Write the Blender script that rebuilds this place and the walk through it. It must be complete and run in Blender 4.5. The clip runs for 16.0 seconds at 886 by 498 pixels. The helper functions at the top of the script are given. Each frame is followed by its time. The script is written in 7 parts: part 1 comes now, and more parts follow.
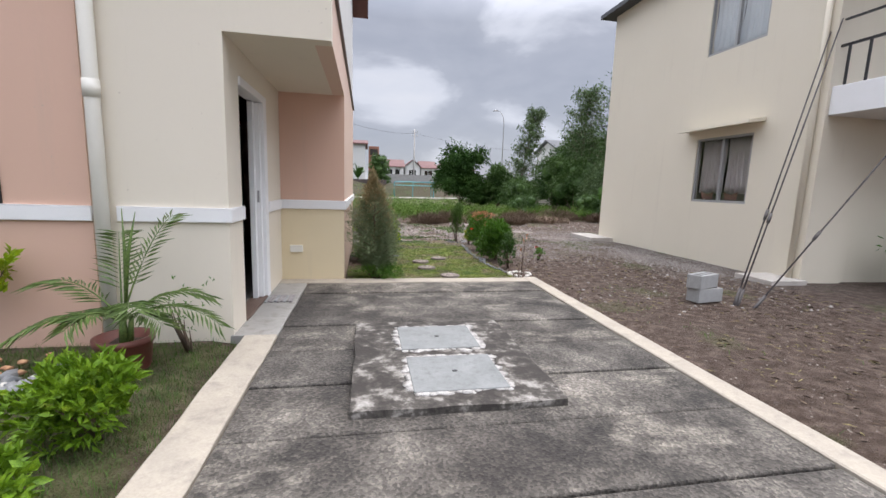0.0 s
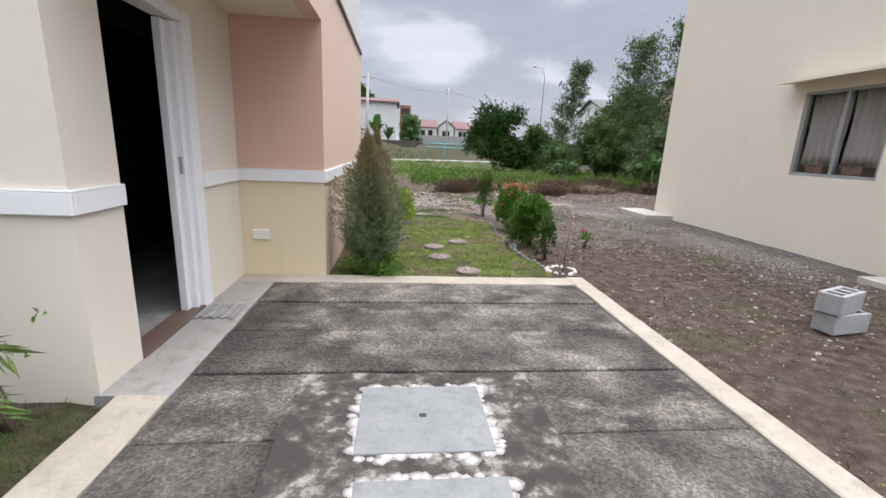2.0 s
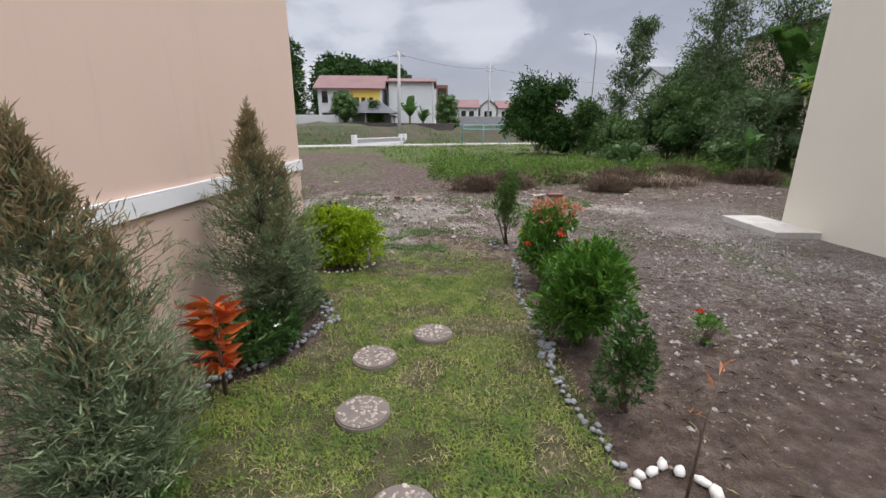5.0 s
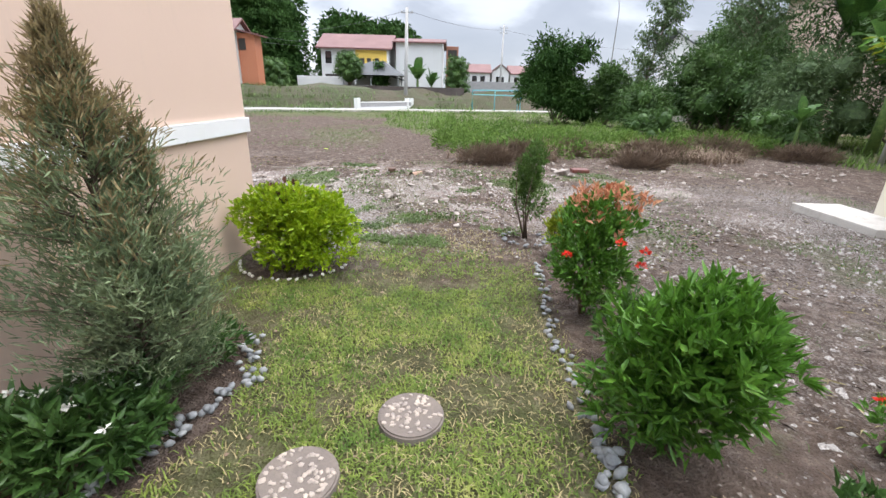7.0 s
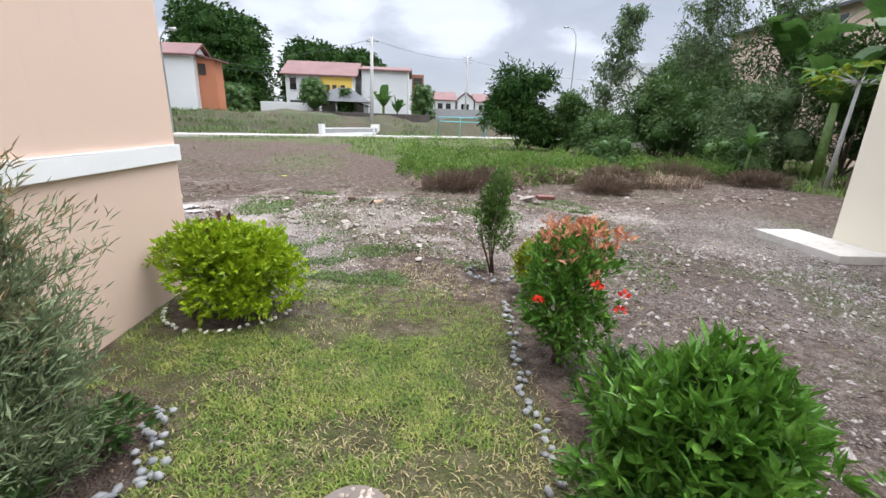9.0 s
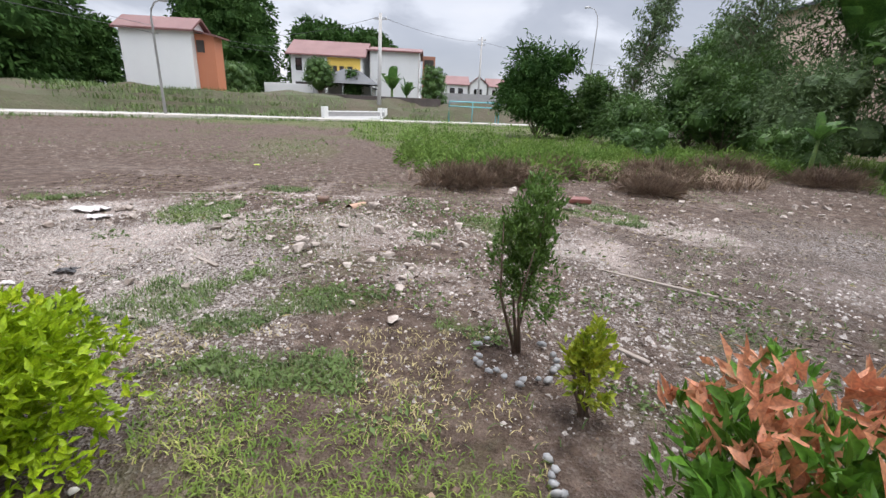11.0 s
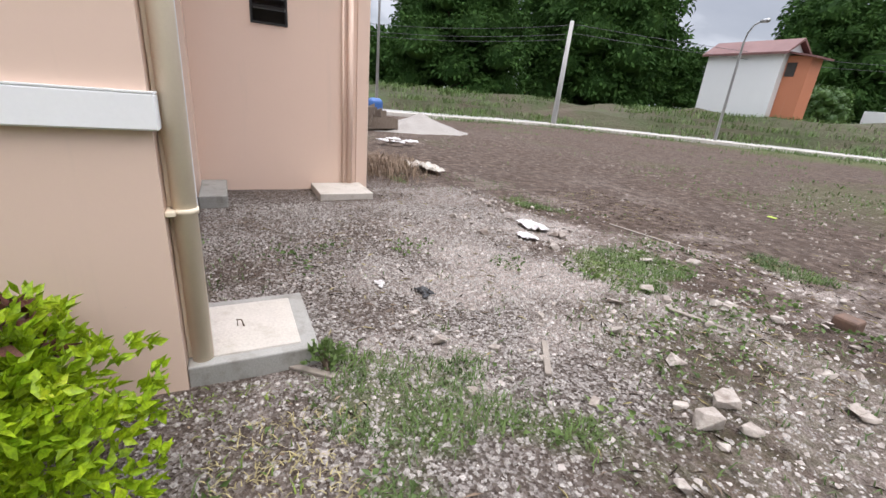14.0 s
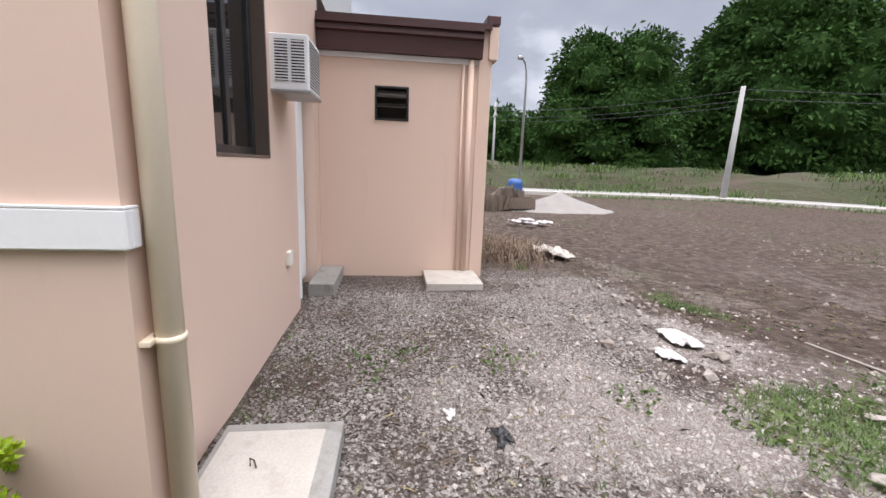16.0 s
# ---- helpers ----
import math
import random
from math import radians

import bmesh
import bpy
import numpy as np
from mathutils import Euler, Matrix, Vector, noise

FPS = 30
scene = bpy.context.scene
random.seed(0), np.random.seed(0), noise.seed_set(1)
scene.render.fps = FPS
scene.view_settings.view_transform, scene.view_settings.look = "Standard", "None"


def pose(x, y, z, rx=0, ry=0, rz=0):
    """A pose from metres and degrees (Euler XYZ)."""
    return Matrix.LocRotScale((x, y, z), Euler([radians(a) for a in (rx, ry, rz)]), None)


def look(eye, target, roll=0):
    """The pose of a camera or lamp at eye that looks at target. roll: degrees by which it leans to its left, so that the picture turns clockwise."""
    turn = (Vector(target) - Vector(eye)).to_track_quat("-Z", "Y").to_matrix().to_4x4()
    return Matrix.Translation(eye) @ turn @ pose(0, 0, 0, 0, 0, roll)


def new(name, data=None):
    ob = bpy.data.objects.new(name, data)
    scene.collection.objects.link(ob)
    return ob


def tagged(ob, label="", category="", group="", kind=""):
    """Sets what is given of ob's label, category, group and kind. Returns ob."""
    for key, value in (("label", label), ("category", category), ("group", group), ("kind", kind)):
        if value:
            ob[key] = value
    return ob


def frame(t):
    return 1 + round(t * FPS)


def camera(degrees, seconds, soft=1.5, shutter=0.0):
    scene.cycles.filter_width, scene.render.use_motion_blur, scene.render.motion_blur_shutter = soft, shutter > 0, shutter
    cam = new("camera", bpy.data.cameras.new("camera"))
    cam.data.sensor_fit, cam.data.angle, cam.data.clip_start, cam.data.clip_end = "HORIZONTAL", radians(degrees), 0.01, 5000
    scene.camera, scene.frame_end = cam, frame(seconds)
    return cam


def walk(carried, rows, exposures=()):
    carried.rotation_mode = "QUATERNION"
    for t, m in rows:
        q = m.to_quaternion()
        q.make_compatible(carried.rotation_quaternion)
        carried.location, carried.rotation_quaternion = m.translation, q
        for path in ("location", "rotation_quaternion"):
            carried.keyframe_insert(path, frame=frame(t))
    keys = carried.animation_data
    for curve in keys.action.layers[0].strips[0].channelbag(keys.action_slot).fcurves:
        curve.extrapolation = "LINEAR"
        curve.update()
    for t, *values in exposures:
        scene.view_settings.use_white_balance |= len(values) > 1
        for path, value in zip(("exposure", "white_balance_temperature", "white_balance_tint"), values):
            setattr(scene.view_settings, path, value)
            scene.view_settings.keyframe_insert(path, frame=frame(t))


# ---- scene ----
cam = camera(92.6, 16.0)

PATH = [
    (0, (0.301, -6.496, 1.477), (0.665, -4.551, 1.186), 1.9),
    (0.5, (0.407, -6.225, 1.435), (0.661, -4.282, 1.035), 2.1),
    (1, (0.574, -5.918, 1.432), (0.744, -3.979, 0.97), 2.3),
    (1.5, (0.661, -5.424, 1.427), (0.829, -3.489, 0.949), 2.4),
    (2, (0.809, -4.793, 1.531), (1.024, -2.861, 1.064), 2.7),
    (2.5, (1.053, -4.117, 1.583), (1.29, -2.183, 1.133), 2.7),
    (3, (1.2, -3.44, 1.599), (1.422, -1.502, 1.16), 2.6),
    (3.5, (1.405, -2.814, 1.631), (1.572, -0.872, 1.182), 2.0),
    (4, (1.619, -2.25, 1.642), (1.715, -0.31, 1.165), 1.2),
    (4.5, (1.754, -1.68, 1.637), (1.791, 0.252, 1.118), 0.5),
    (4.7, (1.841, -1.455, 1.642), (1.849, 0.473, 1.112), 0.1),
    (6.8, (1.979, 0.401, 1.487), (1.947, 2.278, 0.8), 1.5),
    (7, (1.966, 0.403, 1.481), (1.938, 2.281, 0.793), 1.7),
    (7.5, (1.968, 0.396, 1.494), (1.951, 2.28, 0.821), 1.9),
    (8, (1.973, 0.383, 1.5), (1.981, 2.277, 0.857), 1.9),
    (8.5, (2.037, 0.475, 1.516), (2.094, 2.38, 0.909), 2.0),
    (9, (2.05, 0.793, 1.478), (2.164, 2.705, 0.902), 2.0),
    (9.2, (2.028, 0.985, 1.467), (2.169, 2.897, 0.896), 2.0),
    (11.3, (2.284, 3.005, 1.344), (2.316, 4.893, 0.684), 3.4),
    (11.5, (2.288, 3.166, 1.335), (2.239, 5.047, 0.657), 3.9),
    (12, (2.238, 3.595, 1.315), (1.88, 5.427, 0.596), 5.3),
    (12.5, (2.17, 4.014, 1.277), (1.411, 5.705, 0.525), 6.4),
    (13, (2.077, 4.331, 1.266), (0.951, 5.799, 0.505), 6.8),
    (13.5, (1.922, 4.583, 1.295), (0.49, 5.762, 0.547), 6.3),
    (14, (1.842, 4.767, 1.295), (0.176, 5.64, 0.614), 5.2),
    (14.5, (1.813, 4.968, 1.328), (0.002, 5.575, 0.736), 3.6),
    (15, (1.655, 5.088, 1.33), (-0.219, 5.563, 0.819), 2.9),
    (15.5, (1.448, 5.182, 1.358), (-0.47, 5.542, 0.918), 2.7),
    (16, (1.358, 5.335, 1.374), (-0.59, 5.57, 0.988), 2.1),
]
walk(cam, [(t, look(eye, target, roll)) for t, eye, target, roll in PATH], [(0.0, 1.25, 6650, 15), (2.0, 1.35, 6650, 15), (3.5, 1.35, 6650, 15), (4.6, 1.05, 6650, 15), (7.0, 1.7, 6520, 12), (9.0, 1.65, 6520, 12), (11.3, 1.45, 6650, 14), (12.5, 1.5, 6650, 14), (14.0, 1.36, 6650, 14), (16.0, 1.35, 6650, 15)])

# ---------------------------------------------------------------- light
W = bpy.data.worlds.new("sky")
scene.world = W
W.use_nodes = True
wn, wl = W.node_tree.nodes, W.node_tree.links
wn.clear()
wout, wbg = wn.new("ShaderNodeOutputWorld"), wn.new("ShaderNodeBackground")
wsky = wn.new("ShaderNodeTexSky")
wsky.sky_type, wsky.sun_disc, wsky.sun_elevation, wsky.sun_rotation = "NISHITA", False, radians(75), radians(80)
wtc, wmap = wn.new("ShaderNodeTexCoord"), wn.new("ShaderNodeMapping")
wmap.inputs["Scale"].default_value = (1.5, 1.5, 3.6)
wnoise = wn.new("ShaderNodeTexNoise")
wnoise.inputs["Scale"].default_value, wnoise.inputs["Detail"].default_value, wnoise.inputs["Roughness"].default_value = 1.9, 7, 0.5
wnoise.inputs["Distortion"].default_value = 0.25
wramp = wn.new("ShaderNodeValToRGB")
for el, (p, c) in zip([wramp.color_ramp.elements[0], wramp.color_ramp.elements[1], wramp.color_ramp.elements.new(0.5), wramp.color_ramp.elements.new(0.6)],
                      [(0.34, (0.37, 0.41, 0.48, 1)), (0.74, (0.86, 0.90, 0.96, 1)), (0.47, (0.43, 0.47, 0.54, 1)), (0.56, (0.66, 0.71, 0.79, 1))]):
    el.position, el.color = p, c
wsep, wgrad = wn.new("ShaderNodeSeparateXYZ"), wn.new("ShaderNodeMapRange")
wgrad.inputs["From Min"].default_value, wgrad.inputs["From Max"].default_value = 0.34, 0.72
wgrad.inputs["To Min"].default_value, wgrad.inputs["To Max"].default_value = 5.9, 29.0
wmul = wn.new("ShaderNodeVectorMath")
wmul.operation = "SCALE"
wmix = wn.new("ShaderNodeMix")
wmix.data_type, wmix.inputs["Factor"].default_value = "RGBA", 0.9
wl.new(wtc.outputs["Generated"], wmap.inputs["Vector"])
wl.new(wmap.outputs["Vector"], wnoise.inputs["Vector"])
wl.new(wnoise.outputs["Fac"], wramp.inputs["Fac"])
wl.new(wtc.outputs["Generated"], wsep.inputs["Vector"])
wl.new(wsep.outputs["Z"], wgrad.inputs["Value"])
wl.new(wramp.outputs["Color"], wmul.inputs[0])
wl.new(wgrad.outputs["Result"], wmul.inputs["Scale"])
wl.new(wsky.outputs["Color"], wmix.inputs["A"])
wl.new(wmul.outputs["Vector"], wmix.inputs["B"])
wl.new(wmix.outputs["Result"], wbg.inputs["Color"])
wbg.inputs["Strength"].default_value = 0.075
wl.new(wbg.outputs["Background"], wout.inputs["Surface"])

sun = new("sun", bpy.data.lights.new("sun", "SUN"))
sun.data.energy, sun.data.angle, sun.data.color = 1.0, radians(40), (1.0, 0.96, 0.9)
sun.matrix_world = look((10, 2, 38), (0, 0, 0))

# ---------------------------------------------------------------- materials


def material(name):
    m = bpy.data.materials.new(name)
    m.use_nodes = True
    return m, m.node_tree.nodes, m.node_tree.links, m.node_tree.nodes["Principled BSDF"]


def noise_node(n, l, scale, detail=4, rough=0.55, kind="Object", stretch=None):
    tc = n.new("ShaderNodeTexCoord")
    t = n.new("ShaderNodeTexNoise")
    t.inputs["Scale"].default_value, t.inputs["Detail"].default_value, t.inputs["Roughness"].default_value = scale, detail, rough
    src = tc.outputs["Object"]
    if kind == "World":
        src = n.new("ShaderNodeNewGeometry").outputs["Position"]
    if stretch:
        mp = n.new("ShaderNodeMapping")
        mp.inputs["Scale"].default_value = stretch
        l.new(src, mp.inputs["Vector"])
        src = mp.outputs["Vector"]
    l.new(src, t.inputs["Vector"])
    return t.outputs["Fac"]


def ramp(n, l, fac, stops):
    r = n.new("ShaderNodeValToRGB")
    while len(r.color_ramp.elements) < len(stops):
        r.color_ramp.elements.new(0.5)
    for el, (p, c) in zip(r.color_ramp.elements, stops):
        el.position, el.color = p, (*c, 1) if len(c) == 3 else c
    l.new(fac, r.inputs["Fac"])
    return r.outputs["Color"]


def mixc(n, l, fac, a, b, mode="MIX"):
    m = n.new("ShaderNodeMix")
    m.data_type, m.blend_type = "RGBA", mode
    for sock, v in (("Factor", fac), ("A", a), ("B", b)):
        if isinstance(v, (int, float)):
            m.inputs[sock].default_value = v
        elif isinstance(v, tuple):
            m.inputs[sock].default_value = (*v, 1)
        else:
            l.new(v, m.inputs[sock])
    return m.outputs["Result"]


def bump(n, l, bsdf, height, strength, dist):
    b = n.new("ShaderNodeBump")
    b.inputs["Strength"].default_value, b.inputs["Distance"].default_value = strength, dist
    l.new(height, b.inputs["Height"])
    l.new(b.outputs["Normal"], bsdf.inputs["Normal"])


def rough_mat(name, a, b, rough=0.85, big=1.2, fine=60, stain=None, bumps=0.3, dist=0.004, metal=0.0, kind="World", stretch=None, grain=0.35):
    """Two close colours mixed at a large scale, with fine grain and an optional stain colour."""
    m, n, l, p = material(name)
    c = mixc(n, l, ramp(n, l, noise_node(n, l, big, 5, 0.6, kind, stretch), [(0.3, (0, 0, 0)), (0.7, (1, 1, 1))]), a, b)
    f = noise_node(n, l, fine, 3, 0.6, kind)
    c = mixc(n, l, grain, c, ramp(n, l, f, [(0.3, (0.6, 0.6, 0.6)), (0.7, (1.0, 1.0, 1.0))]), "MULTIPLY")
    if stain:
        s = noise_node(n, l, big * 2.7, 6, 0.65, kind, stretch)
        c = mixc(n, l, ramp(n, l, s, [(0.52, (0, 0, 0)), (0.72, (0.75, 0.75, 0.75))]), c, stain)
    l.new(c, p.inputs["Base Color"])
    p.inputs["Roughness"].default_value, p.inputs["Metallic"].default_value = rough, metal
    if bumps:
        bump(n, l, p, f, bumps, dist)
    return m


def leaf_mat(name, a, b, c3=None, scale=9.0, gloss=0.45, trans=0.25):
    m, n, l, p = material(name)
    f = noise_node(n, l, scale, 3, 0.6, "World")
    g = noise_node(n, l, scale * 9, 1, 0.5, "World")
    stops = [(0.32, a), (0.62, b)] + ([(0.78, c3)] if c3 else [])
    c = ramp(n, l, f, stops)
    c = mixc(n, l, 0.6, c, ramp(n, l, g, [(0.35, (0.5, 0.5, 0.5)), (0.65, (1.15, 1.15, 1.0))]), "MULTIPLY")
    l.new(c, p.inputs["Base Color"])
    p.inputs["Roughness"].default_value = gloss
    p.inputs["Specular IOR Level"].default_value = 0.3 if gloss < 0.7 else 0.12
    t = n.new("ShaderNodeBsdfTranslucent")
    l.new(c, t.inputs["Color"])
    mx = n.new("ShaderNodeMixShader")
    mx.inputs["Fac"].default_value = trans
    l.new(p.outputs["BSDF"], mx.inputs[1])
    l.new(t.outputs["BSDF"], mx.inputs[2])
    l.new(mx.outputs["Shader"], n["Material Output"].inputs["Surface"])
    return m


def wall_mat(name, a, b, grime=(0.42, 0.36, 0.3)):
    """Painted plaster: faint trowel relief, hairline vertical streaks and soft blotches."""
    m, n, l, p = material(name)
    c = mixc(n, l, noise_node(n, l, 0.9, 5, 0.6, "World"), a, b)
    st = noise_node(n, l, 3.0, 5, 0.7, "World", (1.6, 1.6, 0.12))
    c = mixc(n, l, ramp(n, l, st, [(0.58, (0, 0, 0)), (0.85, (0.28, 0.28, 0.28))]), c, grime)
    sp = noise_node(n, l, 26, 2, 0.5, "World")
    c = mixc(n, l, ramp(n, l, sp, [(0.76, (0, 0, 0)), (0.8, (0.5, 0.5, 0.5))]), c, grime)
    l.new(c, p.inputs["Base Color"])
    p.inputs["Roughness"].default_value = 0.62
    f = noise_node(n, l, 22, 5, 0.6, "World")
    bump(n, l, p, f, 0.12, 0.006)
    return m


M_CREAM = wall_mat("plaster_cream", (0.74, 0.68, 0.57), (0.70, 0.64, 0.53))
M_YELLOW = wall_mat("plaster_pale_yellow", (0.74, 0.63, 0.42), (0.70, 0.59, 0.39))
M_PINK = wall_mat("plaster_salmon", (0.66, 0.44, 0.335), (0.62, 0.405, 0.305))
M_PINK2 = wall_mat("plaster_peach", (0.70, 0.52, 0.42), (0.66, 0.49, 0.39))
M_TAN = wall_mat("plaster_tan", (0.67, 0.50, 0.40), (0.63, 0.47, 0.375))
M_NEIGH = wall_mat("plaster_ivory", (0.70, 0.64, 0.52), (0.66, 0.60, 0.48))
M_WHITE = rough_mat("white_paint", (0.82, 0.82, 0.82), (0.78, 0.78, 0.77), 0.5, 2, 80, bumps=0.05, grain=0.06)
M_PIPE = rough_mat("cream_pipe_paint", (0.78, 0.67, 0.52), (0.75, 0.64, 0.49), 0.42, 2, 90, bumps=0.03, grain=0.08)
M_PIPEW = rough_mat("ivory_pipe_paint", (0.76, 0.74, 0.67), (0.72, 0.70, 0.62), 0.42, 2, 90, bumps=0.03, grain=0.08)
M_MAROON = rough_mat("maroon_metal", (0.075, 0.028, 0.026), (0.06, 0.024, 0.024), 0.4, 2, 40, bumps=0.05)
M_ROOFRED = rough_mat("red_roof_sheet", (0.13, 0.052, 0.046), (0.18, 0.085, 0.075), 0.6, 0.6, 8, bumps=0.2)
M_DARKROOF = rough_mat("dark_roof_sheet", (0.055, 0.06, 0.065), (0.09, 0.095, 0.10), 0.6, 0.6, 8, bumps=0.2)
# near-black: the shade of unlit rooms and openings is put into the colour
M_DARK = rough_mat("interior_shade", (0.03, 0.024, 0.02), (0.045, 0.036, 0.03), 0.7, 3, 30, bumps=0.0)
M_BLACK = rough_mat("black_plastic", (0.015, 0.015, 0.016), (0.025, 0.024, 0.024), 0.4, 5, 60, bumps=0.05)
M_ALU = rough_mat("brown_aluminium", (0.12, 0.09, 0.075), (0.15, 0.115, 0.095), 0.4, 3, 50, bumps=0.05, metal=0.4)
M_STEEL = rough_mat("grey_steel", (0.36, 0.36, 0.36), (0.44, 0.44, 0.43), 0.45, 3, 50, bumps=0.1, metal=0.6)
M_CONC = rough_mat("pale_concrete", (0.34, 0.33, 0.305), (0.27, 0.26, 0.24), 0.9, 3, 90, (0.17, 0.155, 0.135), 0.5, 0.004)
M_CONCW = rough_mat("limewashed_concrete", (0.54, 0.50, 0.45), (0.46, 0.42, 0.37), 0.9, 2.5, 70, (0.32, 0.28, 0.23), 0.5, 0.005)
M_KERB = rough_mat("kerb_concrete", (0.45, 0.40, 0.325), (0.36, 0.32, 0.265), 0.9, 3.5, 60, (0.25, 0.225, 0.19), 0.5, 0.006)
M_COVER = rough_mat("fresh_cement", (0.27, 0.28, 0.275), (0.21, 0.22, 0.215), 0.85, 5, 60, (0.15, 0.155, 0.15), 0.4, 0.004)
M_MORTAR = rough_mat("white_mortar", (0.56, 0.54, 0.51), (0.42, 0.40, 0.375), 0.95, 9, 60, (0.22, 0.2, 0.18), 0.8, 0.01)
M_BLOCK = rough_mat("concrete_block", (0.40, 0.40, 0.385), (0.33, 0.33, 0.32), 0.95, 8, 120, None, 0.9, 0.004, kind="Object")
M_TERRA = rough_mat("terracotta_glaze", (0.20, 0.065, 0.05), (0.155, 0.05, 0.04), 0.45, 4, 60, (0.10, 0.05, 0.04), 0.2, 0.003)
M_SOIL = rough_mat("bed_soil", (0.075, 0.052, 0.04), (0.11, 0.08, 0.06), 0.97, 9, 120, None, 1.0, 0.02)
M_BARK = rough_mat("bark", (0.16, 0.12, 0.09), (0.23, 0.18, 0.14), 0.9, 12, 90, None, 0.8, 0.01, stretch=(3, 3, 0.6))
M_TWIG = rough_mat("twig", (0.11, 0.075, 0.055), (0.15, 0.105, 0.075), 0.9, 12, 90, None, 0.4)
M_STONEG = rough_mat("grey_pebble", (0.15, 0.16, 0.17), (0.36, 0.365, 0.36), 0.75, 14, 80, None, 0.3, kind="World")
M_STONEW = rough_mat("white_pebble", (0.66, 0.63, 0.57), (0.76, 0.73, 0.67), 0.75, 14, 80, None, 0.3)
M_RUBBLE = rough_mat("rubble_stone", (0.24, 0.195, 0.165), (0.50, 0.45, 0.40), 0.95, 9, 60, (0.17, 0.135, 0.11), 0.8, 0.008)
M_LIMECHIP = rough_mat("lime_chips", (0.30, 0.255, 0.225), (0.54, 0.50, 0.46), 0.95, 25, 80, (0.22, 0.175, 0.15), 0.3)
M_EARTHCHIP = rough_mat("earthy_chips", (0.13, 0.10, 0.08), (0.36, 0.31, 0.27), 0.95, 30, 120, (0.10, 0.075, 0.06), 0.3)
M_GRAVEL = rough_mat("gravel_chips", (0.10, 0.085, 0.075), (0.42, 0.385, 0.35), 0.95, 55, 200, (0.52, 0.49, 0.46), 0.3)
M_ASPH = rough_mat("road_concrete", (0.34, 0.33, 0.31), (0.29, 0.28, 0.265), 0.95, 0.6, 20, None, 0.3)
M_ORANGE = wall_mat("orange_plaster", (0.46, 0.17, 0.085), (0.42, 0.15, 0.075))
M_YELWALL = wall_mat("yellow_plaster", (0.72, 0.50, 0.10), (0.68, 0.46, 0.09))
M_OFFW = wall_mat("offwhite_plaster", (0.68, 0.68, 0.66), (0.62, 0.62, 0.60))
M_BRICKR = wall_mat("redbrown_plaster", (0.30, 0.13, 0.08), (0.26, 0.11, 0.07))
M_CYAN = rough_mat("turquoise_paint", (0.06, 0.27, 0.31), (0.08, 0.32, 0.36), 0.6, 4, 40, bumps=0.1)
M_BLUEG = rough_mat("hollow_block_wall", (0.30, 0.30, 0.30), (0.38, 0.37, 0.36), 0.95, 2, 20, (0.16, 0.15, 0.14), 0.5)

M_CONIF = leaf_mat("conifer_leaf", (0.165, 0.225, 0.125), (0.27, 0.335, 0.195), (0.36, 0.36, 0.22), 5, 0.7, 0.15)
M_CONIFTIP = leaf_mat("conifer_tip_leaf", (0.28, 0.22, 0.12), (0.37, 0.30, 0.17), None, 9, 0.7, 0.2)
M_GREEN = leaf_mat("glossy_green_leaf", (0.06, 0.16, 0.02), (0.115, 0.26, 0.035), (0.20, 0.36, 0.06), 11, 0.35)
M_DKGREEN = leaf_mat("dark_green_leaf", (0.045, 0.105, 0.025), (0.075, 0.155, 0.04), (0.12, 0.21, 0.06), 10, 0.4)
M_YOUNG = leaf_mat("young_tree_leaf", (0.06, 0.125, 0.025), (0.105, 0.195, 0.04), (0.17, 0.27, 0.07), 10, 0.5)
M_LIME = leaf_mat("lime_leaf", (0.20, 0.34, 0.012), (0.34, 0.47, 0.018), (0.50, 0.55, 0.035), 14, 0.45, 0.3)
# darker copy of M_LIME, with shade mixed into the leaf colour
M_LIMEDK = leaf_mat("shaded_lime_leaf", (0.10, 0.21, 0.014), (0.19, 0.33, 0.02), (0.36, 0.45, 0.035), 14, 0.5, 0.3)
M_YELLEAF = leaf_mat("yellow_green_leaf", (0.16, 0.25, 0.02), (0.36, 0.40, 0.035), (0.50, 0.48, 0.05), 14, 0.45, 0.3)
M_RED = leaf_mat("red_young_leaf", (0.52, 0.19, 0.11), (0.60, 0.29, 0.17), (0.42, 0.30, 0.13), 14, 0.45, 0.3)
M_FLOWER = leaf_mat("scarlet_petal", (0.75, 0.035, 0.02), (0.85, 0.07, 0.04), None, 20, 0.6, 0.2)
M_PETAL = leaf_mat("white_petal", (0.82, 0.82, 0.78), (0.86, 0.86, 0.83), None, 20, 0.6, 0.2)
M_PURPLE = leaf_mat("purple_leaf", (0.09, 0.05, 0.03), (0.16, 0.065, 0.05), None, 20)
M_CROTON = leaf_mat("croton_leaf", (0.50, 0.06, 0.02), (0.62, 0.14, 0.03), (0.60, 0.45, 0.04), 13, 0.35)
M_PALM = leaf_mat("palm_leaf", (0.10, 0.17, 0.05), (0.17, 0.25, 0.075), (0.26, 0.30, 0.10), 8, 0.45)
M_MANGO = leaf_mat("mango_leaf", (0.025, 0.065, 0.016), (0.048, 0.105, 0.024), (0.08, 0.15, 0.038), 0.8, 0.8, 0.1)
M_WILD = leaf_mat("wild_shrub_leaf", (0.045, 0.10, 0.025), (0.085, 0.16, 0.04), (0.13, 0.21, 0.06), 0.8, 0.5, 0.2)
M_BAMBOO = leaf_mat("feathery_leaf", (0.075, 0.13, 0.05), (0.125, 0.19, 0.08), (0.19, 0.25, 0.12), 0.9, 0.55, 0.25)
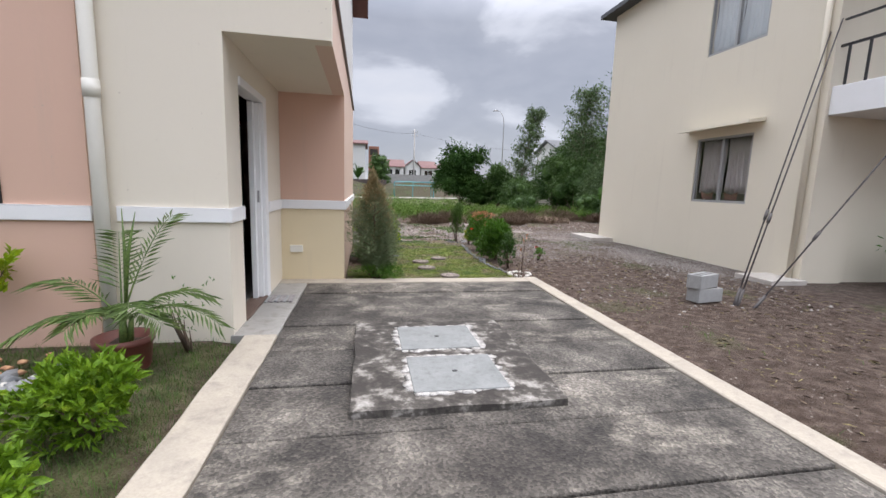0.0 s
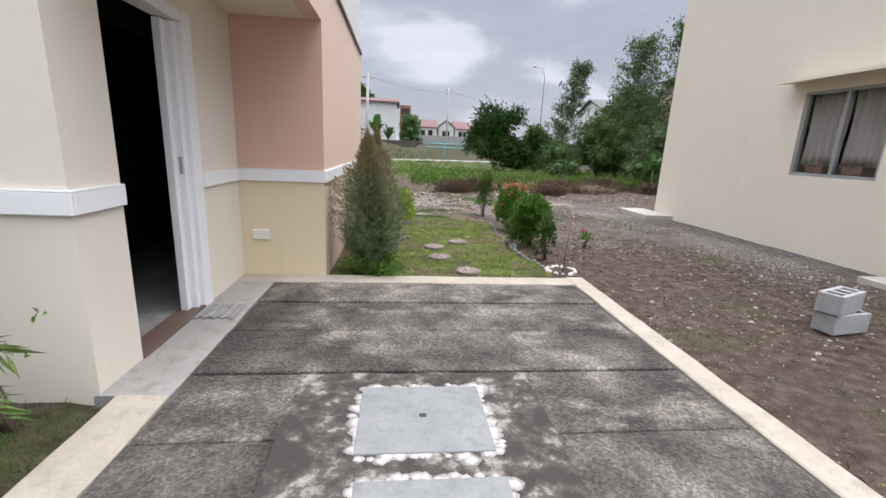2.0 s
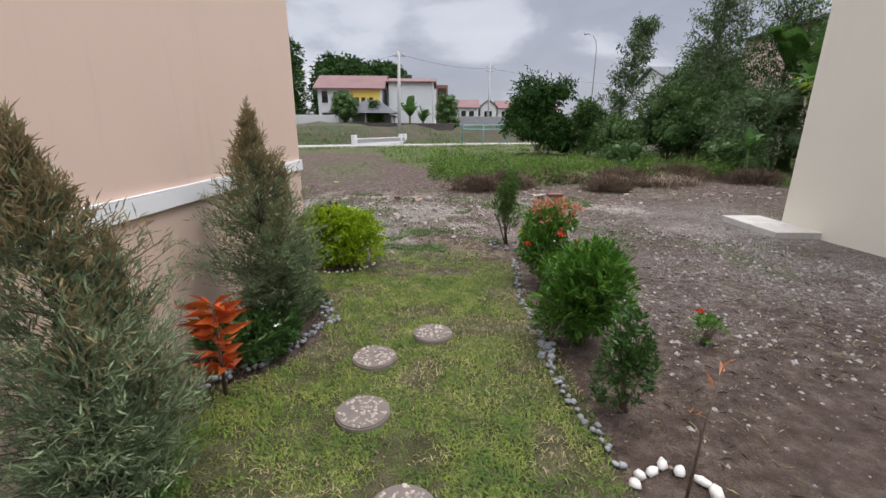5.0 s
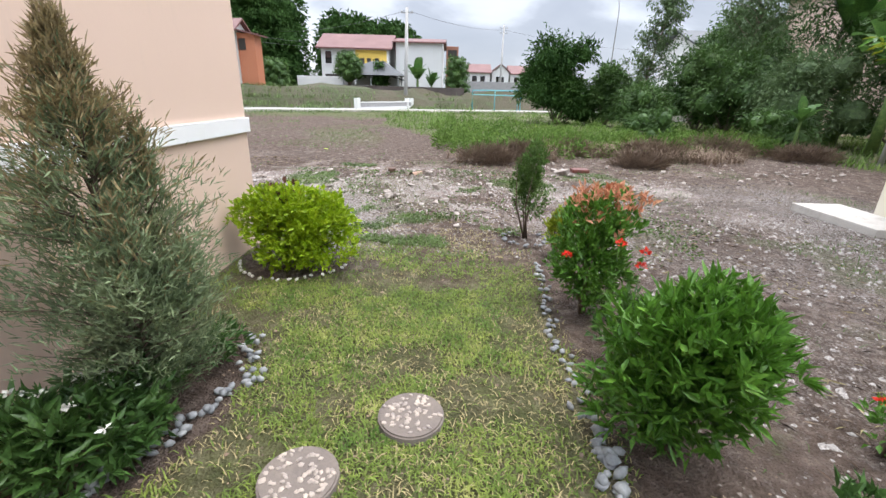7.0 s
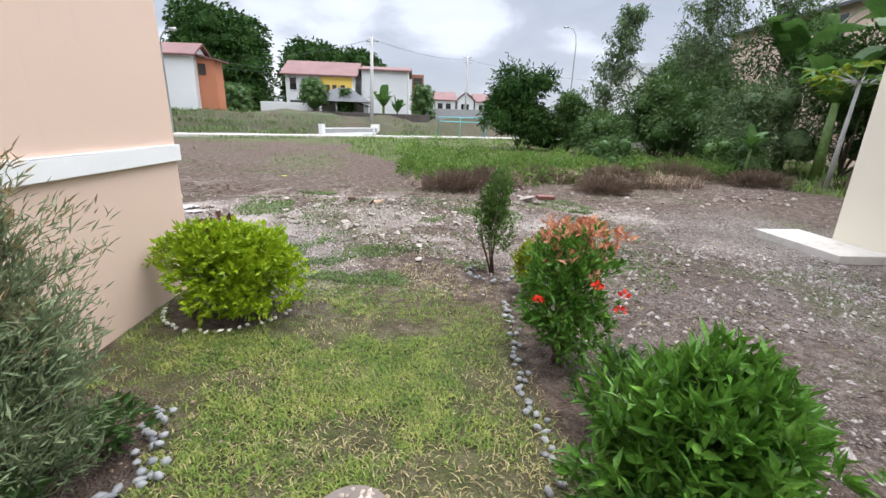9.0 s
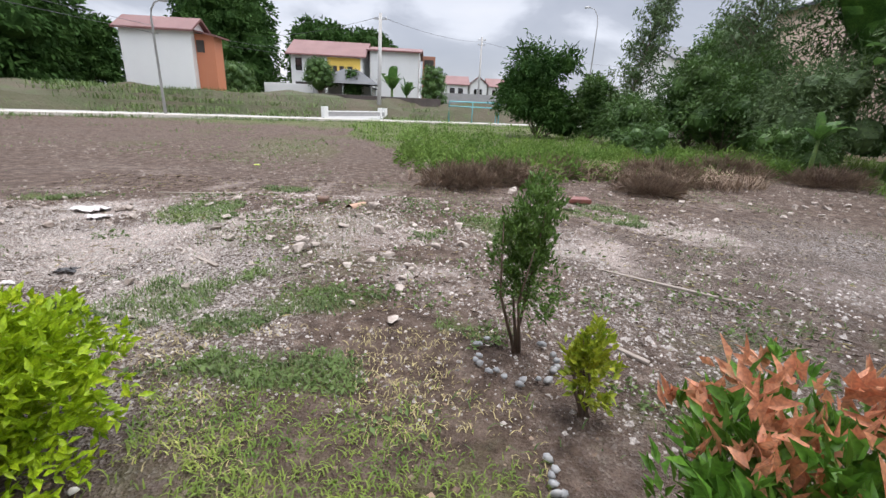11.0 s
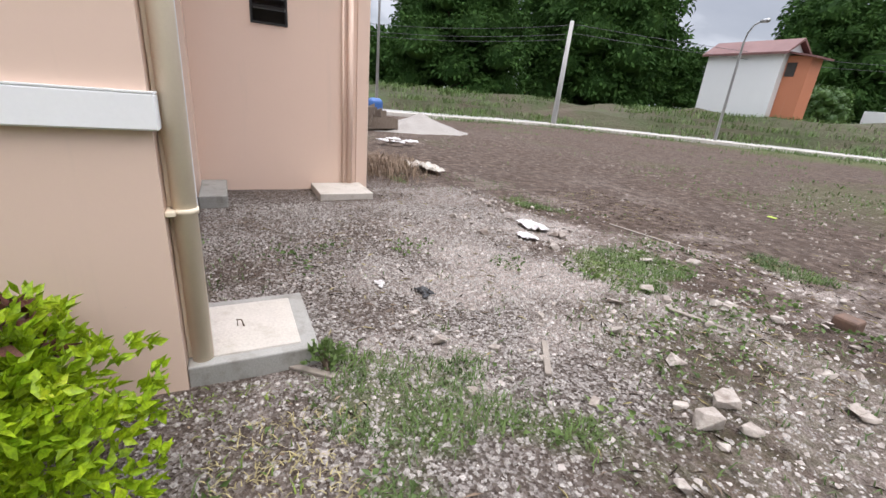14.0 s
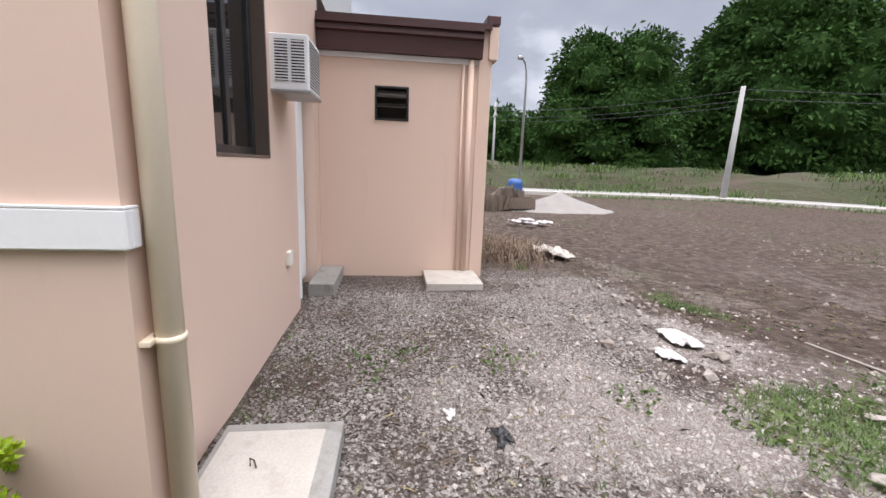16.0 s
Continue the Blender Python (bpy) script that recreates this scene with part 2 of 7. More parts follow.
M_BANANA = leaf_mat("banana_leaf", (0.05, 0.12, 0.03), (0.085, 0.175, 0.04), (0.14, 0.22, 0.06), 2.5, 0.4, 0.3)
M_GRASS = leaf_mat("lawn_blade", (0.095, 0.175, 0.03), (0.24, 0.30, 0.065), (0.44, 0.42, 0.17), 4.5, 0.65, 0.3)
M_TURF = leaf_mat("fine_turf_blade", (0.05, 0.115, 0.02), (0.085, 0.165, 0.03), (0.14, 0.21, 0.05), 2.5, 0.6, 0.25)
M_LUSH = leaf_mat("lush_grass_blade", (0.085, 0.16, 0.035), (0.15, 0.235, 0.055), (0.23, 0.28, 0.09), 0.9, 0.7, 0.3)
M_WEED = leaf_mat("field_grass_blade", (0.075, 0.125, 0.04), (0.13, 0.195, 0.06), (0.22, 0.25, 0.10), 0.9, 0.6, 0.25)
M_HAY = leaf_mat("hay_blade", (0.30, 0.25, 0.13), (0.42, 0.36, 0.20), None, 5, 0.8, 0.1)
M_BARKBIT = leaf_mat("dark_litter", (0.03, 0.022, 0.018), (0.06, 0.045, 0.035), None, 5, 0.9, 0.0)
M_STRAW = leaf_mat("dry_grass_blade", (0.17, 0.115, 0.09), (0.31, 0.235, 0.18), (0.15, 0.095, 0.08), 3, 0.8, 0.1)

# ---------------------------------------------------------------- mesh helpers


def mesh_object(name, verts, faces, mat=None, parent=None, smooth=False):
    me = bpy.data.meshes.new(name)
    me.from_pydata([tuple(v) for v in verts], [], faces)
    me.update()
    if smooth:
        me.shade_smooth()
    ob = new(name, me)
    if mat:
        me.materials.append(mat)
    ob.parent = parent
    return ob


def bm_object(name, bm, mat=None, parent=None, smooth=False):
    me = bpy.data.meshes.new(name)
    bm.normal_update()
    bm.to_mesh(me)
    bm.free()
    if smooth:
        me.shade_smooth()
    ob = new(name, me)
    if mat:
        me.materials.append(mat)
    ob.parent = parent
    return ob


def bm_box(bm, lo, hi):
    r = bmesh.ops.create_cube(bm, size=1)
    lo, hi = Vector(lo), Vector(hi)
    for v in r["verts"]:
        v.co = Vector((lo[i] + (v.co[i] + 0.5) * (hi[i] - lo[i]) for i in range(3)))
    return r["verts"]


def box(name, lo, hi, mat, parent=None, bevel=0.006, segs=2):
    bm = bmesh.new()
    bm_box(bm, lo, hi)
    if bevel:
        bmesh.ops.bevel(bm, geom=bm.edges[:], offset=min(bevel, 0.45 * min(abs(hi[i] - lo[i]) for i in range(3))), segments=segs, affect="EDGES", profile=0.5)
    return bm_object(name, bm, mat, parent)


def boxes(name, parts, mat, parent=None, bevel=0.0):
    """Several boxes as one part."""
    bm = bmesh.new()
    for lo, hi in parts:
        bm_box(bm, lo, hi)
    if bevel:
        bmesh.ops.bevel(bm, geom=bm.edges[:], offset=bevel, segments=1, affect="EDGES")
    return bm_object(name, bm, mat, parent)


def tube_geo(points, radii, sides=8):
    """Vertices and faces of a tube along points."""
    vs, fs = [], []
    pts = [Vector(p) for p in points]
    for i, p in enumerate(pts):
        d = (pts[min(i + 1, len(pts) - 1)] - pts[max(i - 1, 0)]).normalized()
        up = Vector((0, 0, 1)) if abs(d.z) < 0.9 else Vector((1, 0, 0))
        a = d.cross(up).normalized()
        b = d.cross(a)
        for k in range(sides):
            th = 2 * math.pi * k / sides
            vs.append(p + (a * math.cos(th) + b * math.sin(th)) * radii[i])
    for i in range(len(pts) - 1):
        for k in range(sides):
            k2 = (k + 1) % sides
            fs.append((i * sides + k, i * sides + k2, (i + 1) * sides + k2, (i + 1) * sides + k))
    fs.append(tuple(range(sides))[::-1])
    fs.append(tuple((len(pts) - 1) * sides + k for k in range(sides)))
    return vs, fs


def tubes(name, runs, mat, parent=None, sides=8):
    """Several tubes as one mesh: runs of (points, radii)."""
    V, F = [], []
    for pts, radii in runs:
        if isinstance(radii, (int, float)):
            radii = [radii] * len(pts)
        v, f = tube_geo(pts, radii, sides)
        o = len(V)
        V += v
        F += [tuple(i + o for i in q) for q in f]
    return mesh_object(name, V, F, mat, parent, smooth=True)


def group_empty(name, at, label, category, group=""):
    e = new(name)
    e.location = at
    e.empty_display_size = 0.2
    return tagged(e, label, category, group)


RNG = np.random.default_rng(7)


def unit(v):
    return v / np.maximum(np.linalg.norm(v, axis=1, keepdims=True), 1e-6)


def lattice(seed, n=64):
    return np.random.default_rng(seed).random((n, n))


LAT = [lattice(s) for s in range(6)]


def fbm(x, y, scale, seed=0, octaves=4):
    """Smooth value noise, 0 to 1, of arrays x and y."""
    out, amp, tot = 0, 1.0, 0
    for o in range(octaves):
        g = LAT[(seed + o) % 6]
        u, v = x / scale * 2 ** o + 13.7 * seed, y / scale * 2 ** o + 7.3 * seed
        i, j = np.floor(u).astype(int), np.floor(v).astype(int)
        fu, fv = u - i, v - j
        fu, fv = fu * fu * (3 - 2 * fu), fv * fv * (3 - 2 * fv)
        n = g.shape[0]
        a, b, c, d = g[i % n, j % n], g[(i + 1) % n, j % n], g[i % n, (j + 1) % n], g[(i + 1) % n, (j + 1) % n]
        out = out + amp * ((a * (1 - fu) + b * fu) * (1 - fv) + (c * (1 - fu) + d * fu) * fv)
        tot += amp
        amp *= 0.5
    return out / tot


def leaves(name, pts, dirs, length, width, mat, parent=None, fold=0.25, jitter=0.35, mats=None, pick=None):
    """A mass of single folded leaves: each starts at a point and points along its direction."""
    pts, dirs = np.asarray(pts, float), unit(np.asarray(dirs, float))
    n = len(pts)
    rnd = RNG.normal(size=(n, 3))
    side = unit(np.cross(dirs, rnd))
    nor = np.cross(side, dirs)
    nor *= np.sign(nor[:, 2:3] + 1e-9)
    L = (length * (1 + jitter * (RNG.random(n) - 0.5) * 2))[:, None]
    Wd = (width * (1 + jitter * (RNG.random(n) - 0.5) * 2))[:, None]
    base, tip = pts, pts + dirs * L - nor * L * 0.12
    mid = pts + dirs * L * 0.45
    le, ri = mid + side * Wd * 0.5 + nor * Wd * fold, mid - side * Wd * 0.5 + nor * Wd * fold
    V = np.stack([base, ri, tip, le], 1).reshape(-1, 3)
    k = np.arange(n)[:, None] * 4
    F = np.concatenate([k + np.array([[0, 1, 2]]), k + np.array([[0, 2, 3]])], 1).reshape(-1, 3)
    return tri_mesh(name, V, F, mat, parent, mats, None if pick is None else np.repeat(pick, 2))


def tri_mesh(name, V, F, mat, parent=None, mats=None, pick=None):
    me = bpy.data.meshes.new(name)
    me.vertices.add(len(V))
    me.vertices.foreach_set("co", np.asarray(V, np.float32).ravel())
    me.loops.add(len(F) * 3)
    me.loops.foreach_set("vertex_index", np.asarray(F, np.int32).ravel())
    me.polygons.add(len(F))
    me.polygons.foreach_set("loop_start", np.arange(0, len(F) * 3, 3, dtype=np.int32))
    for mm in (mats or [mat]):
        me.materials.append(mm)
    if pick is not None:
        me.polygons.foreach_set("material_index", np.asarray(pick, np.int32))
    me.update(calc_edges=True)
    me.validate()
    ob = new(name, me)
    ob.parent = parent
    return ob


def blades(name, x, y, z, h, w, mat, lean=0.5, parent=None):
    """Grass blades, one bent strip of three triangles each."""
    n = len(x)
    th = RNG.random(n) * 2 * np.pi
    d = np.stack([np.cos(th), np.sin(th), 0 * th], 1)
    s = np.stack([-np.sin(th), np.cos(th), 0 * th], 1)
    b = np.stack([x, y, z + 0 * x], 1)
    h = (h * (0.6 + 0.8 * RNG.random(n)))[:, None]
    ln = (lean * (0.3 + RNG.random(n)))[:, None]
    up = np.array([[0, 0, 1.0]])
    m = b + up * h * 0.6 + d * h * ln * 0.35
    t = b + up * h * 0.9 * (1 - 0.3 * ln) + d * h * ln
    V = np.stack([b - s * w / 2, b + s * w / 2, m + s * w * 0.35, m - s * w * 0.35, t], 1).reshape(-1, 3)
    k = np.arange(n)[:, None] * 5
    F = np.concatenate([k + np.array([[0, 1, 2]]), k + np.array([[0, 2, 3]]), k + np.array([[3, 2, 4]])], 1).reshape(-1, 3)
    return tri_mesh(name, V, F, mat, parent)


def stone_mesh(name, seed, flat=0.6, subdiv=1):
    bm = bmesh.new()
    bmesh.ops.create_icosphere(bm, subdivisions=subdiv, radius=0.5)
    r = random.Random(seed)
    off = Vector((r.random() * 50, r.random() * 50, r.random() * 50))
    for v in bm.verts:
        k = 1 + 0.45 * noise.noise(v.co * 1.7 + off) + 0.2 * noise.noise(v.co * 4 + off)
        v.co = Vector((v.co.x * k, v.co.y * k * 0.8, v.co.z * k * flat))
    me = bpy.data.meshes.new(name)
    bm.to_mesh(me)
    bm.free()
    return me


# ---------------------------------------------------------------- ground
def soft(a, lo, hi, e):
    return np.clip((a - lo) / e + 0.5, 0, 1) * np.clip((hi - a) / e + 0.5, 0, 1)


def lawn_mask(x, y):
    wob = (fbm(x, y, 1.1, 2) - 0.5) * 0.9
    right = soft(x, 0.0, 2.78, 0.25) * soft(y + wob * np.clip(y / 2, 0, 1), -0.9, 4.15, 1.3)
    left = soft(x, -6.0, -0.84, 0.1) * soft(y, -12, -2.44, 0.1)
    a = ((x - 0.30) / 0.6) ** 2 + ((y - 2.1) / 0.8) ** 2
    b = ((x - 0.55) / 0.5) ** 2 + ((y - 4.1) / 0.5) ** 2
    right = right * np.clip((a - 0.85) * 4, 0, 1) * np.clip((b - 0.85) * 4, 0, 1)
    return right, left


WEED_SPOTS = ((-0.55, 8.0, 0.42, 0.6), (1.45, 5.6, 0.62, 0.36), (0.8, 5.95, 0.3, 0.4), (0.5, 5.4, 0.42, 0.3), (0.95, 5.25, 0.4, 0.25), (3.15, 7.4, 0.7, 0.7), (-0.3, 9.45, 0.4, 0.28), (1.2, 4.7, 0.6, 0.22),
              (2.3, 5.25, 0.45, 0.2), (-2.6, 8.5, 0.5, 0.3), (-4.2, 7.2, 0.6, 0.2), (4.4, 8.6, 0.8, 0.5))
LIME_SPOTS = ((2.4, 6.25, 0.55, 0.5), (-0.5, 6.5, 1.0, 0.9), (0.15, 5.1, 0.5, 0.4), (-1.8, 7.9, 0.8, 0.5), (1.5, 7.0, 0.9, 0.7), (0.6, 7.6, 0.8, 0.6), (0.5, 6.3, 0.6, 0.6), (3.9, 6.8, 0.7, 0.6), (-0.6, 9.0, 1.2, 0.5), (5.6, 7.6, 1.0, 0.6), (4.2, 9.2, 0.9, 0.4))


def blots(x, y, spots, ragged=1.3):
    """Ragged patches: (x, y, half width, half depth)."""
    rough = (fbm(x, y, 0.5, 2) - 0.5) * 2 * ragged
    out = np.zeros_like(x)
    for cx, cy, rx, ry in spots:
        out = np.maximum(out, np.clip((1.15 + rough - np.hypot((x - cx) / rx, (y - cy) / ry)) * 1.8, 0, 1))
    return out


def grass_mask(x, y):
    """Where low weeds green the bare earth."""
    thin = np.clip((fbm(x, y, 1.3, 4) - 0.57) * 7, 0, 1) * (y > 3.5)
    drive = np.clip((fbm(x, y, 1.0, 3) - 0.60) * 8, 0, 1) * (x > 3.1) * (y < 6)
    field = np.clip((fbm(x, y, 4.0, 5) - 0.50) * 5, 0, 1) * np.clip((y - 9) / 6, 0, 1)
    west = np.clip((fbm(x, y, 2.2, 1) - 0.54) * 6, 0, 1) * (x < -3) * (y > 7.5)
    return np.clip(np.maximum.reduce([blots(x, y, WEED_SPOTS), thin * 0.55, drive * 0.7, field * 0.75, west * 0.6]), 0, 1)


def wild_mask(x, y):
    """The overgrown corner of the field."""
    edge = 12.0 + np.clip(2.2 - x, 0, 40) * 2.6 + (fbm(x, y, 2.6, 3) - 0.5) * 7
    far = np.clip((y - 27 - (fbm(x, y, 4.0, 2) - 0.5) * 7 - np.clip(-x, 0, 30) * 0.0) / 2, 0, 1) * (x > -12)
    a = np.clip((y - edge) / 1.2, 0, 1) * (x > -2)
    b = np.clip((x - 12.2 - (fbm(x, y, 2.0, 1) - 0.5) * 2) / 1.0, 0, 1) * (y > 9)
    return np.maximum.reduce([a, b, far])


def lime_mask(x, y):
    wide = (0.2 + np.clip((fbm(x, y, 1.4, 0) - 0.45) * 5, 0, 1)) * np.maximum(soft(y, 5.0, 11.5, 2.2) * soft(x, -6.5, 9, 4), 0.7 * soft(y, 1.5, 9, 2.5) * soft(x, 3.6, 9, 1.2))
    return np.clip(blots(x, y, LIME_SPOTS, 1.6) * 0.5 + 0.4 * wide, 0, 1) * np.clip((fbm(x, y, 0.5, 3) - 0.28) * 4, 0, 1)


def gravel_mask(x, y):
    wall = soft(x, 6.2, 9.0, 1.4) * soft(y, 0.0, 8.5, 2.5)
    back = soft(x + (fbm(x, y, 1.0, 2) - 0.5) * 2.0, -4.2, 0.9, 1.6) * soft(y + (fbm(x, y, 1.0, 3) - 0.5) * 1.6, 4.0, 7.4, 1.4)
    side = soft(x, 3.1, 7.0, 1.2) * soft(y, 2.0, 8.0, 2.0) * 0.42
    return np.clip(np.maximum.reduce([wall, back, side]) * (0.25 + 1.5 * (fbm(x, y, 0.7, 4) - 0.12)), 0, 1)


def ground_z(x, y):
    near = np.clip((np.hypot(x - 1, y - 1) - 3.0) / 6, 0, 1)
    bumps = (fbm(x, y, 0.7, 1) - 0.5) * 0.035 + (fbm(x, y, 6.0, 2) - 0.5) * 0.16 * near
    bed = 1 - np.clip(soft(x, -1.0, 3.15, 0.2) * soft(y, -14, 0.1, 0.2), 0, 1)
    heap = 0.12 * np.exp(-(((x - 1.6) / 2.2) ** 2 + ((y - 8.3) / 0.9) ** 2))
    return (bumps + heap) * bed - 0.02 - 0.03 * (1 - bed)


def axis_steps(lo, hi, step, far, n=34):
    core = np.arange(lo, hi, step)
    g = step * 1.22 ** np.arange(1, n + 1)
    g = np.cumsum(g)
    g = g * max(1.0, far / g[-1])
    return np.concatenate([lo - g[::-1], core, core[-1] + g])


xs, ys = axis_steps(-5.0, 9.0, 0.115, 900), axis_steps(-6.0, 13.0, 0.115, 900)
GX, GY = np.meshgrid(xs, ys)
GZ = ground_z(GX, GY) * np.clip(1.3 - np.hypot(GX, GY) / 120, 0, 1)
nx, ny = len(xs), len(ys)
idx = np.arange(nx * ny).reshape(ny, nx)
quad = np.stack([idx[:-1, :-1], idx[:-1, 1:], idx[1:, 1:], idx[1:, :-1]], -1).reshape(-1, 4)
tri = np.concatenate([quad[:, [0, 1, 2]], quad[:, [0, 2, 3]]])
ground = tri_mesh("ground", np.stack([GX, GY, GZ], -1).reshape(-1, 3), tri, None, mats=[bpy.data.materials.new("earth")])
ground.data.shade_smooth()
rt, lt = lawn_mask(GX, GY)
masks = {"lawn": np.clip(rt + lt, 0, 1), "weeds": np.clip(grass_mask(GX, GY) + wild_mask(GX, GY), 0, 1),
         "lime": lime_mask(GX, GY), "gravel": gravel_mask(GX, GY)}
for key, val in masks.items():
    at = ground.data.attributes.new(key, "FLOAT", "POINT")
    at.data.foreach_set("value", val.astype(np.float32).ravel())
tagged(ground, "bare brown earth lot with weeds, gravel and rubble", "ground", kind="structure")


def earth(m):
    m.use_nodes = True
    n, l = m.node_tree.nodes, m.node_tree.links
    p = n["Principled BSDF"]

    def mask(key, lo, hi, sc, amount):
        a = n.new("ShaderNodeAttribute")
        a.attribute_name = key
        f = noise_node(n, l, sc, 6, 0.7, "World")
        s = n.new("ShaderNodeMath")
        s.operation = "MULTIPLY_ADD"
        l.new(f, s.inputs[0])
        s.inputs[1].default_value = amount
        l.new(a.outputs["Fac"], s.inputs[2])
        r = n.new("ShaderNodeMapRange")
        r.inputs["From Min"].default_value, r.inputs["From Max"].default_value = lo, hi
        l.new(s.outputs[0], r.inputs["Value"])
        return r.outputs["Result"]

    fine = noise_node(n, l, 90, 4, 0.7, "World")
    mid = noise_node(n, l, 7, 6, 0.65, "World")
    big = noise_node(n, l, 0.35, 5, 0.6, "World")
    c = ramp(n, l, mid, [(0.3, (0.06, 0.041, 0.031)), (0.5, (0.13, 0.092, 0.071)), (0.7, (0.25, 0.188, 0.152))])
    c = mixc(n, l, ramp(n, l, big, [(0.42, (0, 0, 0)), (0.68, (0.75, 0.75, 0.75))]), c, ramp(n, l, mid, [(0.3, (0.10, 0.073, 0.058)), (0.7, (0.20, 0.152, 0.125))]))
    v = n.new("ShaderNodeTexVoronoi")
    v.inputs["Scale"].default_value = 70
    geo = n.new("ShaderNodeNewGeometry")
    l.new(geo.outputs["Position"], v.inputs["Vector"])
    chips = ramp(n, l, v.outputs["Color"], [(0.15, (0.085, 0.066, 0.055)), (0.5, (0.20, 0.165, 0.143)), (0.85, (0.50, 0.455, 0.42))])
    c = mixc(n, l, mask("gravel", 0.65, 1.5, 16, 1.2), c, chips)
    c = mixc(n, l, mask("lime", 1.0, 1.75, 13, 1.5), c, ramp(n, l, fine, [(0.3, (0.27, 0.21, 0.18)), (0.7, (0.60, 0.52, 0.47))]))
    c = mixc(n, l, mask("weeds", 0.95, 1.8, 12, 1.0), c, ramp(n, l, fine, [(0.3, (0.07, 0.095, 0.03)), (0.7, (0.155, 0.19, 0.065))]))
    c = mixc(n, l, mask("lawn", 1.1, 2.0, 5, 1.2), c, ramp(n, l, mid, [(0.3, (0.085, 0.11, 0.035)), (0.7, (0.16, 0.185, 0.06))]))
    c = mixc(n, l, 0.55, c, ramp(n, l, fine, [(0.25, (0.5, 0.5, 0.5)), (0.75, (1.25, 1.25, 1.25))]), "MULTIPLY")
    l.new(c, p.inputs["Base Color"])
    p.inputs["Roughness"].default_value = 0.97
    p.inputs["Specular IOR Level"].default_value = 0.2
    h = n.new("ShaderNodeMath")
    h.operation = "ADD"
    l.new(fine, h.inputs[0])
    l.new(v.outputs["Distance"], h.inputs[1])
    bump(n, l, p, h.outputs[0], 1.0, 0.03)


earth(ground.data.materials[0])

# ---------------------------------------------------------------- driveway
def slab_mat():
    m, n, l, p = material("weathered_slab")
    oi = n.new("ShaderNodeObjectInfo")
    geo = n.new("ShaderNodeNewGeometry")
    peb = n.new("ShaderNodeTexVoronoi")
    peb.inputs["Scale"].default_value = 62
    l.new(geo.outputs["Position"], peb.inputs["Vector"])
    speck = ramp(n, l, peb.outputs["Color"], [(0.15, (0.32, 0.31, 0.3)), (0.5, (0.85, 0.84, 0.82)), (0.85, (1.75, 1.72, 1.66))])
    f = noise_node(n, l, 150, 3, 0.75, "World")
    mid = noise_node(n, l, 1.7, 9, 0.64, "World")
    drag = noise_node(n, l, 1.6, 9, 0.66, "World", (0.8, 1.5, 1.0))
    big = noise_node(n, l, 0.7, 5, 0.6, "World")
    c = ramp(n, l, mid, [(0.36, (0.036, 0.033, 0.03)), (0.47, (0.088, 0.081, 0.072)), (0.57, (0.155, 0.143, 0.127)), (0.68, (0.27, 0.25, 0.222))])
    c = mixc(n, l, ramp(n, l, drag, [(0.54, (0, 0, 0)), (0.68, (0.75, 0.75, 0.75))]), c, (0.33, 0.305, 0.265))
    c = mixc(n, l, ramp(n, l, big, [(0.38, (0.7, 0.7, 0.7)), (0.55, (0, 0, 0))]), c, (0.045, 0.040, 0.036))
    c = mixc(n, l, 0.6, c, speck, "MULTIPLY")
    c = mixc(n, l, 0.7, c, ramp(n, l, f, [(0.32, (0.45, 0.45, 0.45)), (0.68, (1.45, 1.43, 1.4))]), "MULTIPLY")
    c = mixc(n, l, 0.4, c, ramp(n, l, oi.outputs["Random"], [(0.0, (0.65, 0.65, 0.65)), (1.0, (1.2, 1.17, 1.12))]), "MULTIPLY")
    l.new(c, p.inputs["Base Color"])
    p.inputs["Roughness"].default_value = 0.93
    bump(n, l, p, peb.outputs["Distance"], 0.8, 0.008)
    return m


def pad_mat():
    m, n, l, p = material("blotchy_pad")
    mid = noise_node(n, l, 6.5, 8, 0.62, "World")
    f = noise_node(n, l, 100, 3, 0.7, "World")
    c = ramp(n, l, mid, [(0.44, (0.045, 0.039, 0.034)), (0.54, (0.09, 0.081, 0.07)), (0.59, (0.22, 0.205, 0.183)), (0.70, (0.40, 0.38, 0.35))])
    c = mixc(n, l, 0.5, c, ramp(n, l, f, [(0.3, (0.55, 0.55, 0.55)), (0.7, (1.15, 1.15, 1.15))]), "MULTIPLY")
    l.new(c, p.inputs["Base Color"])
    p.inputs["Roughness"].default_value = 0.95
    bump(n, l, p, mid, 0.6, 0.02)
    return m


M_SLAB, M_PAD = slab_mat(), pad_mat()
drive = group_empty("driveway", (1.1, -5, 0), "weathered grey concrete driveway in jointed panels", "driveway")
drive["kind"] = "structure"
box("bedding", (-0.55, -9.5, -0.25), (2.92, -0.26, -0.01), M_SOIL, drive, 0)
joints = [-9.5, -8.3, -7.2, -6.3, -5.5, -4.8, -4.16, -3.5, -2.84, -2.17, -1.5, -0.85, -0.27]
for j0, j1 in zip(joints, joints[1:]):
    for a0, a1 in ((-0.5, 2.87),):
        box("slab_panel", (a0, j0 + 0.009, -0.12), (a1, j1 - 0.009, 0.03 + 0.004 * math.sin(j0 * 5)), M_SLAB, drive, 0.012)
kerbs = group_empty("kerb", (1.2, -0.1, 0), "cream limewashed concrete edge strip round the driveway", "kerb")
kerbs["kind"] = "structure"


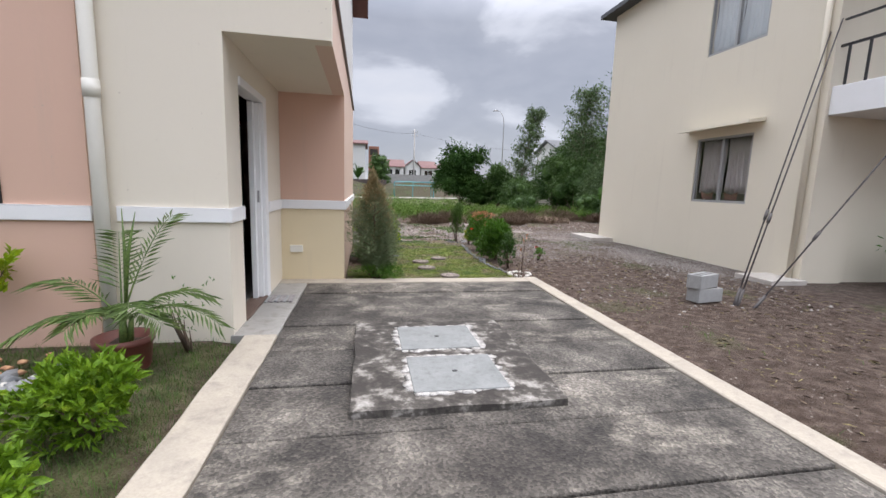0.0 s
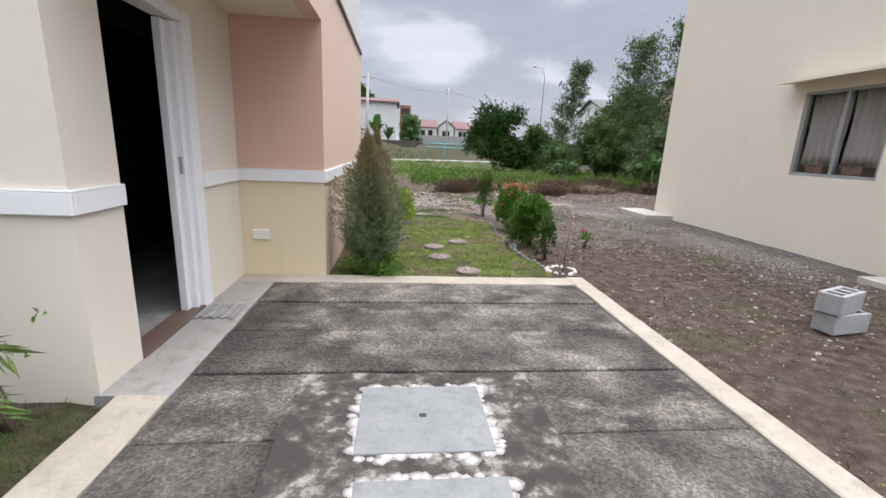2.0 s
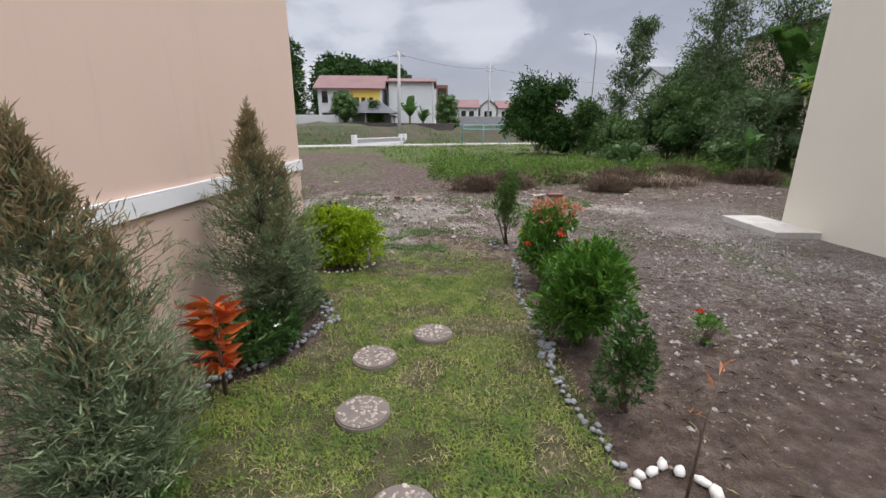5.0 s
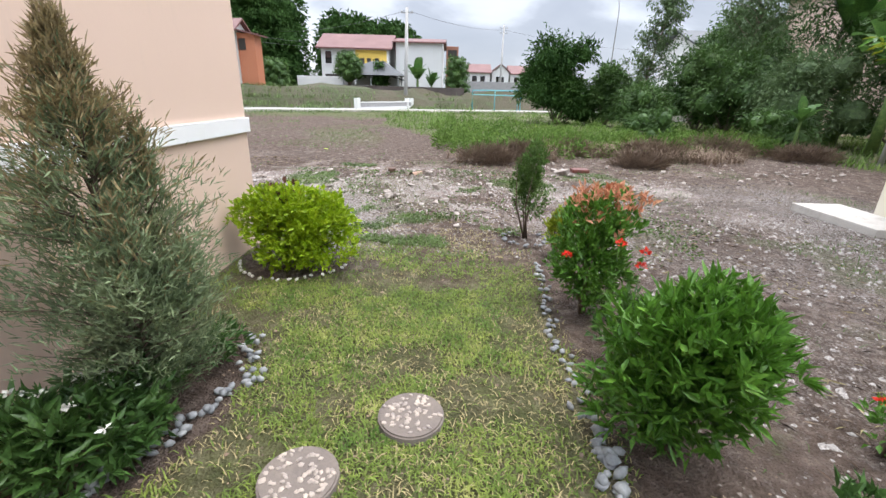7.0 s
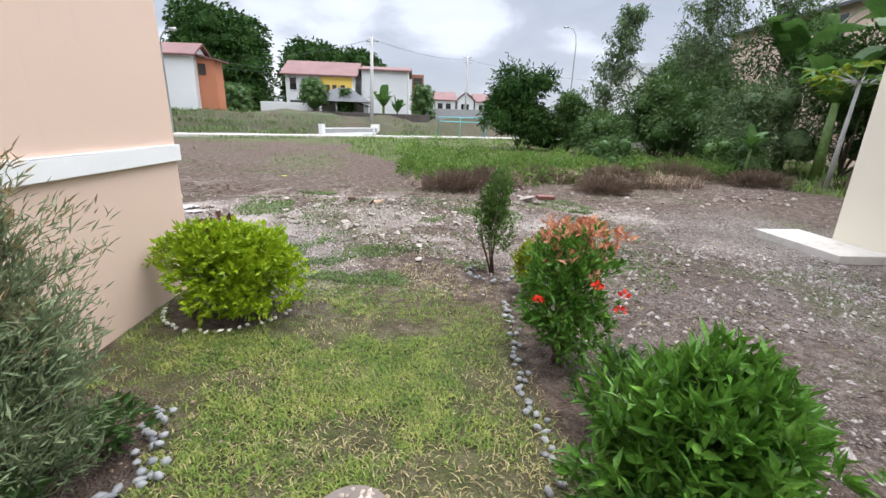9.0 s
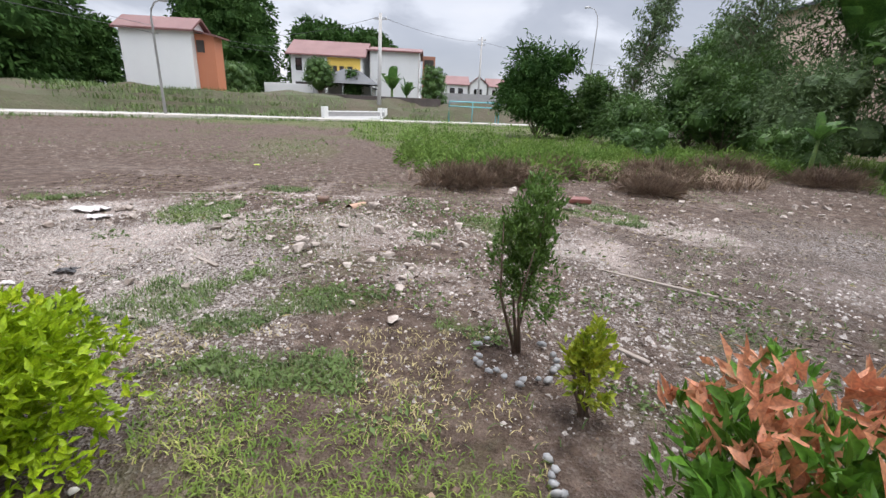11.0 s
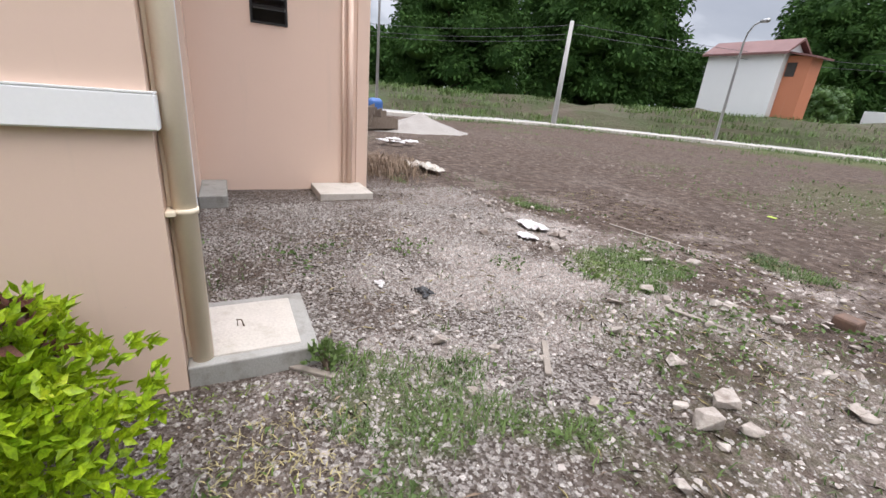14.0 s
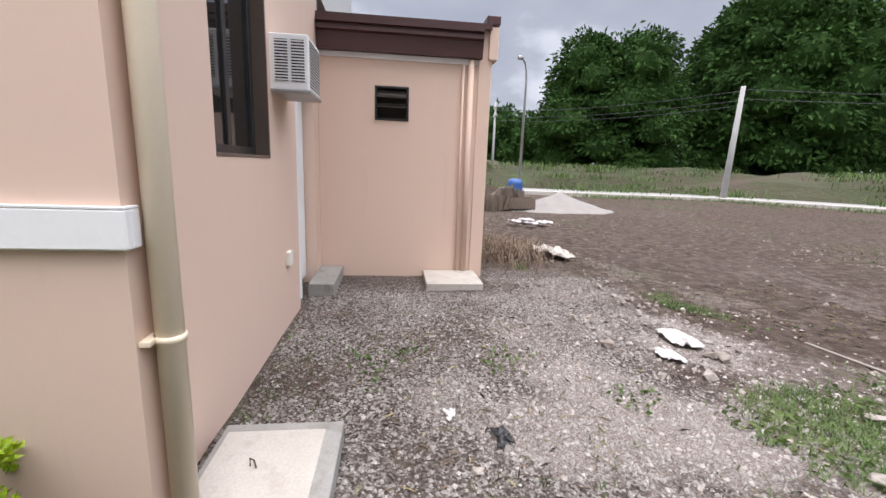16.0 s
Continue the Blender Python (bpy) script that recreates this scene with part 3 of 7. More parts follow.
def rough_strip(name, p0, p1, width, z, mat, parent, seed):
    """A cast strip with slightly wandering edges."""
    a, b = Vector((*p0, 0)), Vector((*p1, 0))
    d = (b - a).normalized()
    s = Vector((-d.y, d.x, 0))
    n = max(4, int((b - a).length / 0.12))
    V, F = [], []
    for i in range(n + 1):
        q = a.lerp(b, i / n)
        w0 = noise.noise(q * 2.3 + Vector((seed, 0, 0))) * 0.012
        w1 = noise.noise(q * 2.3 + Vector((0, seed, 0))) * 0.012
        zz = z + noise.noise(q * 3) * 0.003
        for off, h in ((width / 2 + w0 + 0.008, -0.15), (width / 2 + w0, zz - 0.008), (width / 2 + w0 - 0.012, zz), (-width / 2 + w1 + 0.012, zz), (-width / 2 + w1, zz - 0.008), (-width / 2 + w1 - 0.008, -0.15)):
            V.append(q + s * off + Vector((0, 0, h)))
    for i in range(n):
        for k in range(5):
            F.append((i * 6 + k, i * 6 + k + 1, i * 6 + k + 7, i * 6 + k + 6))
    F += [(0, 1, 2, 3, 4, 5), tuple(n * 6 + k for k in (5, 4, 3, 2, 1, 0))]
    return mesh_object(name, V, F, mat, parent)


rough_strip("side_strip", (2.99, -9.5), (2.99, 0.02), 0.21, 0.042, M_KERB, kerbs, 3)
rough_strip("far_strip", (-0.95, -0.13), (2.875, -0.13), 0.26, 0.040, M_KERB, kerbs, 9)
rough_strip("house_strip", (-0.66, -9.5), (-0.66, -2.42), 0.30, 0.038, M_KERB, kerbs, 14)
rough_strip("door_strip", (-0.715, -2.42), (-0.715, -0.27), 0.41, 0.035, M_CONC, kerbs, 21)

pad = group_empty("septic_pad", (1.0, -3.1, 0), "raised blotchy concrete pad with two grey covers", "concrete pad")
bmp = bmesh.new()
bm_box(bmp, (0.22, -4.0, 0.0), (1.68, -2.27, 0.075))
bmesh.ops.subdivide_edges(bmp, edges=bmp.edges[:], cuts=14, use_grid_fill=True)
for v in bmp.verts:
    if abs(v.co.x - 0.95) > 0.72 or abs(v.co.y + 3.13) > 0.85:
        v.co += Vector((noise.noise(v.co * 4) * 0.018, noise.noise(v.co * 4 + Vector((9, 0, 0))) * 0.018, 0))
    if v.co.z > 0.07:
        v.co.z += noise.noise(v.co * 3.0) * 0.005
bm_object("pad_body", bmp, M_PAD, pad)


def cover(x0, x1, y0, y1):
    rim = bmesh.new()
    for i in range(110):
        u = (i + random.random()) / 111 * 4
        k, f = int(u), u % 1
        cx, cy = [(x0 + (x1 - x0) * f, y0), (x1, y0 + (y1 - y0) * f), (x1 - (x1 - x0) * f, y1), (x0, y1 - (y1 - y0) * f)][k]
        jx, jy = random.gauss(0, 0.018), random.gauss(0, 0.018)
        r = bmesh.ops.create_icosphere(rim, subdivisions=1, radius=1)
        sx = 0.022 + 0.05 * random.random() ** 2
        for v in r["verts"]:
            v.co = Vector((cx + jx + v.co.x * sx, cy + jy + v.co.y * sx * 0.8, 0.076 + v.co.z * 0.006))
    bm_object("mortar_rim", rim, M_MORTAR, pad, True)
    box("cover", (x0, y0, 0.06), (x1, y1, 0.088), M_COVER, pad, 0.006)
    box("lifting_eye", ((x0 + x1) / 2 - 0.02, (y0 + y1) / 2 - 0.015, 0.08), ((x0 + x1) / 2 + 0.02, (y0 + y1) / 2 + 0.015, 0.093), M_BLACK, pad, 0.005)


cover(0.62, 1.32, -3.03, -2.45)
cover(0.64, 1.33, -3.80, -3.20)

# ---------------------------------------------------------------- the house
house = group_empty("house", (-3, 1, 0), "two-storey plastered house in cream and peach with white band", "house")
SOF, TOP = 2.72, 5.6
FX, FY = -0.90, -2.40
boxes("lower_front_wall", [((-8, FY, -0.2), (FX, FY + 0.16, SOF)), ((FX - 0.16, FY + 0.16, -0.2), (FX, -1.97, SOF))], M_CREAM, house)
boxes("upper_front_wall", [((-8, FY, SOF), (0.0, FY + 0.16, TOP))], M_CREAM, house)
box("salmon_panel", (-7.9, FY - 0.012, -0.2), (-1.98, FY + 0.0, TOP - 0.02), M_PINK, house, 0.003)
boxes("door_side_wall", [((FX - 0.16, -0.88, -0.2), (FX - 0.001, -0.16, SOF)), ((FX - 0.16, -1.97, 2.46), (FX, -0.88, SOF))], M_CREAM, house)
box("porch_wall_lower", (FX - 0.16, -0.0, -0.2), (-0.162, 0.16, 1.10), M_YELLOW, house, 0)
box("porch_wall_upper", (FX - 0.16, -0.0, 1.10), (-0.162, 0.16, SOF), M_PINK, house, 0)
boxes("porch_return", [((FX - 0.16, -0.16, -0.2), (FX - 0.001, 0.0, SOF))], M_CREAM, house)
boxes("side_wall_lower", [((-0.16, 0.0, -0.2), (0.0, 4.53, 1.10))], M_TAN, house)
boxes("side_wall_upper", [((-0.16, 0.0, 1.10), (0.0, 4.53, 3.25)), ((-0.16, FY + 0.16, SOF), (0.0, 0.0, 3.25))], M_PINK2, house)
boxes("porch_corner_face", [((-0.162, -0.003, -0.2), (-0.001, 0.0, 1.10))], M_YELLOW, house)
boxes("porch_corner_face_upper", [((-0.162, -0.003, 1.10), (-0.001, 0.0, SOF))], M_PINK, house)
boxes("side_wall_top", [((-0.16, FY + 0.16, 3.27), (-0.01, 4.45, TOP))], M_OFFW, house)
box("drip_edge", (-0.10, FY + 0.2, 3.24), (0.035, 4.47, 3.28), M_ALU, house, 0.004)
box("porch_soffit", (FX - 0.0, FY + 0.16, SOF), (-0.161, 0.0, SOF + 0.1), M_CREAM, house, 0)
# back wall with its window and door openings
BY = 4.45
boxes("back_wall", [((-0.93, BY - 0.16, -0.2), (0.0 - 0.161, BY, 3.25)), ((-1.88, BY - 0.16, -0.2), (-0.93, BY, 1.38)), ((-1.88, BY - 0.16, 2.75), (-0.93, BY, 3.25)),
                    ((-2.72, BY - 0.16, -0.2), (-1.88, BY, 3.25)), ((-3.62, BY - 0.16, 2.15), (-2.72, BY, 3.25)), ((-3.95, BY - 0.16, -0.2), (-3.62, BY, 3.25))], M_PINK2, house)
boxes("back_wall_upper", [((-8, BY - 0.16, 3.25), (-0.162, BY, TOP))], M_OFFW, house)
# inner walls and upper floor painted near-black to hold the indoor shade
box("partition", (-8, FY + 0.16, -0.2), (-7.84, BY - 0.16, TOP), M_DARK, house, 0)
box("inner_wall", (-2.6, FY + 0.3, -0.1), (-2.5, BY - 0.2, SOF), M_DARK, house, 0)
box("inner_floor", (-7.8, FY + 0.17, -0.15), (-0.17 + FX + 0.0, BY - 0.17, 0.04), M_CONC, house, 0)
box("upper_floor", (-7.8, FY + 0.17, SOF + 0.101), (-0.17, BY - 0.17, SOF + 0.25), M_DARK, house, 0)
# roof
rv = [(-8.3, -2.9, TOP - 0.05), (0.35, -2.9, TOP - 0.05), (0.35, 1.05, TOP + 1.25), (-8.3, 1.05, TOP + 1.25), (0.35, 4.95, TOP - 0.05), (-8.3, 4.95, TOP - 0.05)]
rv += [(x, y, z + 0.08) for x, y, z in rv]
mesh_object("roof", rv, [(0, 3, 2, 1), (3, 5, 4, 2), (6, 7, 8, 9), (9, 8, 10, 11), (0, 1, 7, 6), (4, 5, 11, 10), (1, 2, 8, 7), (2, 4, 10, 8), (0, 6, 9, 3), (3, 9, 11, 5)], M_ROOFRED, house)


mesh_object("gable_wall", [(-0.01, -2.39, TOP - 0.05), (-0.01, 4.44, TOP - 0.05), (-0.01, 1.05, TOP + 1.2), (-0.15, -2.39, TOP - 0.05), (-0.15, 4.44, TOP - 0.05), (-0.15, 1.05, TOP + 1.2)], [(0, 1, 2), (3, 5, 4), (0, 2, 5, 3), (1, 4, 5, 2)], M_OFFW, house)


def band(name, runs, z0=1.09, z1=1.215, out=0.028):
    bm = bmesh.new()
    for lo, hi in runs:
        bm_box(bm, (*lo, z0), (*hi, z1))
        bm_box(bm, (lo[0] - 0.0, lo[1] - 0.0, z1), (hi[0], hi[1], z1 + 0.006))
    bmesh.ops.bevel(bm, geom=bm.edges[:], offset=0.006, segments=1, affect="EDGES")
    return bm_object(name, bm, M_WHITE, house)


band("white_band_front", [((-1.79, FY - 0.03), (FX + 0.03, FY)), ((FX, FY), (FX + 0.03, -1.97)), ((-7.9, FY - 0.042), (-1.97, FY - 0.012))])
band("white_band_porch", [((FX + 0.0, -0.033), (0.03, -0.003)), ((FX - 0.001, -0.88), (FX + 0.03, -0.033)), ((0.0, -0.003), (0.03, 4.555)), ((-0.05, 4.53), (0.0, 4.555))])
# window at the front, far left
box("front_window", (-3.9, FY - 0.03, 1.225), (-2.62, FY - 0.013, 2.5), M_BLACK, house, 0.006)
# front door: white frame, leaf ajar inwards
boxes("door_frame", [((FX - 0.14, -1.03, 0.035), (FX + 0.02, -0.88, 2.46)), ((FX - 0.14, -1.97, 2.38), (FX + 0.02, -1.03, 2.46)), ((FX - 0.13, -1.97, 0.035), (FX - 0.03, -1.92, 2.38))], M_WHITE, house, 0.006)
box("door_leaf", (FX - 1.05, -1.98, 0.06), (FX - 0.17, -1.94, 2.37), M_WHITE, house, 0.005)
box("door_stop", (FX - 0.13, -1.10, 0.06), (FX - 0.02, -1.031, 2.37), M_WHITE, house, 0.005)
box("inner_stop", (FX - 0.13, -1.17, 0.06), (FX - 0.07, -1.101, 2.37), M_WHITE, house, 0.005)
box("lock_plate", (FX - 0.06, -1.108, 1.22), (FX - 0.035, -1.10, 1.36), M_STEEL, house, 0.003)
box("door_sill", (FX - 0.17, -1.97, 0.0), (FX + 0.015, -0.88, 0.06), rough_mat("brown_sill", (0.12, 0.075, 0.055), (0.15, 0.10, 0.075), 0.6, 5, 60), house, 0.006)


def socket_box(x0, x1, y, z0, z1, ny):
    o = group_empty("outlet_box", (x0, y, z0), "small ivory weatherproof outlet box on the wall", "outlet box")
    lo, hi = sorted((y, y + ny * 0.035))
    box("cover_plate", (x0, lo, z0), (x1, hi, z1), M_PIPEW, o, 0.006).matrix_parent_inverse = o.matrix_world.inverted()
    return o


def at_rest(e):
    """Parts are modelled in place: keep them there under their empty."""
    inv = Matrix.Translation(-Vector(e.location))
    for c in ([] if "keep" in e else e.children):
        c.matrix_parent_inverse = inv


socket_box(-0.78, -0.60, -0.0, 0.45, 0.555, -1)
socket_box(-2.32, -2.22, BY, 0.50, 0.62, 1)
# downpipes
tubes("front_downpipe", [([(-1.88, FY - 0.065, 5.4), (-1.88, FY - 0.065, 2.1), (-1.88, FY - 0.065, 0.0)], 0.055), ([(-1.88, FY - 0.065, 2.10), (-1.88, FY - 0.065, 2.24)], 0.062)], M_PIPEW, house, 14)
tubes("corner_downpipe", [([(-0.085, 4.592, 3.9), (-0.085, 4.592, 0.02)], 0.044), ([(-0.085, 4.592, 0.76), (-0.085, 4.592, 0.785)], 0.050)], M_PIPE, house, 16)
box("pipe_clip", (-0.14, 4.53, 0.765), (-0.01, 4.565, 0.785), M_PIPE, house, 0.003)
box("corner_stop", (-0.15, 4.531, -0.1), (-0.10, 4.55, 3.2), M_PIPE, house, 0.004)
# back window
wx0, wx1, wz0, wz1 = -1.86, -0.95, 1.40, 2.73
boxes("window_frame", [((wx0, BY - 0.14, wz0), (wx1, BY - 0.09, wz0 + 0.05)), ((wx0, BY - 0.14, wz1 - 0.05), (wx1, BY - 0.09, wz1)), ((wx0, BY - 0.14, wz0 + 0.05), (wx0 + 0.05, BY - 0.09, wz1 - 0.05)),
                       ((wx1 - 0.05, BY - 0.14, wz0 + 0.05), (wx1, BY - 0.09, wz1 - 0.05)), ((-1.43, BY - 0.145, wz0 + 0.05), (-1.37, BY - 0.095, wz1 - 0.05))], M_BLACK, house, 0.004)
mg, gn, gl, gp = material("tinted_glass")
gp.inputs["Base Color"].default_value, gp.inputs["Roughness"].default_value, gp.inputs["Specular IOR Level"].default_value = (0.02, 0.018, 0.017, 1), 0.04, 0.7
M_GLASS = mg
box("pane", (wx0 + 0.05, BY - 0.122, wz0 + 0.05), (-1.43, BY - 0.112, wz1 - 0.05), M_GLASS, house, 0)
box("pane", (-1.37, BY - 0.122, wz0 + 0.05), (wx1 - 0.05, BY - 0.112, wz1 - 0.05), M_GLASS, house, 0)
boxes("window_reveal", [((wx0 - 0.02, BY - 0.10, wz0 - 0.02), (wx0, BY + 0.004, wz1)), ((wx0, BY - 0.09, wz0 - 0.02), (wx1 + 0.02, BY + 0.004, wz0))], M_ALU, house, 0.003)
# back door
box("back_door_leaf", (-3.60, BY - 0.158, 0.06), (-2.76, BY - 0.118, 2.13), M_WHITE, house, 0.004)
boxes("back_door_frame", [((-2.76, BY - 0.1, 0.05), (-2.70, BY + 0.012, 2.2)), ((-3.60, BY - 0.05, 2.13), (-2.76, BY + 0.012, 2.2))], M_WHITE, house, 0.005)

# kitchen wing at the back
EX, EY = -3.95, 6.45
wing = group_empty("kitchen_wing", (-5, 5.5, 0), "single-storey peach kitchen wing with maroon gutter", "house wing")
vy0, vy1, vz0, vz1 = 5.10, 5.50, 1.88, 2.27
boxes("wing_wall", [((EX - 0.15, BY + 0.001, -0.2), (EX, vy0, 2.62)), ((EX - 0.15, vy1, -0.2), (EX, EY - 0.13, 2.62)), ((EX - 0.15, vy0, -0.2), (EX, vy1, vz0)), ((EX - 0.15, vy0, vz1), (EX, vy1, 2.62)),
                    ((-8, EY - 0.15, -0.2), (EX - 0.15, EY, 2.62))], M_PINK2, wing)
boxes("corner_pier", [((EX - 0.2, EY - 0.13, -0.2), (EX + 0.02, EY + 0.03, 3.0)), ((EX - 0.2, EY - 0.02, 2.62), (EX + 0.06, EY + 0.09, 2.98))], M_PINK2, wing, 0.006)
box("pier_cap", (EX - 0.5, EY - 0.06, 3.001), (EX + 0.07, EY + 0.10, 3.10), M_MAROON, wing, 0.008)
# stepped maroon gutter along the eave
prof = [(0.0, 2.62), (0.10, 2.62), (0.12, 2.80), (0.16, 2.815), (0.16, 2.85), (0.135, 2.86), (0.135, 2.88), (0.175, 2.89), (0.175, 2.93), (0.0, 2.95)]
gv = [(EX + dx, y, z) for y in (BY + 0.01, EY - 0.10) for dx, z in prof]
k = len(prof)
mesh_object("gutter", gv, [(i, (i + 1) % k, k + (i + 1) % k, k + i) for i in range(k)] + [tuple(range(k))[::-1], tuple(range(k, 2 * k))], M_MAROON, wing)
mesh_object("wing_roof", [(EX + 0.1, BY, 2.94), (EX + 0.1, EY, 2.94), (-8, EY, 3.3), (-8, BY, 3.3), (EX + 0.1, BY, 3.0), (EX + 0.1, EY, 3.0), (-8, EY, 3.36), (-8, BY, 3.36)],
            [(3, 2, 1, 0), (4, 5, 6, 7), (0, 1, 5, 4), (1, 2, 6, 5), (2, 3, 7, 6), (3, 0, 4, 7)], M_MAROON, wing)
box("eave_strip", (EX, BY + 0.01, 2.56), (EX + 0.025, EY - 0.14, 2.618), M_WHITE, wing, 0.004)
tubes("wing_downpipe", [([(EX + 0.04, 6.23, 2.6), (EX + 0.04, 6.23, 0.02)], 0.036)], M_PINK2, wing, 12)
tubes("wing_conduit", [([(EX + 0.03, 6.14, 2.55), (EX + 0.03, 6.14, 0.02)], 0.014)], M_PINK2, wing, 8)
# louvred vent
boxes("vent_frame", [((EX - 0.05, vy0, vz0), (EX + 0.012, vy0 + 0.025, vz1)), ((EX - 0.05, vy1 - 0.025, vz0), (EX + 0.012, vy1, vz1)), ((EX - 0.05, vy0 + 0.025, vz0), (EX + 0.012, vy1 - 0.025, vz0 + 0.025)), ((EX - 0.05, vy0 + 0.025, vz1 - 0.025), (EX + 0.012, vy1 - 0.025, vz1))], M_BLACK, wing, 0.003)
# near-black plate gives the shade behind the flaps
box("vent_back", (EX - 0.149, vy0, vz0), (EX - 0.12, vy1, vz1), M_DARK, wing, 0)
for zz, tilt in ((2.165, 0.07), (2.05, 0.09)):
    mesh_object("vent_flap", [(EX - 0.03, vy0 + 0.03, zz + 0.06), (EX - 0.03, vy1 - 0.03, zz + 0.06), (EX + tilt, vy1 - 0.03, zz - 0.03), (EX + tilt, vy0 + 0.03, zz - 0.03),
                              (EX - 0.03, vy0 + 0.03, zz + 0.07), (EX - 0.03, vy1 - 0.03, zz + 0.07), (EX + tilt, vy1 - 0.03, zz - 0.02), (EX + tilt, vy0 + 0.03, zz - 0.02)],
                [(3, 2, 1, 0), (4, 5, 6, 7), (0, 1, 5, 4), (1, 2, 6, 5), (2, 3, 7, 6), (3, 0, 4, 7)], M_GLASS, wing)

# window air conditioner
ac = group_empty("air_conditioner", (-2.2, 4.6, 1.87), "white window air conditioner with side louvres on the back wall", "air conditioner")
box("casing", (-2.42, BY - 0.1, 1.87), (-1.96, BY + 0.27, 2.25), M_WHITE, ac, 0.012)
box("base_tray", (-2.43, BY, 1.85), (-1.95, BY + 0.28, 1.872), M_STEEL, ac, 0.004)
for k0 in (0.035, 0.15):
    box("grille_back", (-1.962, BY + k0, 1.93), (-1.957, BY + k0 + 0.09, 2.21), M_BLACK, ac, 0)
    boxes("louvre", [((-1.958, BY + k0, 1.935 + i * 0.02), (-1.950, BY + k0 + 0.09, 1.943 + i * 0.02)) for i in range(14)], M_WHITE, ac)
boxes("rear_grille", [((-2.39, BY + 0.268, 1.90 + i * 0.022), (-1.99, BY + 0.274, 1.908 + i * 0.022)) for i in range(15)], M_BLACK, ac)

# inspection chambers and step
cham = group_empty("inspection_chamber", (-0.32, 4.82, 0), "whitish concrete inspection chamber with lid by the wall", "manhole cover", "drain chambers")
box("rim", (-0.64, 4.532, -0.2), (-0.012, 5.10, 0.075), M_CONC, cham, 0.008)
box("lid", (-0.57, 4.56, 0.06), (-0.07, 5.02, 0.083), M_CONCW, cham, 0.006)
tubes("lift_hook", [([(-0.32, 4.74, 0.08), (-0.325, 4.74, 0.115), (-0.31, 4.76, 0.118), (-0.305, 4.77, 0.083)], 0.004)], M_TWIG, cham, 6)
ch2 = group_empty("inspection_chamber", (-3.6, 6.05, 0), "pale concrete drain lid beside the kitchen wing", "manhole cover", "drain chambers")
box("lid", (-3.93, 5.72, -0.2), (-3.28, 6.38, 0.05), M_CONCW, ch2, 0.008)
stp = tagged(box("door_step", (-3.93, BY + 0.001, -0.2), (-3.08, 4.72, 0.10), M_CONC, None, 0.01), "grey concrete step at the back door", "step")

# ---------------------------------------------------------------- neighbour's house
NX, NY = 7.95, 6.35
nb = group_empty("neighbour_house", (10, 2, 0), "two-storey ivory plastered house with aluminium windows", "house")
wl0, wl1, wz0, wz1 = 0.97, 2.45, 1.33, 2.76
ul0, ul1, uz0, uz1 = 0.97, 2.48, 4.58, 5.95
SY = -0.25
boxes("nb_side_wall", [((NX, SY, -0.2), (NX + 0.15, wl0, 6.9)), ((NX, wl1, -0.2), (NX + 0.15, NY, 6.9)), ((NX, wl0, -0.2), (NX + 0.15, wl1, wz0)), ((NX, wl0, wz1), (NX + 0.15, wl1, uz0)), ((NX, wl0, uz1), (NX + 0.15, wl1, 6.9))], M_NEIGH, nb)
boxes("nb_back_wall", [((NX + 0.15, NY - 0.15, -0.2), (15, NY, 6.9))], M_NEIGH, nb)
boxes("nb_front_wall", [((NX + 0.9, SY, -0.2), (15, SY + 0.15, 6.9)), ((14.85, SY, -0.2), (15, NY - 0.15, 6.9))], M_NEIGH, nb)
boxes("nb_corner_pier", [((NX + 0.001, SY - 0.1, -0.2), (NX + 0.9, SY + 0.15, 6.9))], M_NEIGH, nb)
M_CURTAIN = rough_mat("grey_curtain", (0.50, 0.46, 0.44), (0.42, 0.385, 0.365), 0.9, 4, 60, None, 0.2)
M_CURTAINW = rough_mat("white_curtain", (0.62, 0.66, 0.66), (0.52, 0.56, 0.57), 0.9, 4, 60, None, 0.2)
mc, cn, cl, cp = material("clear_glass")
cp.inputs["Base Color"].default_value, cp.inputs["Roughness"].default_value = (0.9, 0.95, 0.95, 1), 0.02
tr = cn.new("ShaderNodeBsdfTransparent")
mxs = cn.new("ShaderNodeMixShader")
gls = cn.new("ShaderNodeBsdfGlossy")
gls.inputs["Roughness"].default_value = 0.03
mxs.inputs["Fac"].default_value = 0.10
cl.new(tr.outputs["BSDF"], mxs.inputs[1])
cl.new(gls.outputs["BSDF"], mxs.inputs[2])
cl.new(mxs.outputs["Shader"], cn["Material Output"].inputs["Surface"])


def curtain(name, x, y0, y1, z0, z1, mat, parent, waves=9, swing=0.0):
    V, F, n = [], [], 60
    for j in range(7):
        zz = z1 + (z0 - z1) * j / 6
        for i in range(n + 1):
            u = i / n
            V.append((x + 0.03 * math.sin(u * waves * 6.283 + 0.6 * math.sin(j + u * 5)), y0 + (y1 - y0) * u + swing * (j / 6) ** 2 * (u - 0.2), zz))
    for j in range(6):
        for i in range(n):
            F.append((j * (n + 1) + i, j * (n + 1) + i + 1, (j + 1) * (n + 1) + i + 1, (j + 1) * (n + 1) + i))
    ob = mesh_object(name, V, F, mat, parent, True)
    md = ob.modifiers.new("thick", "SOLIDIFY")
    md.thickness = 0.004
    return ob


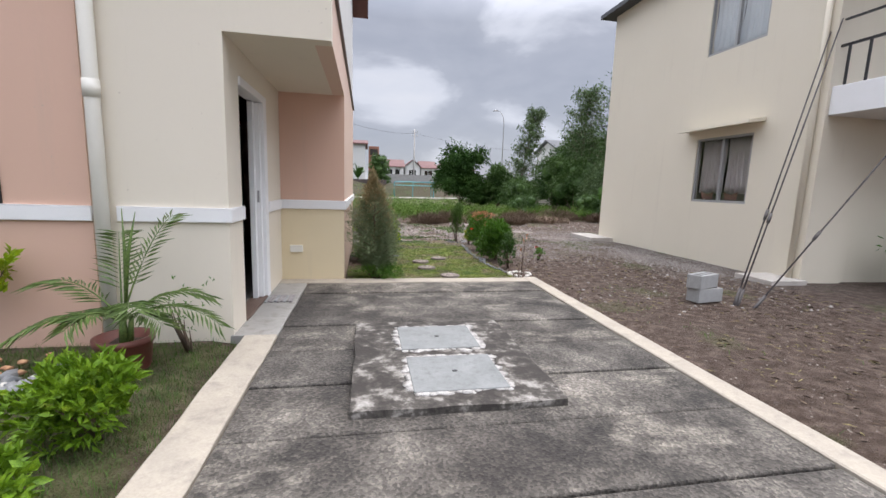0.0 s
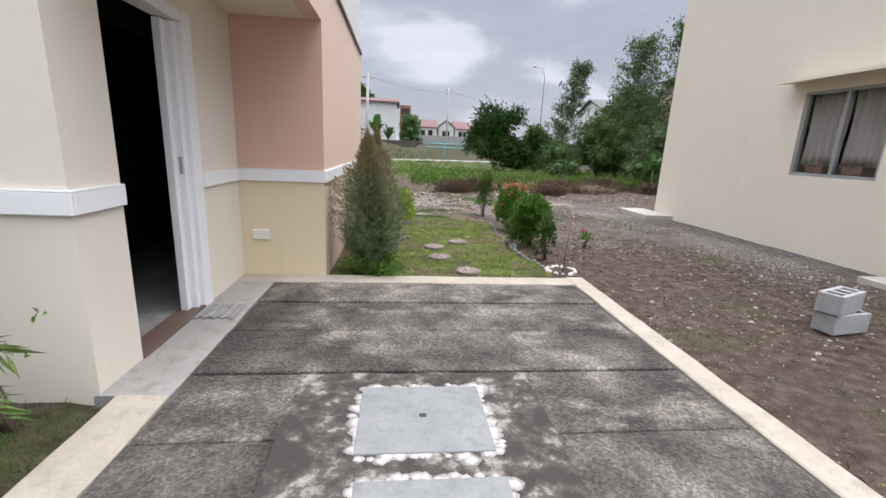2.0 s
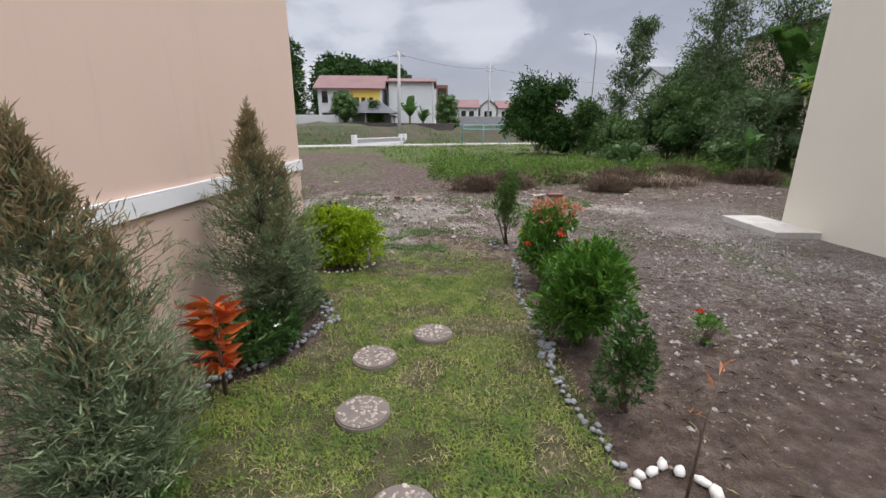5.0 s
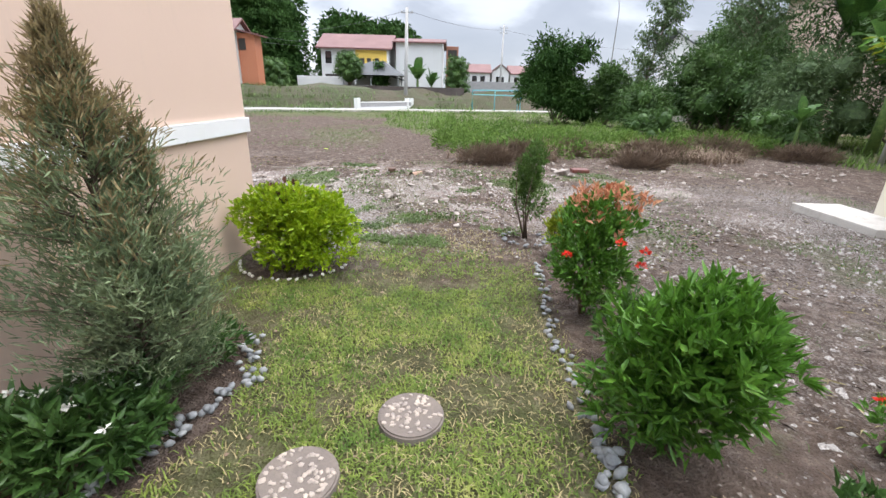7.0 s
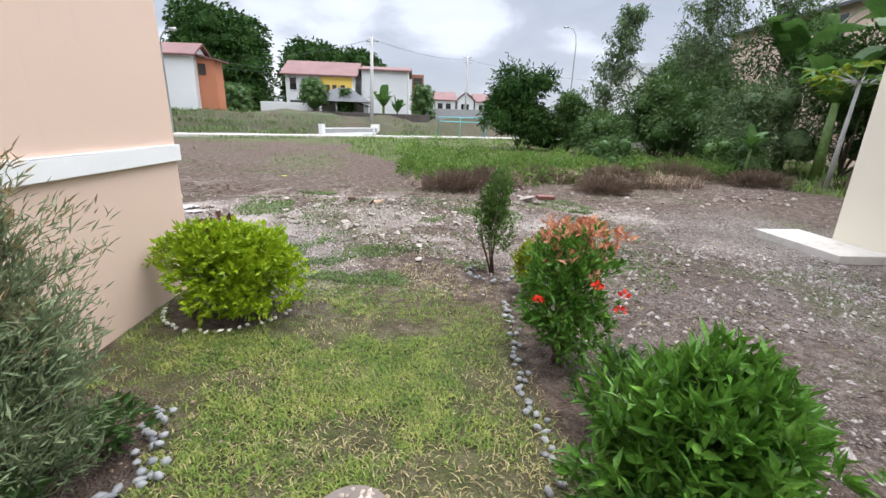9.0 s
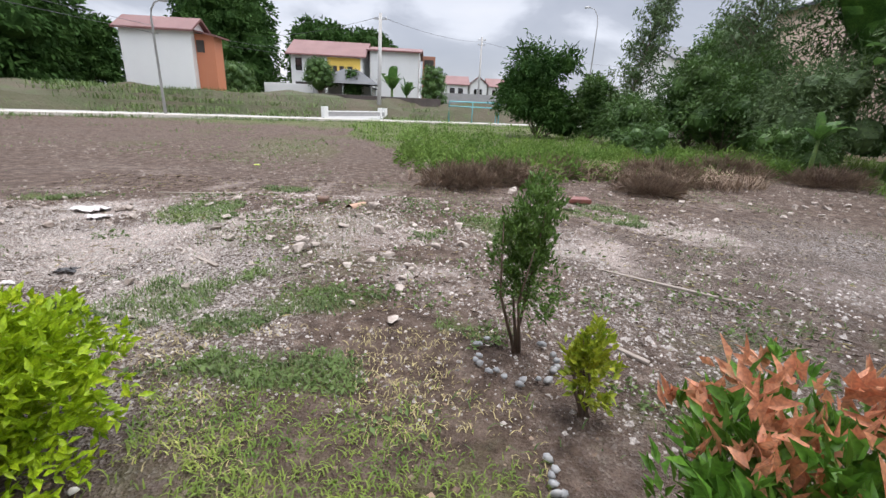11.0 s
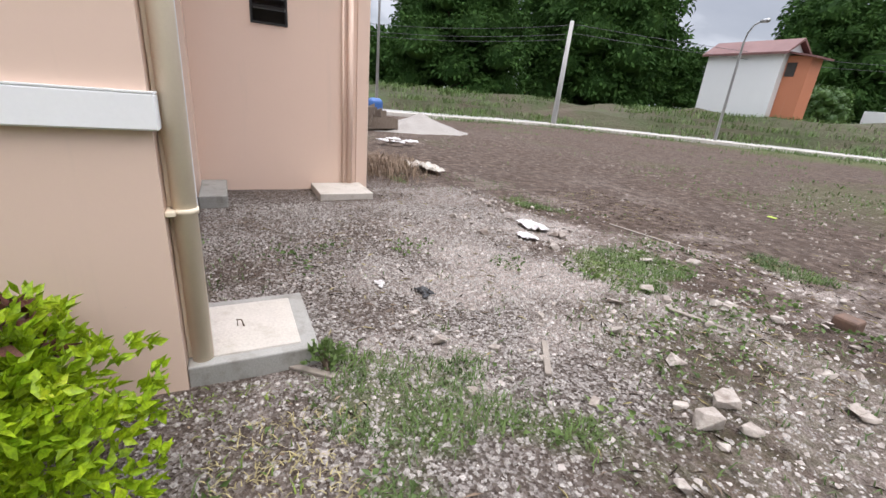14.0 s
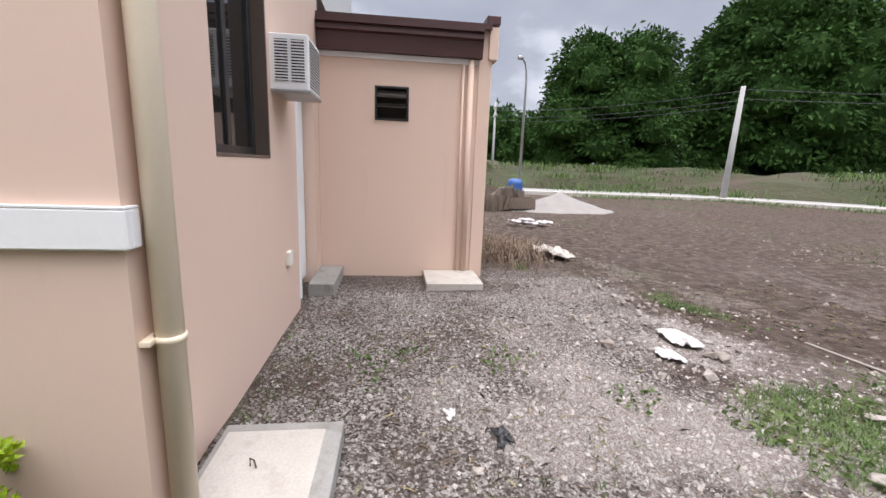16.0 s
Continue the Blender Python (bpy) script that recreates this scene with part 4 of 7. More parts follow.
def nb_window(y0, y1, z0, z1, cmat):
    t = 0.05
    boxes("window_frame", [((NX + 0.02, y0, z0), (NX + 0.09, y1, z0 + t)), ((NX + 0.02, y0, z1 - t), (NX + 0.09, y1, z1)), ((NX + 0.02, y0, z0 + t), (NX + 0.09, y0 + t, z1 - t)),
                           ((NX + 0.02, y1 - t, z0 + t), (NX + 0.09, y1, z1 - t)), ((NX + 0.015, (y0 + y1) / 2 - 0.03, z0 + t), (NX + 0.085, (y0 + y1) / 2 + 0.03, z1 - t))], M_STEEL, nb, 0.004)
    for a, b in ((y0 + t, (y0 + y1) / 2 - 0.03), ((y0 + y1) / 2 + 0.03, y1 - t)):
        g = box("pane", (NX + 0.05, a, z0 + t), (NX + 0.056, b, z1 - t), mc, nb, 0)
        g.visible_shadow = False
        curtain("curtain", NX + 0.16, a, b, z0 + 0.2 * (cmat is M_CURTAIN), z1, cmat, nb, 5, 0.0 if cmat is M_CURTAIN else 0.15)
    # flat near-black sheet stands in for the unlit room behind the curtains
    boxes("room_shade_sheet", [((NX + 0.75, y0 - 0.4, z0 - 0.4), (NX + 0.8, y1 + 0.4, z1 + 0.2))], M_DARK, nb)


nb_window(wl0, wl1, wz0, wz1, M_CURTAIN)
nb_window(ul0, ul1, uz0, uz1, M_CURTAINW)
for a in (1.3, 1.95):
    mesh_object("red_cloth", [(NX + 0.11, a, 1.40), (NX + 0.12, a + 0.3, 1.40), (NX + 0.12, a + 0.36, 1.58), (NX + 0.11, a + 0.15, 1.50), (NX + 0.11, a - 0.03, 1.58)], [(0, 1, 2, 3, 4)], rough_mat("dull_red_cloth", (0.16, 0.06, 0.05), (0.12, 0.05, 0.04)), nb)
mesh_object("window_hood", [(NX, 0.75, 2.95), (NX, 2.75, 2.95), (NX - 0.38, 2.75, 2.90), (NX - 0.38, 0.75, 2.90), (NX, 0.75, 3.03), (NX, 2.75, 3.03), (NX - 0.38, 2.75, 2.96), (NX - 0.38, 0.75, 2.96)],
            [(0, 1, 2, 3), (7, 6, 5, 4), (0, 3, 7, 4), (3, 2, 6, 7), (2, 1, 5, 6), (1, 0, 4, 5)], M_NEIGH, nb)
tubes("nb_downpipe", [([(NX - 0.05, SY + 0.06, 6.8), (NX - 0.05, SY + 0.06, 0.02)], 0.045)], M_NEIGH, nb, 12)
nr = [(NX - 0.35, -3.0, 6.85), (NX - 0.35, NY + 0.35, 6.85), (15.4, NY + 0.35, 6.85), (15.4, -3.0, 6.85)]
nr += [(x, y, z + 0.12) for x, y, z in nr] + [(11.6, 0.5, 8.2), (11.6, 3.0, 8.2)]
mesh_object("nb_roof", nr, [(0, 1, 2, 3), (0, 4, 5, 1), (1, 5, 6, 2), (2, 6, 7, 3), (3, 7, 4, 0), (4, 8, 9, 5), (6, 9, 8, 7), (5, 9, 6), (7, 8, 4)], M_DARKROOF, nb)
box("balcony_slab", (NX + 0.05, -1.75, 2.88), (14, SY - 0.101, 3.35), M_WHITE, nb, 0.01)
boxes("balcony_rail", [((NX + 0.10, -1.70, 3.98), (14, -1.66, 4.02)), ((NX + 0.10, -1.70, 4.4), (14, -1.66, 4.43)), ((NX + 0.10, -1.70, 4.75), (14, -1.66, 4.78)), ((NX + 0.10, -1.70, 3.98), (NX + 0.14, SY - 0.1, 4.02)), ((NX + 0.10, -1.70, 4.4), (NX + 0.14, SY - 0.1, 4.43)), ((NX + 0.10, -1.70, 4.75), (NX + 0.14, SY - 0.1, 4.78))]
      + [((NX + 0.10 + 0.3 * i, -1.70, 3.3), (NX + 0.13 + 0.3 * i, -1.67, 4.0)) for i in range(20)] + [((NX + 0.10, -1.7 + 0.3 * i, 3.3), (NX + 0.13, -1.67 + 0.3 * i, 4.0)) for i in range(5)], M_BLACK, nb)
nbp = group_empty("apron_slab", (7.6, 6, 0), "pale concrete apron slab at the foot of a house wall", "concrete slab", "apron slabs")
box("slab", (7.22, 5.5, -0.2), (NX - 0.001, 6.9, 0.06), M_CONCW, nbp, 0.01)
nbp2 = group_empty("apron_slab", (7.6, -0.2, 0), "pale concrete apron slab at the foot of a house wall", "concrete slab", "apron slabs")
box("slab", (NX - 0.75, -0.5, -0.2), (NX - 0.001, 0.25, 0.05), M_CONCW, nbp2, 0.01)

# ---------------------------------------------------------------- plants near the house


def sphere_dirs(n):
    return unit(RNG.normal(size=(n, 3)))


def shrub(name, at, r, h, base, mat, n, leaf, width, label, category, mats=None, red=0.0, group="", lumps=9, stems=7, whorl=6):
    """A leafy bush: stems from one foot, leaf whorls at the twig ends."""
    e = group_empty(name, at, label, category, group)
    x, y, z = at
    runs, tips = [], []
    cen = np.stack([np.clip(RNG.normal(0, 0.30 * r, lumps), -0.5 * r, 0.5 * r), np.clip(RNG.normal(0, 0.30 * r, lumps), -0.5 * r, 0.5 * r), base + (h - base) * (0.14 + 0.7 * (np.arange(lumps) + RNG.random(lumps)) / lumps)], 1)
    cen[0] = (0, 0, h * 0.72)
    for _ in range(n // whorl):
        c = cen[RNG.integers(lumps)]
        d = sphere_dirs(1)[0]
        d[2] = d[2] * 0.8 + 0.1
        rad = np.array([0.52 * r, 0.52 * r, 0.33 * (h - base)]) * (0.45 + 0.6 * RNG.random() ** 0.6)
        tips.append(c + d * rad)
    tips = np.array(tips)
    tips[:, 2] = np.clip(tips[:, 2], base * 0.7, h)
    tips = tips + np.array([x, y, z])
    for s in range(stems):
        t = tips[RNG.integers(len(tips))]
        m = np.array([x, y, z]) * 0.55 + t * 0.45 + RNG.normal(0, 0.02, 3)
        runs.append(([(x + 0.02 * s % 0.05, y, z - 0.03), tuple(m), tuple(t)], [0.012, 0.008, 0.003]))
    tubes("stem", runs, M_TWIG, e, 5)
    p = np.repeat(tips, whorl, 0) + RNG.normal(0, 0.012, (len(tips) * whorl, 3))
    out = unit(tips - np.array([x, y, z + 0.45 * h]))
    d = np.repeat(out, whorl, 0) * 0.6 + RNG.normal(0, 0.55, (len(p), 3)) + np.array([0, 0, 0.5])
    pick = None
    if mats:
        hi = np.repeat((tips[:, 2] - z) / h + RNG.normal(0, 0.16, len(tips)), whorl)
        pick = (hi > 1 - red).astype(int)
    ob = leaves("foliage", p, d, leaf, width, mat, e, mats=mats, pick=pick)
    ob["kind"] = "stuff"
    return e, tips


def conifer(at, h, r, n, label):
    """A soft feathery bush: a broad body of upswept sprays that draws in to a brownish plume, with lesser leaders beside it."""
    e = group_empty("feathery_conifer", at, label, "shrub", "conifers along the wall")
    x, y, z = at
    P, D, PK = [], [], []
    runs = [([(x, y, z - 0.05), (x + 0.02, y, z + h * 0.5), (x, y + 0.01, z + h * 0.96)], [0.02, 0.012, 0.003])]
    leaders = [(0.0, 0.0, 1.0, 1.0, 0.52), (0.26, 0.16, 0.74, 0.6, 0.14), (0.34, -0.26, 0.60, 0.6, 0.13), (-0.14, 0.32, 0.68, 0.5, 0.10), (0.46, 0.06, 0.46, 0.55, 0.11)]
    for ox, oy, fh, fr, share in leaders:
        for i in range(int(n * share)):
            u = RNG.random() ** 1.1
            th = RNG.random() * 6.283
            body = min(1.0, (1 - u) / 0.58) ** 1.15 * (0.4 + 0.6 * min(1.0, u / 0.3))
            rad = r * fr * max(0.035, body) * (0.35 + 0.65 * RNG.random() ** 0.6) * (0.86 + 0.2 * math.sin(th * 3 + 9 * u))
            zz = z + h * fh * (0.05 + 0.86 * u)
            root = np.array([x + ox * r * (0.5 + 0.5 * u), y + oy * r * (0.5 + 0.5 * u), zz - 0.1 * rad])
            tip = root + np.array([rad * math.cos(th), rad * math.sin(th), (0.06 + 0.42 * rad) * (0.6 + 0.7 * u)])
            tip[0] = max(tip[0], 0.03)
            if i % 6 == 0:
                runs.append(([tuple(root), tuple((root + tip) / 2), tuple(tip)], [0.005, 0.003, 0.0015]))
            dirn = (tip - root) / np.linalg.norm(tip - root)
            k = 24
            s = 0.25 + 0.75 * RNG.random(k) ** 0.7
            q = root + (tip - root) * s[:, None] + RNG.normal(0, 0.016, (k, 3))
            q[:, 0] = np.maximum(q[:, 0], 0.02)
            P.append(q)
            D.append(dirn * 0.8 + RNG.normal(0, 0.5, (k, 3)) + np.array([0, 0, 0.5]))
            PK.append((0.55 * s + 0.85 * u * fh + RNG.normal(0, 0.12, k) > 1.0).astype(int))
        k = int(260 * fh)
        s = RNG.random(k)
        rr = 0.075 * (1 - s) ** 1.1 + 0.004
        top = z + h * fh
        q = np.stack([x + ox * r + RNG.normal(0, 1, k) * rr, y + oy * r + RNG.normal(0, 1, k) * rr, top - 0.26 * h * fh * (1 - s)], 1)
        q[:, 0] = np.maximum(q[:, 0], 0.03)
        P.append(q)
        D.append(np.stack([RNG.normal(0, 0.4, k), RNG.normal(0, 0.4, k), np.ones(k)], 1))
        PK.append((RNG.random(k) < 0.8).astype(int))
    tubes("trunk", runs, M_TWIG, e, 4)
    ob = leaves("foliage", np.concatenate(P), np.concatenate(D), 0.054, 0.0072, M_CONIF, e, 0.1, mats=[M_CONIF, M_CONIFTIP], pick=np.concatenate(PK))
    ob["kind"] = "stuff"
    return e


conifer((0.44, 0.36, 0), 1.68, 0.62, 1150, "feathery grey-green conifer shrub with brownish tips")
conifer((0.46, 2.12, 0), 1.80, 0.64, 1250, "feathery grey-green conifer shrub with brownish tips")
shrub("ground_cover", (0.50, 0.24, 0), 0.42, 0.22, 0.02, M_GREEN, 1500, 0.05, 0.010, "low bright green ground cover under the conifer", "ground cover", lumps=14, stems=10)

shrub("lime_bush", (0.58, 3.97, 0), 0.56, 0.66, 0.0, M_LIME, 10500, 0.05, 0.024, "clipped bright lime-green bush in a stone-edged bed", "bush", whorl=7, lumps=20)
shrub("purple_leaf_plant", (0.40, 4.06, 0), 0.18, 0.68, 0.3, M_DKGREEN, 500, 0.06, 0.03, "dark green shrub with purplish young leaves", "bush", mats=[M_DKGREEN, M_PURPLE], red=0.35)
shrub("green_bush", (2.98, 1.92, 0), 0.37, 0.80, 0.05, M_GREEN, 5600, 0.076, 0.022, "glossy green bush with lance-shaped leaves", "bush", whorl=7, lumps=18)
e, tp = shrub("red_tip_bush", (2.95, 3.22, 0), 0.40, 0.88, 0.02, M_GREEN, 4600, 0.058, 0.022, "green bush with red young leaves and scarlet flowers", "bush", mats=[M_GREEN, M_RED], red=0.09, whorl=6)


def flower_heads(parent, spots, mat, n=40, r=0.035, leaf=0.022, name="flower"):
    for sx, sy, sz in spots:
        d = sphere_dirs(n)
        d[:, 2] = np.abs(d[:, 2])
        leaves(name, np.array([sx, sy, sz]) + d * r * 0.5, d, leaf, leaf * 0.7, mat, parent, 0.1)


flower_heads(e, [(2.73, 2.98, 0.52), (3.24, 3.0, 0.55), (3.22, 2.98, 0.46), (3.05, 2.95, 0.62)], M_FLOWER)
shrub("slender_tree", (2.80, 4.98, 0), 0.25, 1.02, 0.16, M_YOUNG, 4200, 0.040, 0.013, "slender young tree with small dark green leaves", "young tree", whorl=8, stems=4)
shrub("yellow_shrub", (3.03, 4.42, 0), 0.13, 0.44, 0.04, M_YELLEAF, 600, 0.05, 0.024, "small yellow-green shrub in the border", "bush", group="small border shrubs")
shrub("small_shrub", (2.98, 1.12, 0), 0.19, 0.60, 0.05, M_DKGREEN, 1100, 0.05, 0.02, "small dark green twiggy shrub in the border", "bush", group="small border shrubs")
shrub("small_shrub", (3.02, 2.55, 0), 0.2, 0.42, 0.03, M_DKGREEN, 800, 0.05, 0.02, "small dark green twiggy shrub in the border", "bush", group="small border shrubs")
e, tp = shrub("flowering_shrub", (3.95, 1.95, 0), 0.15, 0.24, 0.03, M_GREEN, 160, 0.05, 0.022, "low green shrub with red flower heads", "bush")
flower_heads(e, [(3.92, 1.98, 0.25)], M_FLOWER, 30, 0.03)
e, tp = shrub("periwinkle", (0.42, 1.72, 0), 0.40, 0.27, 0.03, M_DKGREEN, 2200, 0.075, 0.024, "low dark green flowering plant with white blooms", "flowering plant", whorl=8, lumps=14)
crest = tp[np.argsort(tp[:, 2])[-90:]]
for i in range(16):
    t = crest[RNG.integers(len(crest))]
    a = np.arange(5) * 1.257 + RNG.random()
    c = t + np.array([0, 0, 0.05])
    leaves("white_flower", np.repeat(c[None], 5, 0), np.stack([np.cos(a), np.sin(a), 0 * a + 0.15], 1), 0.036, 0.017, M_PETAL, e, 0.0, 0.1)
shrub("bed_filler", (0.62, 2.42, 0), 0.2, 0.18, 0.02, M_DKGREEN, 500, 0.06, 0.018, "low green bedding plant by the pebble edge", "flowering plant", lumps=10)


def croton(at, h):
    e = group_empty("croton", at, "croton with twisted red, orange and yellow leaves", "potted shrub")
    e["category"] = "shrub"
    x, y, z = at
    tubes("stem", [([(x, y, z), (x + 0.01, y, z + h * 0.9)], [0.012, 0.008])], M_TWIG, e, 6)
    n = 60
    u = RNG.random(n)
    a = RNG.random(n) * 6.283
    p = np.stack([x + 0 * u, y + 0 * u, z + h * (0.25 + 0.7 * u)], 1)
    leaves("foliage", p, np.stack([np.cos(a), np.sin(a), 0.35 + 0 * a], 1), 0.17, 0.05, M_CROTON, e, 0.3)["kind"] = "stuff"


shrub("chamber_weed", (0.05, 5.12, 0), 0.10, 0.10, 0.01, M_WEED, 140, 0.04, 0.02, "low broad-leaved weed at the chamber edge", "weed", lumps=8, stems=5)

croton((0.52, 1.22, 0), 0.66)

# sapling stick in the ringed hole
stk = group_empty("sapling", (3.02, 0.46, 0), "bare sapling stick with a few leaves in a stone ring", "sapling")
tubes("stem", [([(3.02, 0.46, -0.03), (3.04, 0.47, 0.35), (3.09, 0.50, 0.66)], [0.008, 0.006, 0.003]), ([(3.05, 0.47, 0.3), (3.0, 0.5, 0.45)], [0.004, 0.002])], M_TWIG, stk, 6)
leaves("foliage", np.array([[3.09, 0.5, 0.66], [3.08, 0.5, 0.62], [3.06, 0.49, 0.55], [3.0, 0.5, 0.45], [3.02, 0.5, 0.42]]), RNG.normal(size=(5, 3)) + [0, 0, 1], 0.09, 0.025, M_RED, stk)

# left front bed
# both lime bushes here wear the leaf colour with painted-in shade
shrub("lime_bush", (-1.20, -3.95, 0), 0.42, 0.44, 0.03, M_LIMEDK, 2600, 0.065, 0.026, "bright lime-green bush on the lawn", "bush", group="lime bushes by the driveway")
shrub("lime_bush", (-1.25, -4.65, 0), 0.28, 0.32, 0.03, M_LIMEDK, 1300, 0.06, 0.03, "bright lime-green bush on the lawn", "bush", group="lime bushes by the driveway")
shrub("variegated_shrub", (-2.75, -2.72, 0), 0.34, 0.86, 0.42, M_YELLEAF, 420, 0.075, 0.04, "yellow and green variegated shrub against the wall", "bush", mats=[M_YELLEAF, M_LIME], red=0.4)
shrub("twiggy_plant", (-1.20, -2.66, 0), 0.24, 0.62, 0.1, M_GREEN, 60, 0.036, 0.018, "thin twiggy plant with few small leaves", "shrub", stems=9, whorl=3)

pot = group_empty("palm_pot", (-1.50, -3.02, 0), "glazed red-brown round clay pot", "flower pot")
prof = [(0.0, 0.0), (0.15, 0.0), (0.165, 0.03), (0.185, 0.22), (0.20, 0.225), (0.20, 0.27), (0.175, 0.27), (0.165, 0.22), (0.0, 0.21)]
V, F, SD = [], [], 32
for r0, z0 in prof:
    for i in range(SD):
        V.append((-1.50 + r0 * math.cos(6.2832 * i / SD), -3.02 + r0 * math.sin(6.2832 * i / SD), z0 + 0.005))
for j in range(len(prof) - 1):
    for i in range(SD):
        F.append((j * SD + i, j * SD + (i + 1) % SD, (j + 1) * SD + (i + 1) % SD, (j + 1) * SD + i))
mesh_object("pot_body", V, F, M_TERRA, pot, True)
box("pot_soil", (-1.61, -3.13, 0.19), (-1.39, -2.91, 0.225), M_SOIL, pot, 0.03)

palm = group_empty("potted_palm", (-1.50, -3.02, 0.2), "young palm with arching feather fronds in a pot", "palm")
runs, P, D = [([(-1.5, -3.02, 0.2), (-1.5, -3.02, 0.42)], [0.035, 0.022]), ([(-1.47, -3.0, 0.2), (-1.45, -3.0, 0.40)], [0.025, 0.016])], [], []
for ang, ln, up in ((205, 0.75, 0.45), (170, 0.55, 0.95), (110, 0.55, 1.5), (60, 0.5, 1.7), (20, 0.62, 0.75), (-10, 0.75, 0.6), (-60, 0.5, 0.7), (250, 0.5, 0.5), (140, 0.45, 0.35), (330, 0.4, 0.35)):
    a = radians(ang)
    pts = []
    for i in range(9):
        u = i / 8
        out = ln * (u ** 1.1)
        zz = 0.40 + up * 0.62 * u - 0.55 * ln * u ** 2.6
        pts.append(np.array([-1.5 + out * math.cos(a), -3.02 + out * math.sin(a) * 0.8, zz]))
    runs.append(([tuple(q) for q in pts], [0.008 - 0.0008 * i for i in range(9)]))
    for i in range(3, 9):
        for sgn in (-1, 1):
            for f in (0.0, 0.33, 0.66):
                q = pts[i - 1] * (1 - f) + pts[i] * f
                tng = unit((pts[i] - pts[i - 1])[None])[0]
                sd = np.cross(tng, [0, 0, 1.0])
                sd = sd / max(np.linalg.norm(sd), 0.1)
                P.append(q)
                D.append(tng * 0.8 + sgn * sd + np.array([0, 0, -0.25 + 0.2 * RNG.random()]))
tubes("frond_stalk", runs, M_PALM, palm, 6)
leaves("foliage", np.array(P), np.array(D), 0.19, 0.017, M_PALM, palm, 0.15, 0.2)["kind"] = "stuff"
tubes("spear_leaf", [([(-1.49, -3.0, 0.4), (-1.44, -3.0, 0.9), (-1.38, -2.98, 1.22)], [0.008, 0.014, 0.002]), ([(-1.49, -3.0, 0.4), (-1.46, -3.0, 0.85), (-1.47, -2.98, 1.24)], [0.008, 0.014, 0.002])], M_PALM, palm, 6)

# ---------------------------------------------------------------- stones
STONES = [stone_mesh("pebble", s, 0.62, 1) for s in range(5)]


def broken_mesh(name, seed):
    """An angular broken lump."""
    r = random.Random(seed)
    bm = bmesh.new()
    for _ in range(16):
        bm.verts.new((r.uniform(-0.5, 0.5), r.uniform(-0.42, 0.42), r.uniform(-0.22, 0.26)))
    bmesh.ops.convex_hull(bm, input=bm.verts[:])
    bmesh.ops.delete(bm, geom=[v for v in bm.verts if not v.link_faces], context="VERTS")
    bmesh.ops.bevel(bm, geom=bm.edges[:], offset=0.02, segments=1, affect="EDGES")
    me = bpy.data.meshes.new(name)
    bm.to_mesh(me)
    bm.free()
    return me


CHUNKS = [broken_mesh("rubble_stone", 30 + s) for s in range(7)]
for me in STONES:
    me.shade_smooth()


def place_stone(name, me, mat, x, y, z, size, parent=None):
    me2 = STONE_SETS.setdefault((me.name, mat.name), None)
    if me2 is None:
        me2 = me.copy()
        me2.materials.clear()
        me2.materials.append(mat)
        STONE_SETS[(me.name, mat.name)] = me2
    ob = new(name, me2)
    ob.location = (x, y, z)
    ob.rotation_euler = (random.uniform(-0.3, 0.3), random.uniform(-0.3, 0.3), random.uniform(0, 6.28))
    ob.scale = [size * random.uniform(0.75, 1.25) for _ in range(3)]
    ob.parent = parent
    return ob


STONE_SETS = {}


def edging(name, label, line, mat, gap, size, rows=1, spread=0.03):
    e = group_empty(name, (*line[0], 0), label, "stone edging")
    tot = 0
    for (x0, y0), (x1, y1) in zip(line, line[1:]):
        d = math.hypot(x1 - x0, y1 - y0)
        for i in range(max(1, int(d / gap))):
            for r in range(rows):
                f = (i + random.random() * 0.5) / max(1, int(d / gap))
                place_stone("pebble", random.choice(STONES), mat, x0 + (x1 - x0) * f + random.gauss(0, spread), y0 + (y1 - y0) * f + random.gauss(0, spread), 0.0 + 0.02 * r, size, e)
    return e


def arc(cx, cy, r, a0, a1, n=10, ry=None):
    return [(cx + r * math.cos(radians(a0 + (a1 - a0) * i / n)), cy + (ry or r) * math.sin(radians(a0 + (a1 - a0) * i / n))) for i in range(n + 1)]


edging("pebble_edging", "grey and white river pebbles edging the conifer bed", [(0.30, 1.30), (0.50, 1.48), (0.68, 1.77), (0.82, 2.05), (0.90, 2.31), (0.84, 2.55), (0.74, 2.72)], M_STONEG, 0.045, 0.055, 2, 0.035)
edging("pebble_edging", "small pale stones edging the lime bush bed", arc(0.55, 4.08, 0.50, 190, 350), M_STONEW, 0.06, 0.045, 1, 0.01)
edging("stone_edging", "dark grey stones edging the shrub border", [(2.82, 4.15), (2.74, 3.5), (2.68, 2.95), (2.70, 2.3), (2.72, 1.95), (2.66, 1.6), (2.70, 1.2), (2.76, 0.8), (2.80, 0.62)], M_STONEG, 0.040, 0.050, 1, 0.026)
edging("stone_edging", "grey stone cluster at the green bush", [(2.70, 1.98), (2.68, 1.62)], M_STONEG, 0.05, 0.075, 2, 0.03)
edging("stone_ring", "ring of white stones round a sapling", arc(2.99, 0.46, 0.19, 0, 350, 14), M_STONEW, 0.05, 0.085, 1, 0.006)
edging("stone_ring", "grey stones round the young tree", arc(2.80, 4.90, 0.24, 130, 410, 10), M_STONEG, 0.05, 0.052, 1, 0.018)
